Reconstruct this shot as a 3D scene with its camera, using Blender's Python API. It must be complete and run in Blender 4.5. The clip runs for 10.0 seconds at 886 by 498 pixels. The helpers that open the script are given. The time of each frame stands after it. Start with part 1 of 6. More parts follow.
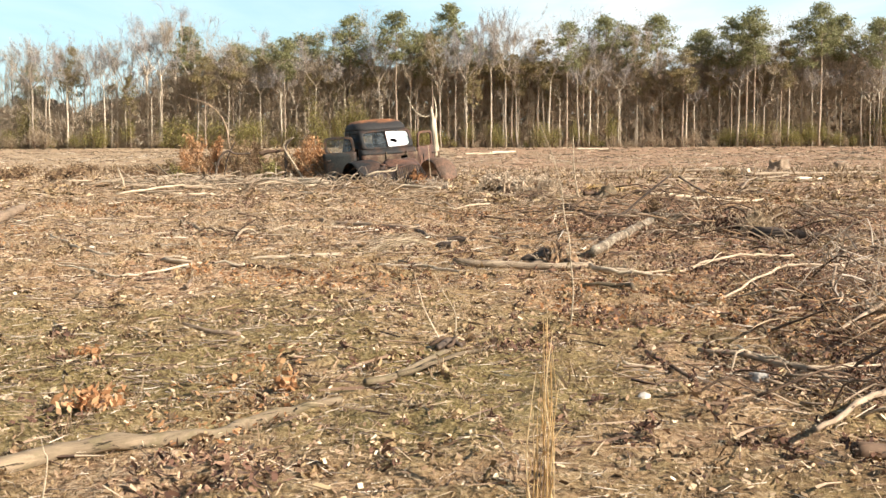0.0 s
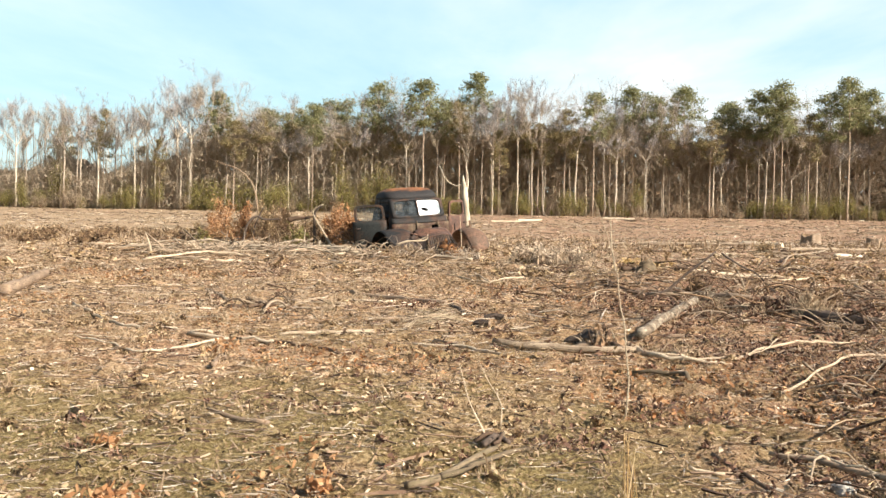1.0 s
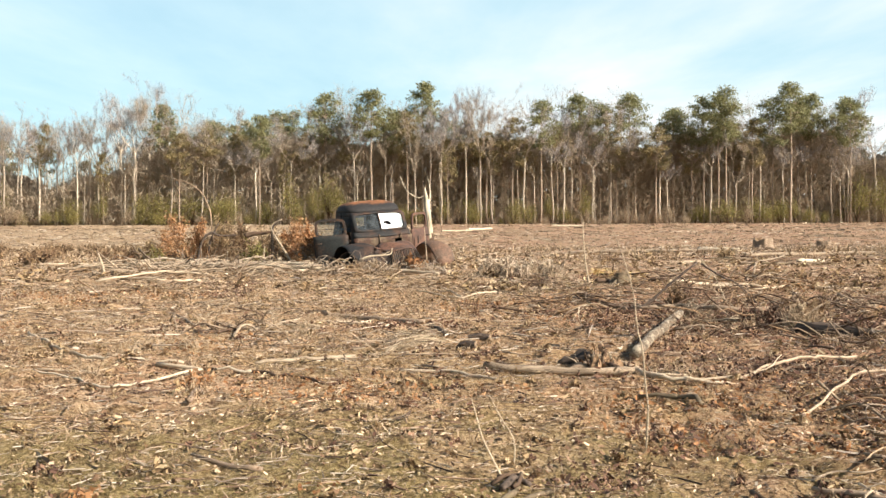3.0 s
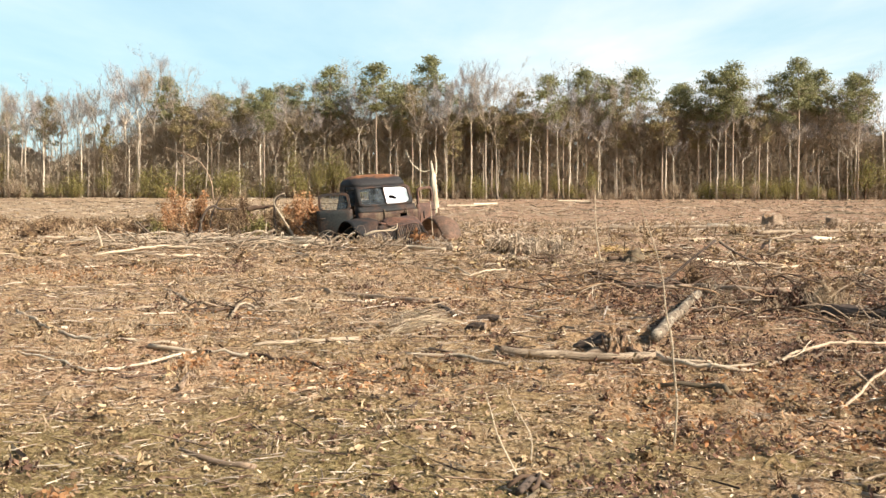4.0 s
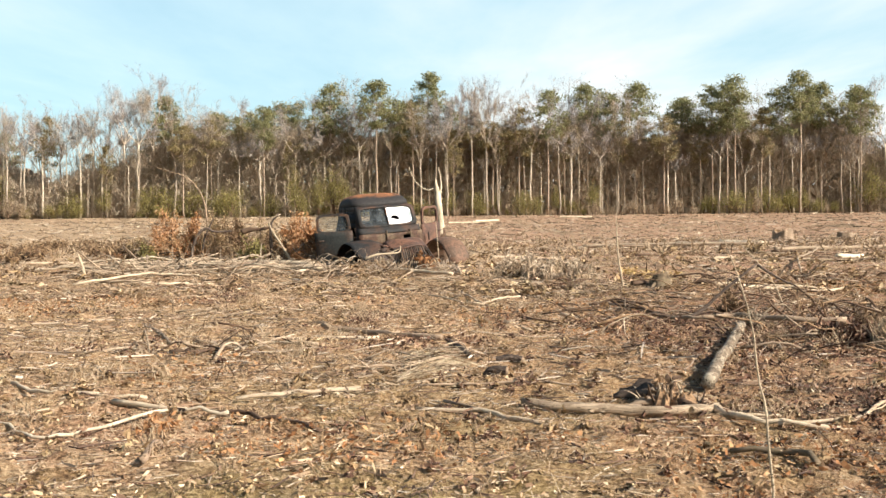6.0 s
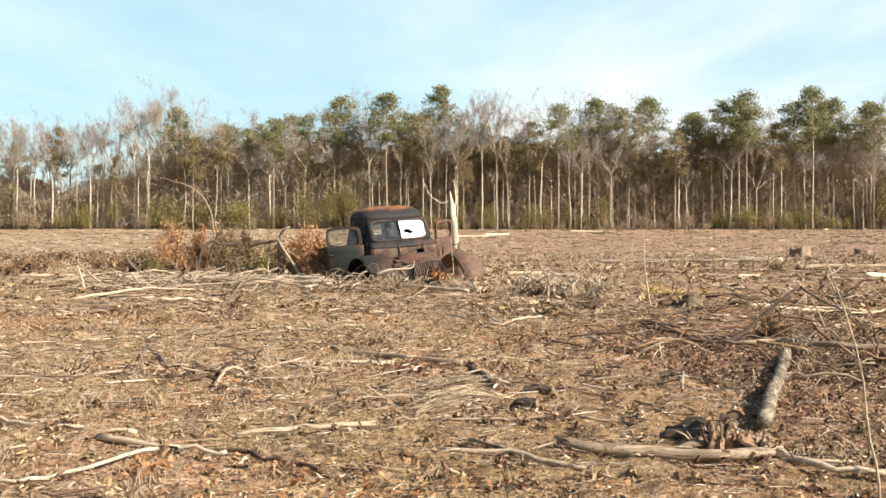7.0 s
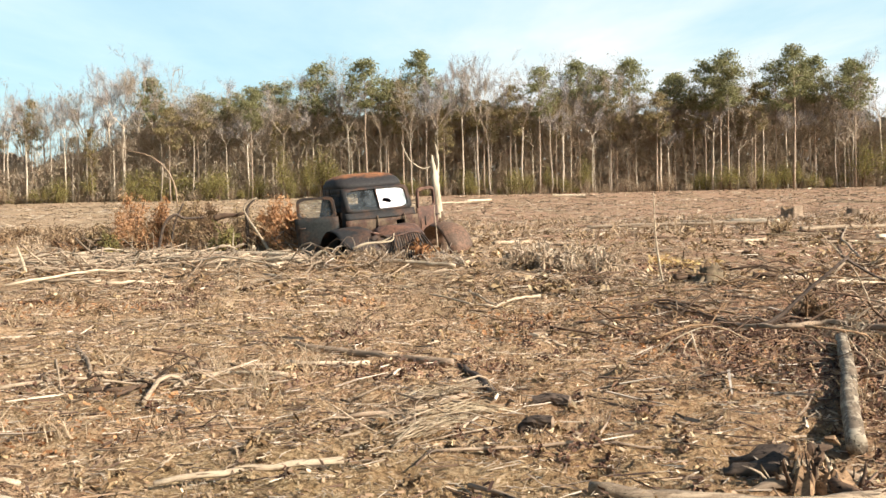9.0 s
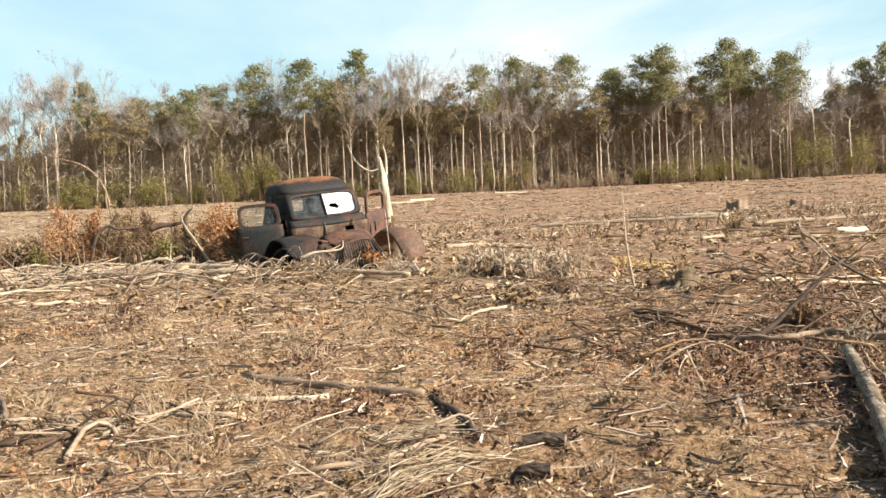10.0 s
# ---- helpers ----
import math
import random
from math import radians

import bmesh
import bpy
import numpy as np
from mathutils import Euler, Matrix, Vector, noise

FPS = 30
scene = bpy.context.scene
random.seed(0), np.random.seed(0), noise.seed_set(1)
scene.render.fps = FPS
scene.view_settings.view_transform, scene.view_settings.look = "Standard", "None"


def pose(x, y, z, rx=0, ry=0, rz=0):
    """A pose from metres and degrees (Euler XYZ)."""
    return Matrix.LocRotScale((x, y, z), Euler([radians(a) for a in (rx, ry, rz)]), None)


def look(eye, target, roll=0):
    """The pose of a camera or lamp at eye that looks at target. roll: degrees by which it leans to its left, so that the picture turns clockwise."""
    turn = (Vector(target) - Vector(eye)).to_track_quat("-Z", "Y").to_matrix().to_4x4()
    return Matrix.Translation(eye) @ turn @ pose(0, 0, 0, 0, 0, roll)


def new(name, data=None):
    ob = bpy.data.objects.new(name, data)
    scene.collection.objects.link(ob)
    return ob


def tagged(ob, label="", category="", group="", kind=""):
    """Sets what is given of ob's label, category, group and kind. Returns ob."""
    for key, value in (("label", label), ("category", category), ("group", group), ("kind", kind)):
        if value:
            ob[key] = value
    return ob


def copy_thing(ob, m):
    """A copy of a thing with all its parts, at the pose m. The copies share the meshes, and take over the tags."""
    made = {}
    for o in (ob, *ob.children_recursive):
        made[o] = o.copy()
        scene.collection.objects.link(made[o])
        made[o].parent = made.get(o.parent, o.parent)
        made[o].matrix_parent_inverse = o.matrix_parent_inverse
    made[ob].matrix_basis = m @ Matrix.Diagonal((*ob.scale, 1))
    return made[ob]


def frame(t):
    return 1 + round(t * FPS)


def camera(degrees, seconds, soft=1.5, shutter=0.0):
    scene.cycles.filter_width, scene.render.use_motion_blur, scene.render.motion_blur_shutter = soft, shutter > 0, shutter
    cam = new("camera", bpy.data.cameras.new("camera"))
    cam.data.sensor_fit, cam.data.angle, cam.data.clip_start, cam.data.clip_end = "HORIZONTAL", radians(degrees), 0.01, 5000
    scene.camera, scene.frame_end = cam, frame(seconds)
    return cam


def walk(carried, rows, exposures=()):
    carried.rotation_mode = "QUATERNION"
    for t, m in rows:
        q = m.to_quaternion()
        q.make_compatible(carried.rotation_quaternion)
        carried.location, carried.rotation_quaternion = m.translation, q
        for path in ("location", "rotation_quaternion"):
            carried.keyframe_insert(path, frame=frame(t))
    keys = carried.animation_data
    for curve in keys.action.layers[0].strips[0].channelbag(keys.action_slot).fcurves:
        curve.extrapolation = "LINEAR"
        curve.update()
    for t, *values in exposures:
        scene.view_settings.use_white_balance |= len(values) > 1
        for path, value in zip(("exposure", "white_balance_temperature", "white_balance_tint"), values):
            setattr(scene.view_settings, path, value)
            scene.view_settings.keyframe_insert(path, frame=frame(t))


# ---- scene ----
cam = camera(46.0, 10.0)
PATH = [
    (0, (0.077, 0.513, 1.362), (0.083, 2.506, 1.2), -0.2),
    (0.5, (0.013, 0.733, 1.399), (-0.02, 2.729, 1.272), 0.2),
    (1, (-0.055, 0.955, 1.434), (-0.095, 2.954, 1.398), 0.9),
    (1.5, (-0.149, 1.125, 1.449), (-0.153, 3.125, 1.416), -0.3),
    (2, (-0.282, 1.284, 1.48), (-0.238, 3.283, 1.465), -1.3),
    (2.5, (-0.334, 1.324, 1.499), (-0.27, 3.323, 1.483), -0.3),
    (3.8, (-0.376, 1.801, 1.504), (-0.326, 3.8, 1.473), -0.2),
    (4, (-0.378, 1.917, 1.512), (-0.328, 3.915, 1.446), 0.1),
    (4.5, (-0.429, 2.22, 1.525), (-0.336, 4.217, 1.467), 0.2),
    (5, (-0.477, 2.521, 1.541), (-0.372, 4.515, 1.419), -1.2),
    (5.5, (-0.445, 2.818, 1.58), (-0.43, 4.818, 1.567), -0.2),
    (6, (-0.44, 3.093, 1.587), (-0.392, 5.092, 1.553), -0.5),
    (6.2, (-0.449, 3.235, 1.577), (-0.403, 5.234, 1.54), -0.5),
    (7.3, (-0.534, 4.036, 1.623), (-0.504, 6.035, 1.621), 0.1),
    (7.5, (-0.518, 4.189, 1.627), (-0.475, 6.188, 1.597), 0.2),
    (8, (-0.526, 4.59, 1.634), (-0.412, 6.587, 1.632), -1.1),
    (8.5, (-0.519, 4.979, 1.62), (-0.375, 6.969, 1.492), -2.4),
    (9, (-0.511, 5.37, 1.656), (-0.446, 7.367, 1.583), -1.2),
    (9.5, (-0.573, 5.793, 1.674), (-0.415, 7.784, 1.569), -1.7),
    (10, (-0.618, 6.182, 1.728), (-0.443, 8.173, 1.65), -2.6),
]
walk(cam, [(t, look(eye, target, roll)) for t, eye, target, roll in PATH], [(0, 1.09), (1.0, 1.07), (2.5, 1.02), (5.0, 1.01), (10.0, 1.02)])

# ---- world, sun ----
SUN_TURN, SUN_HIGH = 122.0, 32.0        # degrees from +y towards +x, and above the horizon
world = bpy.data.worlds.new("sky")
world.use_nodes = True
scene.world = world
wn = world.node_tree
sky = wn.nodes.new("ShaderNodeTexSky")
sky.sky_type, sky.sun_disc = "NISHITA", False
sky.sun_elevation, sky.sun_rotation = radians(SUN_HIGH), radians(SUN_TURN)
sky.air_density, sky.dust_density, sky.ozone_density = 1.0, 0.5, 0.5
tint = wn.nodes.new("ShaderNodeMix")
tint.data_type, tint.blend_type = "RGBA", "MULTIPLY"
tint.inputs[0].default_value, tint.inputs[7].default_value = 1.0, (0.97, 1.05, 0.99, 1)
wn.links.new(sky.outputs[0], tint.inputs[6])
wn.links.new(tint.outputs[2], wn.nodes["Background"].inputs[0])
wn.nodes["Background"].inputs[1].default_value = 0.060
sun_data = bpy.data.lights.new("sun", "SUN")
sun_data.energy, sun_data.angle, sun_data.color = 5.0, radians(0.6), (1.0, 0.912, 0.80)
sun = new("sun", sun_data)
to_sun = Vector((math.sin(radians(SUN_TURN)) * math.cos(radians(SUN_HIGH)), math.cos(radians(SUN_TURN)) * math.cos(radians(SUN_HIGH)), math.sin(radians(SUN_HIGH))))
sun.matrix_world = look(to_sun * 50, (0, 0, 0))
scene.view_settings.exposure = 1.0


# ---- materials ----
def shader(name, rough=0.9, metal=0.0, spec=0.3):
    m = bpy.data.materials.new(name)
    m.use_nodes = True
    b = m.node_tree.nodes["Principled BSDF"]
    b.inputs["Roughness"].default_value, b.inputs["Metallic"].default_value = rough, metal
    b.inputs["Specular IOR Level"].default_value = spec
    return m, m.node_tree.nodes, m.node_tree.links, b


def coords(n, l, scale=(1, 1, 1), space="Object"):
    c, mp = n.new("ShaderNodeTexCoord"), n.new("ShaderNodeMapping")
    mp.inputs["Scale"].default_value = scale
    l.new(c.outputs[space], mp.inputs[0])
    return mp.outputs[0]


def noisy(n, l, vec, scale, detail=6, rough=0.6):
    t = n.new("ShaderNodeTexNoise")
    t.inputs["Scale"].default_value, t.inputs["Detail"].default_value, t.inputs["Roughness"].default_value = scale, detail, rough
    l.new(vec, t.inputs["Vector"])
    return t.outputs["Fac"]


def ramp(n, l, fac, stops):
    r = n.new("ShaderNodeValToRGB")
    e = r.color_ramp.elements
    while len(e) < len(stops):
        e.new(0.5)
    for el, (p, c) in zip(e, stops):
        el.position, el.color = p, (*c, 1)
    l.new(fac, r.inputs[0])
    return r.outputs[0]


def blend(n, l, fac, a, b, mode="MIX"):
    m = n.new("ShaderNodeMix")
    m.data_type, m.blend_type = "RGBA", mode
    for v, k in ((fac, 0), (a, 6), (b, 7)):
        if isinstance(v, (int, float)):
            m.inputs[k].default_value = v
        elif isinstance(v, tuple):
            m.inputs[k].default_value = (*v, 1)
        else:
            l.new(v, m.inputs[k])
    return m.outputs[2]


def bump(n, l, b, height, strength, distance):
    u = n.new("ShaderNodeBump")
    u.inputs["Strength"].default_value, u.inputs["Distance"].default_value = strength, distance
    l.new(height, u.inputs["Height"])
    l.new(u.outputs[0], b.inputs["Normal"])


def wood(name, dark, light, grain=(3, 26, 26), rough=0.9, spots=None, relief=0.007):
    """Bark or bare wood: long grain along the local x axis, with flakes and dark cracks."""
    m, n, l, b = shader(name, rough)
    g = noisy(n, l, coords(n, l, grain), 1.0, 9, 0.7)
    flake = noisy(n, l, coords(n, l, (0.6, 1, 1)), 17.0, 8, 0.7)
    wide = noisy(n, l, coords(n, l), 3.0, 5)
    col = ramp(n, l, g, [(0.3, dark), (0.68, light)])
    if spots:
        col = blend(n, l, ramp(n, l, flake, [(0.50, (0, 0, 0)), (0.57, (1, 1, 1))]), col, spots)
    crack = ramp(n, l, noisy(n, l, coords(n, l, tuple(1.7 * c for c in grain)), 1.3, 5), [(0.33, tuple(0.45 * c for c in dark)), (0.42, (1, 1, 1))])
    col = blend(n, l, 1.0, col, crack, "MULTIPLY")
    col = blend(n, l, 1.0, col, ramp(n, l, wide, [(0.3, (0.72, 0.70, 0.68)), (0.7, (1.15, 1.13, 1.10))]), "MULTIPLY")
    rnd = n.new("ShaderNodeObjectInfo")
    tone = ramp(n, l, rnd.outputs["Random"], [(0, (0.75, 0.73, 0.70)), (1, (1.15, 1.12, 1.08))])
    col = blend(n, l, 1.0, col, tone, "MULTIPLY")
    l.new(col, b.inputs["Base Color"])
    bump(n, l, b, blend(n, l, 0.5, g, flake), 0.9, relief)
    return m


def bits(name, stops, rough=0.85, through_light=0.0):
    """Loose pieces joined in one mesh: each piece takes its own tone."""
    m, n, l, b = shader(name, rough)
    g = n.new("ShaderNodeNewGeometry")
    col = ramp(n, l, g.outputs["Random Per Island"], stops)
    big = noisy(n, l, coords(n, l), 0.8, 3)
    col = blend(n, l, 1.0, col, ramp(n, l, big, [(0.3, (0.8, 0.8, 0.8)), (0.7, (1.15, 1.12, 1.08))]), "MULTIPLY")
    l.new(col, b.inputs["Base Color"])
    if through_light:
        tr = n.new("ShaderNodeBsdfTranslucent")
        l.new(col, tr.inputs[0])
        mx = n.new("ShaderNodeMixShader")
        mx.inputs[0].default_value = through_light
        l.new(b.outputs[0], mx.inputs[1])
        l.new(tr.outputs[0], mx.inputs[2])
        l.new(mx.outputs[0], n["Material Output"].inputs[0])
    return m


def ground_material():
    m, n, l, b = shader("dry_ground", 0.95, 0, 0.15)
    v = coords(n, l)
    fine, mid, wide = noisy(n, l, v, 34, 8, 0.7), noisy(n, l, v, 5.5, 6), noisy(n, l, v, 0.5, 5)
    straw = ramp(n, l, fine, [(0.30, (0.12, 0.066, 0.028)), (0.43, (0.385, 0.24, 0.136)), (0.56, (0.62, 0.425, 0.262)), (0.70, (0.86, 0.67, 0.47))])
    soil = ramp(n, l, fine, [(0.31, (0.09, 0.046, 0.021)), (0.51, (0.40, 0.225, 0.13)), (0.69, (0.70, 0.465, 0.30))])
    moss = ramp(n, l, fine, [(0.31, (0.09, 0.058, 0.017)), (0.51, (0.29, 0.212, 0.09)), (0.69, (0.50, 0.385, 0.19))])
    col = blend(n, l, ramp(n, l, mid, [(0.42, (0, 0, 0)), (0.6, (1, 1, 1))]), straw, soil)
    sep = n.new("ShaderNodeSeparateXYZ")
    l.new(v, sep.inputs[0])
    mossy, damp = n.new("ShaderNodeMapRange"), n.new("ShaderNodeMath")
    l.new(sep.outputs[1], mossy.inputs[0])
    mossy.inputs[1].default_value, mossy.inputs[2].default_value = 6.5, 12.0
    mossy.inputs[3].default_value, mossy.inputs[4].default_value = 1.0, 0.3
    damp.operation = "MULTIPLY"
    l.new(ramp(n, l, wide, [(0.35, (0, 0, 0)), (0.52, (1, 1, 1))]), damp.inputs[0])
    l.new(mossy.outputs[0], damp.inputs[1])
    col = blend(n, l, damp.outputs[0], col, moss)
    red = noisy(n, l, coords(n, l, (0.35, 0.12, 1)), 0.6, 5)
    col = blend(n, l, ramp(n, l, red, [(0.55, (0, 0, 0)), (0.75, (0.45, 0.45, 0.45))]), col, (0.36, 0.18, 0.09))
    clod = noisy(n, l, v, 13, 7, 0.62)
    col = blend(n, l, ramp(n, l, clod, [(0.37, (0.75, 0.75, 0.75)), (0.47, (0, 0, 0))]), col, (0.08, 0.043, 0.022))
    col = blend(n, l, ramp(n, l, clod, [(0.58, (0, 0, 0)), (0.70, (0.5, 0.5, 0.5))]), col, (0.62, 0.46, 0.29))
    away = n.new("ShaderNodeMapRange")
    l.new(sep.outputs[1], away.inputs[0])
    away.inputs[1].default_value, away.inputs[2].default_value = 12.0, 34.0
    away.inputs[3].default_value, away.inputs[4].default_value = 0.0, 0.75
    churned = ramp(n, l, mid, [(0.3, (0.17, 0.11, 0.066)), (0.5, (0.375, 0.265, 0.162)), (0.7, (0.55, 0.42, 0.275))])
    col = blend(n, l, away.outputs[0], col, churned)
    trodden, brown = n.new("ShaderNodeMapRange"), n.new("ShaderNodeMath")
    l.new(sep.outputs[0], trodden.inputs[0])
    trodden.inputs[1].default_value, trodden.inputs[2].default_value = 0.5, 2.9
    trodden.inputs[3].default_value, trodden.inputs[4].default_value = 0.0, 0.8
    brown.operation = "MULTIPLY"
    l.new(trodden.outputs[0], brown.inputs[0])
    l.new(ramp(n, l, noisy(n, l, v, 2.3, 7, 0.65), [(0.40, (0.12, 0.12, 0.12)), (0.58, (1, 1, 1))]), brown.inputs[1])
    col = blend(n, l, brown.outputs[0], col, (0.32, 0.168, 0.108))
    patch = noisy(n, l, coords(n, l, (0.22, 0.07, 1)), 1.0, 6, 0.6)
    olive = n.new("ShaderNodeMath")
    olive.operation = "MULTIPLY"
    l.new(ramp(n, l, patch, [(0.50, (0, 0, 0)), (0.66, (0.85, 0.85, 0.85))]), olive.inputs[0])
    l.new(away.outputs[0], olive.inputs[1])
    col = blend(n, l, olive.outputs[0], col, (0.19, 0.145, 0.082))
    col = blend(n, l, ramp(n, l, patch, [(0.32, (0.5, 0.5, 0.5)), (0.42, (0, 0, 0))]), col, (0.17, 0.10, 0.06))
    l.new(col, b.inputs["Base Color"])
    h = blend(n, l, 0.45, fine, clod)
    bump(n, l, b, h, 1.0, 0.075)
    return m


def rust_material(name, paint, rust, amount, rough=0.75, scale=3.0, streak=1.0, above=None):
    m, n, l, b = shader(name, rough, 0.0, 0.35)
    v = coords(n, l, (1, 1, streak))
    a, f = noisy(n, l, v, scale, 8, 0.65), noisy(n, l, v, 28, 6)
    if above:
        sep, rng_, mul = n.new("ShaderNodeSeparateXYZ"), n.new("ShaderNodeMapRange"), n.new("ShaderNodeMath")
        l.new(v, sep.inputs[0])
        l.new(sep.outputs[2], rng_.inputs[0])
        rng_.inputs[1].default_value, rng_.inputs[2].default_value = above
        rng_.inputs[3].default_value, rng_.inputs[4].default_value = 0.10, -0.22
        l.new(a, mul.inputs[0])
        l.new(rng_.outputs[0], mul.inputs[1])
        a = mul.outputs[0]
    base = ramp(n, l, f, [(0.3, tuple(c * 0.6 for c in paint)), (0.7, tuple(min(1, c * 1.35) for c in paint))])
    ru = ramp(n, l, f, [(0.3, tuple(c * 0.45 for c in rust)), (0.5, rust), (0.75, tuple(min(1, c * 1.5) for c in rust))])
    col = blend(n, l, ramp(n, l, a, [(amount - 0.07, (1, 1, 1)), (amount + 0.07, (0, 0, 0))]), base, ru)
    l.new(col, b.inputs["Base Color"])
    bump(n, l, b, f, 0.35, 0.008)
    return m


GROUND = ground_material()
BARK_GREY = wood("weathered_bark", (0.14, 0.10, 0.072), (0.50, 0.39, 0.285), spots=(0.30, 0.225, 0.16))
BARK_ASH = wood("ashen_bark", (0.20, 0.14, 0.095), (0.47, 0.35, 0.245), grain=(3, 30, 30), spots=(0.31, 0.23, 0.17))
BARK_DARK = wood("dark_bark", (0.045, 0.028, 0.020), (0.21, 0.135, 0.088), spots=(0.12, 0.08, 0.055))
BARK_LICHEN = wood("lichened_bark", (0.085, 0.062, 0.046), (0.30, 0.235, 0.17), grain=(6, 30, 30), spots=(0.46, 0.40, 0.31), relief=0.015)
WOOD_PALE = wood("bleached_wood", (0.36, 0.275, 0.19), (0.80, 0.69, 0.53), grain=(3, 46, 46), spots=(0.52, 0.42, 0.31))
WOOD_TAN = wood("weathered_tan_wood", (0.20, 0.145, 0.10), (0.62, 0.50, 0.37), grain=(3, 46, 46), spots=(0.36, 0.29, 0.21))
WOOD_GREY = wood("weathered_grey_wood", (0.17, 0.125, 0.085), (0.56, 0.45, 0.33), grain=(2.5, 60, 60), spots=(0.27, 0.205, 0.145), relief=0.012)
WOOD_CUT = wood("fresh_cut_wood", (0.58, 0.46, 0.31), (0.86, 0.77, 0.62), grain=(30, 30, 30))
WOOD_ROT = wood("rotten_wood", (0.08, 0.045, 0.027), (0.42, 0.28, 0.165), grain=(4, 34, 34))
TRUNK_PALE = wood("pale_trunk_bark", (0.40, 0.34, 0.27), (0.78, 0.69, 0.58), grain=(5, 5, 1.0))
LIMB_GREY = wood("grey_limb_bark", (0.26, 0.215, 0.17), (0.52, 0.45, 0.38), grain=(5, 5, 1.0))
TRUNK_PINE = wood("pine_trunk_bark", (0.19, 0.145, 0.11), (0.50, 0.405, 0.325), grain=(5, 5, 1.2))
TWIG = bits("bare_twigs", [(0, (0.28, 0.215, 0.155)), (0.5, (0.40, 0.325, 0.24)), (1, (0.52, 0.44, 0.34))], 0.85, 0.3)
TWIG_PALE = bits("pale_twigs", [(0, (0.23, 0.205, 0.20)), (1, (0.40, 0.365, 0.35))])
NEEDLES = bits("pine_needles", [(0, (0.155, 0.16, 0.075)), (0.5, (0.275, 0.27, 0.13)), (1, (0.40, 0.385, 0.21))], 0.7, 0.5)
NEEDLES_OLD = bits("browned_needles", [(0, (0.17, 0.14, 0.065)), (0.5, (0.28, 0.225, 0.11)), (1, (0.38, 0.31, 0.17))], 0.8, 0.35)
SHRUB = bits("olive_shrub_leaves", [(0, (0.175, 0.155, 0.055)), (0.5, (0.295, 0.26, 0.095)), (1, (0.42, 0.365, 0.15))], 0.8, 0.5)
BROWN_WOODS = bits("brown_undergrowth", [(0, (0.30, 0.225, 0.15)), (0.5, (0.45, 0.355, 0.25)), (1, (0.58, 0.48, 0.36))], 0.9, 0.5)
DEEP_WOODS = bits("dim_thicket", [(0, (0.30, 0.225, 0.165)), (0.5, (0.43, 0.335, 0.25)), (1, (0.53, 0.425, 0.32))], 0.9, 0.5)
STRAW = bits("dry_straw", [(0, (0.32, 0.225, 0.13)), (0.45, (0.51, 0.385, 0.26)), (0.9, (0.58, 0.45, 0.30)), (1, (0.75, 0.63, 0.46))], 0.85, 0.25)
STUBBLE = bits("dry_stubble", [(0, (0.23, 0.15, 0.075)), (0.5, (0.43, 0.31, 0.175)), (1, (0.58, 0.44, 0.27))], 0.9, 0.3)
WEEDS = bits("dead_weed_stems", [(0, (0.13, 0.08, 0.045)), (0.5, (0.32, 0.22, 0.135)), (1, (0.56, 0.43, 0.285))], 0.9, 0.2)
TUSSOCK = bits("clotted_litter", [(0, (0.075, 0.043, 0.024)), (0.45, (0.21, 0.13, 0.065)), (0.85, (0.46, 0.33, 0.18)), (1, (0.70, 0.56, 0.36))], 0.9, 0.1)
MULCH = bits("bark_mulch", [(0, (0.055, 0.030, 0.022)), (0.55, (0.145, 0.074, 0.048)), (0.85, (0.28, 0.165, 0.105)), (1, (0.55, 0.41, 0.28))], 0.9, 0.0)
DRY_GRASS = bits("orange_dry_grass", [(0, (0.56, 0.38, 0.18)), (0.6, (0.76, 0.56, 0.30)), (1, (0.88, 0.72, 0.48))], 0.8, 0.35)
OAK_LEAF = bits("orange_oak_leaves", [(0, (0.34, 0.16, 0.07)), (0.5, (0.55, 0.30, 0.14)), (1, (0.70, 0.46, 0.27))], 0.8, 0.35)
SAWDUST = bits("yellow_sawdust", [(0, (0.48, 0.32, 0.12)), (1, (0.66, 0.48, 0.22))])
BARK_BITS = bits("loose_bark", [(0, (0.05, 0.032, 0.025)), (0.5, (0.17, 0.105, 0.07)), (0.85, (0.36, 0.25, 0.165)), (1, (0.6, 0.47, 0.33))])
CHIPS = bits("bark_and_wood_chips", [(0, (0.08, 0.045, 0.03)), (0.3, (0.25, 0.15, 0.085)), (0.7, (0.44, 0.30, 0.19)), (0.90, (0.64, 0.48, 0.31)), (1, (0.86, 0.72, 0.53))])
LEAVES = bits("dead_oak_leaves", [(0, (0.17, 0.075, 0.03)), (0.5, (0.42, 0.20, 0.085)), (1, (0.68, 0.41, 0.21))], 0.8, 0.3)
FAR_SLASH = bits("weathered_slash", [(0, (0.10, 0.07, 0.045)), (0.55, (0.28, 0.20, 0.135)), (0.86, (0.42, 0.32, 0.225)), (1, (0.78, 0.66, 0.50))])
LITTER_TWIG = bits("littered_twigs", [(0, (0.09, 0.06, 0.044)), (0.45, (0.35, 0.275, 0.205)), (0.8, (0.62, 0.52, 0.41)), (1, (0.82, 0.72, 0.58))])
LOG_MOSSY = wood("mossy_grey_bark", (0.10, 0.074, 0.05), (0.32, 0.25, 0.17), grain=(3, 30, 30), spots=(0.18, 0.145, 0.088))
CHARRED = wood("black_wet_bark", (0.035, 0.028, 0.025), (0.16, 0.12, 0.095), grain=(9, 26, 26))
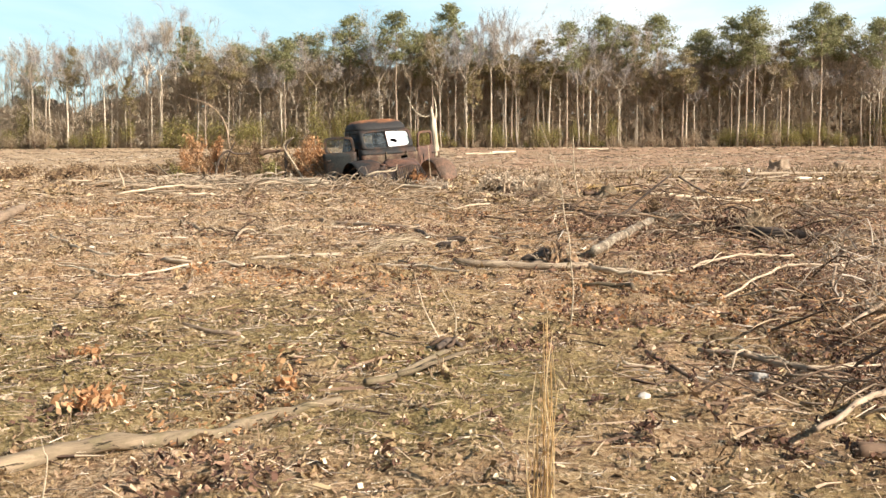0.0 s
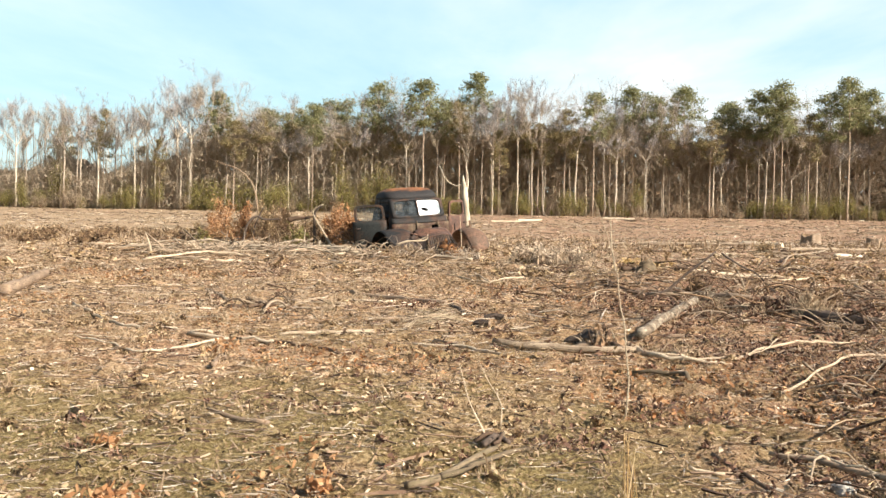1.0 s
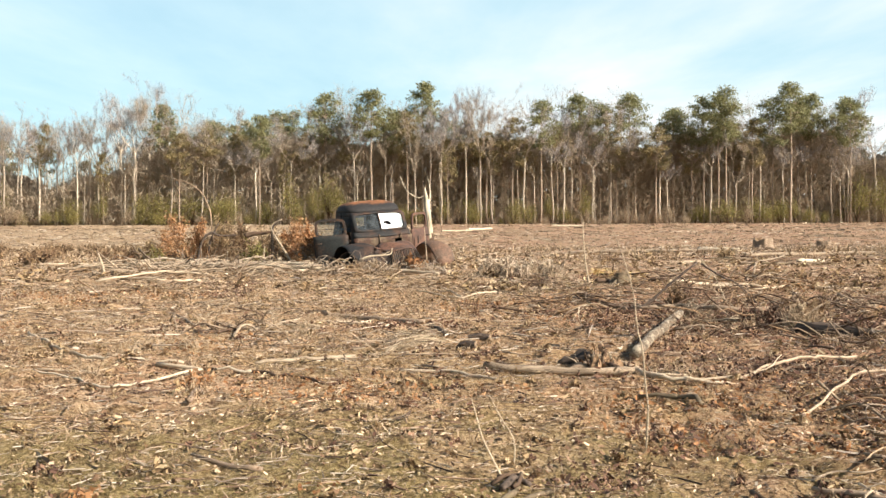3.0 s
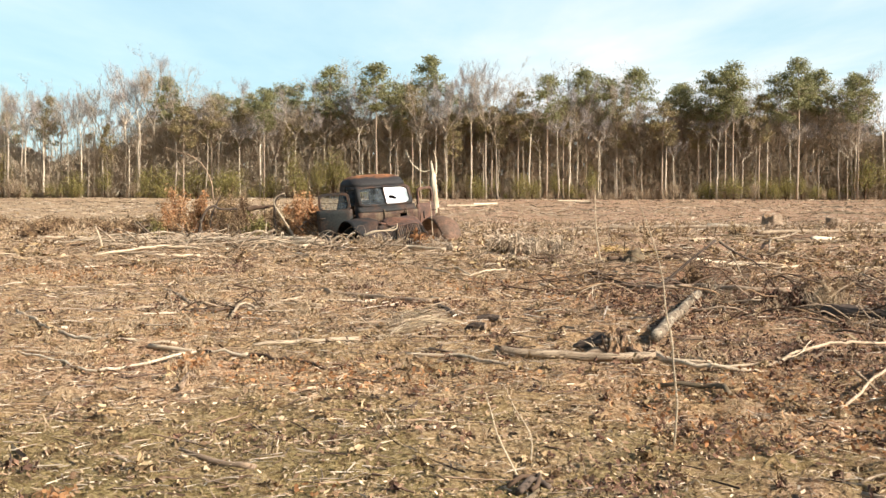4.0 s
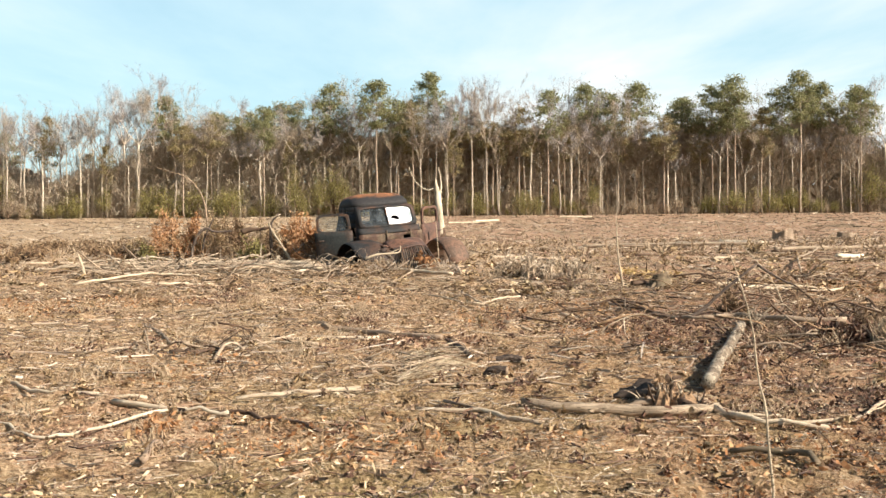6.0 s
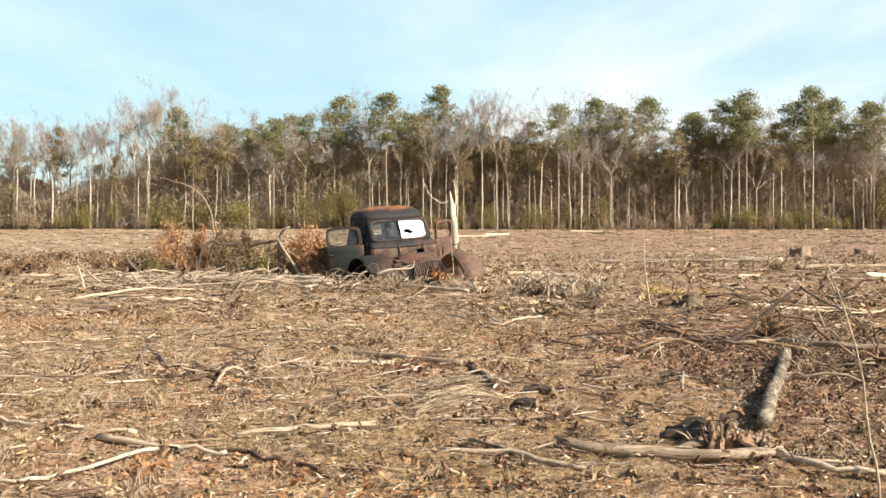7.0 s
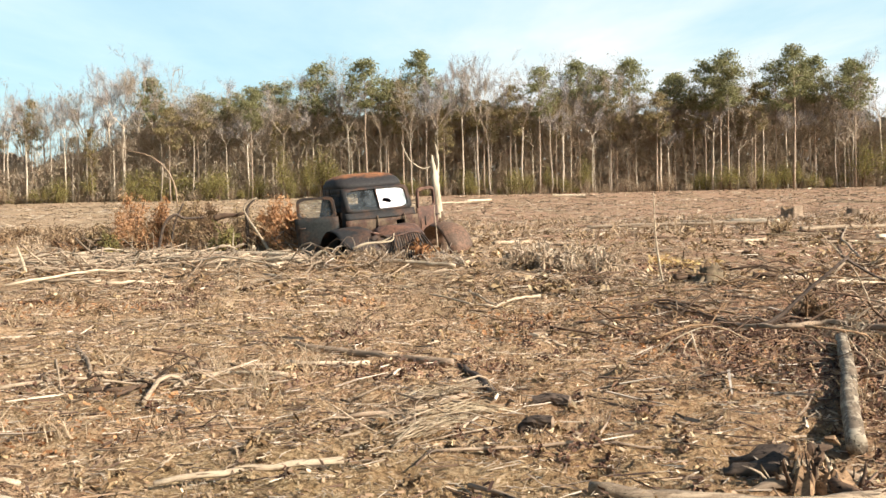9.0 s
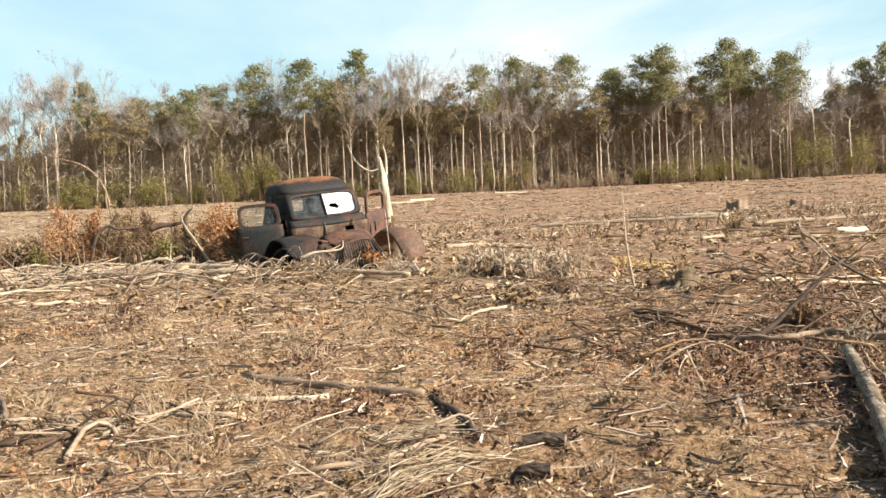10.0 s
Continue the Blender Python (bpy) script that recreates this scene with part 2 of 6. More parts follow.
STRIPPED = wood("stripped_white_wood", (0.50, 0.41, 0.30), (0.84, 0.75, 0.60), grain=(9, 9, 1.5))
RUST_ROOF = rust_material("rusted_roof_steel", (0.027, 0.024, 0.023), (0.28, 0.115, 0.045), 0.45, scale=1.7, above=(1.235, 1.35))
# near-black copy of the body steel, with the shade put into its colour
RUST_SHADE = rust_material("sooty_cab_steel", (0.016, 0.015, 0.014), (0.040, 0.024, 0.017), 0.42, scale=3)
RUST_BODY = rust_material("rusted_body_steel", (0.022, 0.021, 0.020), (0.066, 0.036, 0.023), 0.46, scale=2.6)
RUST_DOOR = rust_material("faded_grey_green_door", (0.024, 0.026, 0.024), (0.075, 0.040, 0.025), 0.42, scale=2.0)
RUST_RED = rust_material("red_rusted_steel", (0.085, 0.05, 0.038), (0.15, 0.075, 0.047), 0.5, scale=4)
RUST_DARK = rust_material("dark_rusted_steel", (0.05, 0.04, 0.034), (0.13, 0.065, 0.035), 0.45, scale=5)
RUST_FENDER = rust_material("brown_rusted_fender", (0.11, 0.07, 0.048), (0.155, 0.088, 0.056), 0.5, scale=4)
RUST_TAN = rust_material("tan_primered_steel", (0.12, 0.082, 0.05), (0.07, 0.035, 0.022), 0.53, scale=6)


# ---- mesh helpers ----
rng = np.random.default_rng(7)


class Acc:
    """Gathers vertices and faces of one mesh."""

    def __init__(self):
        self.v, self.f, self.n = [], [], 0

    def add(self, verts, faces):
        verts = np.asarray(verts, float).reshape(-1, 3)
        for f in faces if isinstance(faces, (list, tuple)) else [faces]:
            f = np.asarray(f, int)
            if len(f):
                self.f.append(f + self.n)
        self.v.append(verts)
        self.n += len(verts)
        return self

    def mesh(self, name, smooth=True):
        me = bpy.data.meshes.new(name)
        v = np.concatenate(self.v)
        totals = np.concatenate([np.full(len(f), f.shape[1]) for f in self.f])
        loops = np.concatenate([f.ravel() for f in self.f])
        me.vertices.add(len(v))
        me.vertices.foreach_set("co", v.ravel())
        me.loops.add(len(loops))
        me.loops.foreach_set("vertex_index", loops.astype(np.int32))
        me.polygons.add(len(totals))
        me.polygons.foreach_set("loop_start", np.concatenate([[0], np.cumsum(totals)[:-1]]).astype(np.int32))
        me.polygons.foreach_set("use_smooth", np.full(len(totals), smooth))
        me.update(calc_edges=True)
        me.validate()
        return me


def part(name, acc, material, parent=None, label="", smooth=True, kind=""):
    me = acc if isinstance(acc, bpy.types.Mesh) else acc.mesh(name, smooth)
    if not me.materials:
        me.materials.append(material)
    ob = new(name, me)
    ob.parent = parent
    if label or kind:
        tagged(ob, label, kind=kind)
    return ob


def thing(name, m, label, category, group="", kind=""):
    ob = tagged(new(name), label, category, group, kind)
    ob.empty_display_size = 0.1
    ob.matrix_basis = m
    return ob


def ring_frames(p):
    p = np.asarray(p, float)
    t = np.gradient(p, axis=0)
    t /= np.linalg.norm(t, axis=1)[:, None] + 1e-9
    a = np.array([0, 0, 1.0]) if abs(t[0][2]) < 0.9 else np.array([1.0, 0, 0])
    us, ws = [], []
    for d in t:
        u = a - d * (a @ d)
        u /= np.linalg.norm(u) + 1e-9
        us.append(u)
        ws.append(np.cross(d, u))
        a = u
    return np.array(us), np.array(ws)


def tube(acc, p, r, sides=6, lumps=0.0, cap=True, flat=1.0):
    """A tapered tube along the points p with radii r, with uneven sides."""
    p = np.asarray(p, float)
    r = np.asarray(r, float) * np.ones(len(p))
    u, w = ring_frames(p)
    a = np.arange(sides) * 2 * np.pi / sides
    rad = r[:, None] * (1 + lumps * rng.normal(size=(len(p), sides)))
    v = p[:, None] + rad[..., None] * (np.cos(a)[None, :, None] * u[:, None] * flat + np.sin(a)[None, :, None] * w[:, None])
    i, j = np.meshgrid(np.arange(len(p) - 1), np.arange(sides), indexing="ij")
    k = (j + 1) % sides
    q = np.stack([i * sides + j, i * sides + k, (i + 1) * sides + k, (i + 1) * sides + j], -1).reshape(-1, 4)
    v = v.reshape(-1, 3)
    if cap:
        n = len(v)
        v = np.concatenate([v, p[:1], p[-1:]])
        j = np.arange(sides)
        k = (j + 1) % sides
        b = (len(p) - 1) * sides
        tri = np.concatenate([np.stack([k, j, np.full(sides, n)], -1), np.stack([b + j, b + k, np.full(sides, n + 1)], -1)])
        return acc.add(v, [q, tri])
    return acc.add(v, q)


def smooth_path(pts, n):
    """n points on a smooth curve through pts."""
    pts = np.asarray(pts, float)
    if len(pts) == 2:
        return pts[0] + (pts[1] - pts[0]) * np.linspace(0, 1, n)[:, None]
    s = np.linspace(0, len(pts) - 1, n)
    ext = np.concatenate([[2 * pts[0] - pts[1]], pts, [2 * pts[-1] - pts[-2]]])
    i = np.clip(s.astype(int), 0, len(pts) - 2)
    u = (s - i)[:, None]
    a, b, c, d = ext[i], ext[i + 1], ext[i + 2], ext[i + 3]
    return 0.5 * (2 * b + (c - a) * u + (2 * a - 5 * b + 4 * c - d) * u * u + (3 * b - a - 3 * c + d) * u ** 3)


def unit(v):
    return v / (np.linalg.norm(v, axis=-1, keepdims=True) + 1e-9)


def cards(acc, centre, along, across, bend=0.0):
    """Small bent leaves or chips: a two-quad strip each."""
    n = len(centre)
    up = unit(np.cross(along, across)) * np.linalg.norm(along, axis=1, keepdims=True) * bend
    v = np.stack([centre - along - across, centre - along + across, centre + across + up, centre - across + up,
                  centre + along - across * 0.6, centre + along + across * 0.6], 1)
    b = np.arange(n)[:, None] * 6
    f = np.concatenate([b + [0, 1, 2, 3], b + [3, 2, 5, 4]])
    return acc.add(v.reshape(-1, 3), f)


def quads(acc, centre, along, across):
    n = len(centre)
    v = np.stack([centre - along * 1.0 - across * 0.7, centre - along * 0.6 + across, centre + along + across * 0.6, centre + along * 0.7 - across], 1)
    return acc.add(v.reshape(-1, 3), np.arange(n * 4).reshape(-1, 4))


def prisms(acc, a, b, ra, rb):
    """Three-sided twigs from a to b."""
    n = len(a)
    d = unit(b - a)
    side = unit(np.cross(d, np.array([0.31, 0.22, 0.93])))
    top = np.cross(side, d)
    ra, rb = np.broadcast_to(ra, n)[:, None], np.broadcast_to(rb, n)[:, None]
    w = [side, -0.5 * side + 0.87 * top, -0.5 * side - 0.87 * top]
    v = np.stack([a + ra * x for x in w] + [b + rb * x for x in w], 1)
    k = np.arange(n)[:, None] * 6
    f = np.concatenate([k + [0, 1, 4, 3], k + [1, 2, 5, 4], k + [2, 0, 3, 5]])
    return acc.add(v.reshape(-1, 3), f)


def heading(n, tilt=0.3):
    """Directions mostly along the ground."""
    a = rng.uniform(0, 2 * np.pi, n)
    z = rng.normal(0, tilt, n)
    return unit(np.stack([np.cos(a), np.sin(a), z], 1))


# ---- ground ----
RISE = [(-60, -1.2), (-20, -0.75), (0, 0.0), (5, 0.23), (10, 0.505), (12, 0.605), (14.3, 0.67), (18, 0.83), (21.5, 0.95), (30, 0.97), (60, 0.95), (100, 1.9), (200, 4.5), (300, 6.5), (700, 8.0)]


def rise(y):
    ky, kz = np.array(RISE, float).T
    s = np.diff(kz) / np.diff(ky)
    m = np.zeros(len(ky))
    both = s[:-1] * s[1:] > 0
    m[1:-1][both] = (2 * s[:-1] * s[1:] / (s[:-1] + s[1:] + 1e-12))[both]
    y = np.clip(np.asarray(y, float), ky[0], ky[-1] - 1e-6)
    i = np.clip(np.searchsorted(ky, y, "right") - 1, 0, len(ky) - 2)
    h = ky[i + 1] - ky[i]
    u = (y - ky[i]) / h
    return (2 * u ** 3 - 3 * u * u + 1) * kz[i] + (u ** 3 - 2 * u * u + u) * h * m[i] + (3 * u * u - 2 * u ** 3) * kz[i + 1] + (u ** 3 - u * u) * h * m[i + 1]


LATTICE = np.random.default_rng(3).normal(size=(256, 256))


def lump(x, y, size):
    """Smooth random relief with hills about size metres apart."""
    x, y = np.asarray(x, float) / size + 311.3, np.asarray(y, float) / size + 97.7
    i, j = np.floor(x).astype(int), np.floor(y).astype(int)
    u, w = x - i, y - j
    u, w = u * u * (3 - 2 * u), w * w * (3 - 2 * w)
    g = lambda a, b: LATTICE[a % 256, b % 256]
    return (g(i, j) * (1 - u) + g(i + 1, j) * u) * (1 - w) + (g(i, j + 1) * (1 - u) + g(i + 1, j + 1) * u) * w


def lie(x, y):
    """The lie of the land without its small relief."""
    x, y = np.asarray(x, float), np.asarray(y, float)
    far = np.clip(y / 40, 0, 1)
    return rise(y) + 0.17 * np.exp(-((x - 2.8) / 1.1) ** 2 - ((y - 15.6) / 1.2) ** 2) + 0.05 * far ** 2 * lump(x, y, 6.0) + 0.12 * np.clip((y - 60) / 80, 0, 1) * lump(x, y, 17.0)


def height(x, y):
    return lie(x, y) + 0.010 * lump(x, y, 1.3) + 0.012 * lump(x, y, 0.42) + 0.019 * lump(x, y, 0.17) + 0.009 * lump(x, y, 0.11)


def spread(near, far, step, reach, grow):
    a = list(np.arange(near, far, step))
    lo, hi, s = a[0], a[-1], step
    while hi < reach:
        s *= grow
        hi += s
        a.append(hi)
    s = step
    while lo > -reach:
        s *= grow
        lo -= s
        a.insert(0, lo)
    return np.array(a)


gx, gy = spread(-4.5, 4.5, 0.055, 800, 1.09), spread(3.0, 15.0, 0.05, 800, 1.04)
gy = gy[gy > -120]
X, Y = np.meshgrid(gx, gy, indexing="ij")
i, j = np.meshgrid(np.arange(len(gx) - 1), np.arange(len(gy) - 1), indexing="ij")
k = i * len(gy) + j
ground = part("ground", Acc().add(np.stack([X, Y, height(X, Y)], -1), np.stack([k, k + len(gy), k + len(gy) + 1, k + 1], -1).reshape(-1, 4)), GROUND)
tagged(ground, "dry logged field of straw, bark litter and bare soil", "ground", kind="structure")


def on_ground(x, y, up=0.0):
    return np.stack([x, y, height(x, y) + up], -1)


# ---- treeline ----
EDGE = 200.0
def tree_x(px):
    """Metres along the wood's edge from a reading along it."""
    return -78.5 + 0.1049 * px + 1.4e-6 * px * px


def grow(acc, p, d, r, length, depth, spread_angle, kids, rnd, up=0.25, sides=4):
    n = 5
    pts, q = [p], p
    for _ in range(n - 1):
        d = unit(d + rnd.normal(0, 0.13, 3) + np.array([0, 0, up * 0.2]))
        q = q + d * length / (n - 1)
        pts.append(q)
    tube(acc, pts, np.linspace(r, r * 0.5, n), sides, 0.04, cap=False)
    if depth:
        for c in range(kids):
            s = rnd.uniform(0.35, 1.0)
            at = pts[min(n - 1, int(s * n))]
            e = unit(d + rnd.normal(0, spread_angle, 3) + np.array([0, 0, up]))
            grow(acc, at, e, r * 0.48, length * rnd.uniform(0.5, 0.75), depth - 1, spread_angle, kids, rnd, up, max(3, sides - 1))


def pine(tall, crown_low, wide, seed, needles, thick=0.2, lean=0.0):
    rnd = np.random.default_rng(seed)
    tree = thing("pine_tree", Matrix.Identity(4), "tall pine with bare pale trunk and clumped green crown", "tree", "trees at the wood's edge")
    n = 9
    z = np.linspace(-0.3, tall * 0.96, n)
    pts = np.stack([lean * z + rnd.normal(0, 0.09, n).cumsum() * 0.6, rnd.normal(0, 0.09, n).cumsum() * 0.6, z], 1)
    part("trunk", tube(Acc(), pts, np.linspace(thick, thick * 0.25, n), 7, 0.03), TRUNK_PINE, tree)
    limbs, leaves = Acc(), Acc()
    for c in range(40):
        s = rnd.uniform(0, 1)
        h = tall * (crown_low + (1 - crown_low) * s)
        at = np.array([np.interp(h, z, pts[:, 0]), np.interp(h, z, pts[:, 1]), h])
        reach = wide * (0.35 + 0.9 * np.sin(np.pi * min(1, 0.18 + s * 0.86)) ** 0.8) * rnd.uniform(0.55, 1.1)
        a = rnd.uniform(0, 2 * np.pi)
        end = at + np.array([np.cos(a) * reach, np.sin(a) * reach, rnd.uniform(-0.1, 0.45) * reach])
        tube(limbs, smooth_path([at, (at + end) / 2 + [0, 0, 0.2], end], 4), [0.06, 0.045, 0.03, 0.015], 3, cap=False)
        for q in range(3):
            f = (0.5, 0.75, 1.0)[q]
            mid = at + (end - at) * f + rnd.normal(0, 0.25, 3)
            m = 25
            d = unit(rnd.normal(size=(m, 3)))
            pos = mid + d * rnd.uniform(0.2, 1.0, (m, 1)) * np.array([0.95, 0.95, 0.7]) * wide * 0.40
            quads(leaves, pos, unit(rnd.normal(size=(m, 3))) * rnd.uniform(0.16, 0.42, (m, 1)), unit(rnd.normal(size=(m, 3))) * rnd.uniform(0.035, 0.12, (m, 1)))
    part("branch_frame", limbs, TRUNK_PINE, tree, kind="stuff")
    part("crown", leaves, needles, tree, "clumps of dull green needles", smooth=False, kind="stuff")
    return tree


def hardwood(tall, fork, seed, twig_count=2000, bark=None, thick=0.2, arms=4, lean=0.0):
    rnd = np.random.default_rng(seed)
    bark = bark or TRUNK_PALE
    tree = thing("bare_tree", Matrix.Identity(4), "leafless pale-barked hardwood tree at the wood's edge", "tree", "trees at the wood's edge")
    n = 7
    z = np.linspace(-0.3, tall * fork, n)
    pts = np.stack([lean * z + rnd.normal(0, 0.08, n).cumsum(), rnd.normal(0, 0.08, n).cumsum(), z], 1)
    part("trunk", tube(Acc(), pts, np.linspace(thick, thick * (0.7 if fork < 0.65 else 0.35), n), 7, 0.03), bark, tree)
    limbs = Acc()
    for a in range(arms):
        t = a * 2 * np.pi / arms + rnd.uniform(-0.5, 0.5)
        d = unit(np.array([np.cos(t) * 0.8, np.sin(t) * 0.8, 1.0]) * rnd.uniform(0.7, 1.2, 3))
        grow(limbs, pts[-1], d, thick * 0.5, tall * (1 - fork) * rnd.uniform(0.42, 0.7), 3, 0.45, 3, rnd, 0.22)
    v = np.concatenate(limbs.v)
    top = np.max(v[:, 2]) - pts[-1][2]
    squeeze = np.array([0.85, 0.85, 1.0]) * (1.0 * tall - pts[-1][2]) / top
    limbs.v = [pts[-1] + (q - pts[-1]) * squeeze for q in limbs.v]
    part("branch_frame", limbs, bark, tree, kind="stuff")
    tips = np.concatenate(limbs.v[arms:])
    tips = tips[tips[:, 2] > tall * fork]
    a = tips[rnd.integers(0, len(tips), twig_count)] + rnd.normal(0, 0.07, (twig_count, 3))
    out = unit((a - pts[-1]) * [1, 1, 0.5])
    b = a + unit(rnd.normal(0, 0.6, (twig_count, 3)) + out * 0.6 + [0, 0, 0.3]) * rnd.uniform(0.35, 1.0, (twig_count, 1))
    part("twig_haze", quads(Acc(), (a + b) / 2, (b - a) / 2, unit(rnd.normal(size=(twig_count, 3))) * 0.012), TWIG_PALE if bark is TRUNK_PALE else TWIG, tree, "fine bare twigs", smooth=False, kind="stuff")
    return tree


def planted(tree, x, y, scale=1.0, turn=0.0, wide=1.0):
    m = Matrix.Translation((x, y, float(height(x, y)))) @ Matrix.Rotation(turn, 4, "Z") @ Matrix.Diagonal((wide * scale, wide * scale, scale, 1))
    return m


PINES = [pine(25, 0.62, 3.0, 11, NEEDLES), pine(25, 0.66, 2.6, 12, NEEDLES), pine(25, 0.55, 3.0, 13, NEEDLES_OLD, 0.22),
         pine(25, 0.72, 3.2, 14, NEEDLES), pine(25, 0.5, 2.7, 15, NEEDLES_OLD)]
HARD = [hardwood(22, 0.55, 21, 6500, arms=5), hardwood(22, 0.5, 22, 3600, arms=3), hardwood(22, 0.62, 23, 3800), hardwood(22, 0.5, 24, 3200, LIMB_GREY, arms=4), hardwood(22, 0.42, 25, 2000, LIMB_GREY, 0.17, 4)]
SLIM = [hardwood(19, 0.74, 26, 260, LIMB_GREY, arms=3, thick=0.17), hardwood(19, 0.80, 27, 200, LIMB_GREY, arms=2, thick=0.15, lean=0.02), hardwood(19, 0.68, 28, 300, arms=3, thick=0.18, lean=-0.015)]
used = set()


def plant(tree, x, y, scale, turn, wide=1.0):
    m = planted(tree, x, y, scale, turn, wide)
    if tree.name in used:
        return copy_thing(tree, m)
    used.add(tree.name)
    tree.matrix_basis = m
    return tree


rows = random.Random(5)
# pines: reading along the edge, height in metres, which kind
for px, tall, kind in [(583, 25, 0), (757, 27, 1), (668, 23, 1), (702, 22, 0), (730, 21.5, 2), (835, 23, 2), (915, 23.5, 2), (965, 23.3, 0), (998, 22, 2),
                       (1042, 24.6, 3), (1078, 23.4, 0), (1130, 25, 3), (1168, 21.5, 2), (1212, 22, 3), (1255, 24, 0), (1290, 25.5, 0), (1275, 24, 0), (1340, 23, 2), (1378, 23.8, 0),
                       (1402, 24.4, 1), (1432, 23.7, 3), (1458, 22.8, 1), (1506, 23.7, 0), (1528, 22, 1), (1672, 22.5, 3), (1700, 23, 1), (1725, 22, 0), (1770, 24, 3), (1815, 23, 1), (1860, 22, 0),
                       (85, 18.8, 4), (195, 17.5, 4), (290, 21, 1), (330, 20, 2), (375, 21.5, 2), (425, 20.5, 2), (470, 20.5, 0), (510, 18.5, 4), (545, 20.5, 2), (620, 20, 2), (800, 21, 4), (870, 20.5, 2), (945, 21, 4),
                       (1105, 21, 2), (1235, 20.5, 2), (1315, 21.5, 2)]:
    plant(PINES[kind], tree_x(px), EDGE + rows.uniform(-3, 4), tall / 25, rows.uniform(0, 6.28), rows.uniform(0.9, 1.15))
for px, tall, kind in [(45, 20, 0), (20, 21, 3), (78, 19, 2), (105, 20, 3), (147, 20.5, 0), (165, 21, 2), (185, 21, 3), (220, 23, 0), (245, 24, 1), (268, 24, 3), (310, 22.5, 4), (345, 21, 3), (383, 18, 1), (430, 18, 2), (462, 18, 2), (485, 16, 4),
                       (500, 19, 3), (518, 19, 1), (572, 20, 2), (605, 22, 4), (636, 23, 0), (650, 18, 4), (690, 18, 3), (745, 20, 4), (790, 19, 1), (834, 24, 0), (858, 23.5, 3), (880, 20, 4), (935, 20, 1), (1003, 19, 2), (1060, 19, 2), (1025, 25, 0), (1095, 25, 3), (790, 23.5, 0),
                       (1143, 17, 1), (1190, 14, 2), (1262, 19, 2), (1305, 15, 4), (1355, 22, 3), (1395, 18, 2), (1450, 19, 2), (1480, 20, 4), (1512, 18, 2), (1562, 22, 1), (1590, 15, 3), (1622, 20, 2), (1685, 20, 3), (-30, 20, 3), (-70, 21, 0), (-110, 20, 3)]:
    tall *= 1.13 if px < 400 and tall > 22 else 1.05 if px < 400 else 1.12 if 820 < px < 870 else 0.95 if px > 1540 else 1.0
    plant(HARD[kind], tree_x(px), EDGE + rows.uniform(-3, 3), tall / 22, rows.uniform(0, 6.28), rows.uniform(0.85, 1.1))

for q in range(56):
    px = -60 + q * 35 + rows.uniform(-14, 14)
    plant(SLIM[q % 3], tree_x(px), EDGE + rows.uniform(-2.5, 2.5), rows.uniform(0.55, 1.05), rows.uniform(0, 6.28), rows.uniform(0.9, 1.2))

# a second rank that closes the canopy
for q in range(96):
    px = -120 + q * 21.5 + rows.uniform(-10, 10)
    tall = 15.5 + 6.5 * min(1.0, max(0.0, (px - 120) / 180)) + rows.uniform(-2.5, 1.5)
    if 1540 < px < 1655:
        tall -= 8.0
    if rows.random() < (0.15 if px < 230 or 1540 < px < 1655 else 0.8 if px < 560 else 0.65):
        plant(PINES[rows.choice([2, 4, 2, 4, 0])], tree_x(px), EDGE + rows.uniform(8, 22), tall / 25, rows.uniform(0, 6.28), rows.uniform(1.0, 1.3))
    else:
        plant(HARD[rows.choice([3, 4, 3, 0])], tree_x(px), EDGE + rows.uniform(6, 20), (tall + 1) / 22, rows.uniform(0, 6.28), rows.uniform(0.9, 1.2))

# the wood behind: thin trunks, brown undergrowth and bare twigs
wood_rng = np.random.default_rng(9)
woods = Acc()
n = 650
x, y = wood_rng.uniform(-115, 145, n), EDGE + wood_rng.uniform(2, 30, n)
tall = wood_rng.uniform(11, 19, n)
a = on_ground(x, y)
b = a + np.stack([wood_rng.normal(0, 0.6, n), wood_rng.normal(0, 0.6, n), tall], 1)
prisms(woods, a, b, wood_rng.uniform(0.07, 0.15, n), 0.03)
tagged(part("far_woods", woods, TWIG, smooth=False), "dense stand of thin bare trunks inside the wood", "woods", kind="stuff")


def wood_top(x):
    """How high the twigs close up along the wood's edge."""
    return 8.0 + 9.0 * np.clip((x + 66) / 26, 0, 1) - 4.5 * np.exp(-((x - 92.5) / 6.0) ** 4) + 1.5 * lump(x, 0 * x, 7.0)


def wood_filling(n, near, far, size, thin, low, high, share=lambda x: 1.0 + 0 * x):
    x, y = wood_rng.uniform(-125, 155, n), EDGE + wood_rng.uniform(near, far, n)
    keep = wood_rng.uniform(0, 1, n) < share(x)
    x, y = x[keep], y[keep]
    n = len(x)
    z = (low + (high - low) * wood_rng.uniform(0, 1, n)) * wood_top(x)
    c = on_ground(x, y) + np.stack([0 * x, 0 * x, z], 1)
    d = unit(wood_rng.normal(0, 1, (n, 3)) * [1, 1, 1.5])
    return quads(Acc(), c, d * wood_rng.uniform(0.5, 1.3, (n, 1)) * size, unit(wood_rng.normal(size=(n, 3))) * wood_rng.uniform(0.5, 1.5, (n, 1)) * thin)


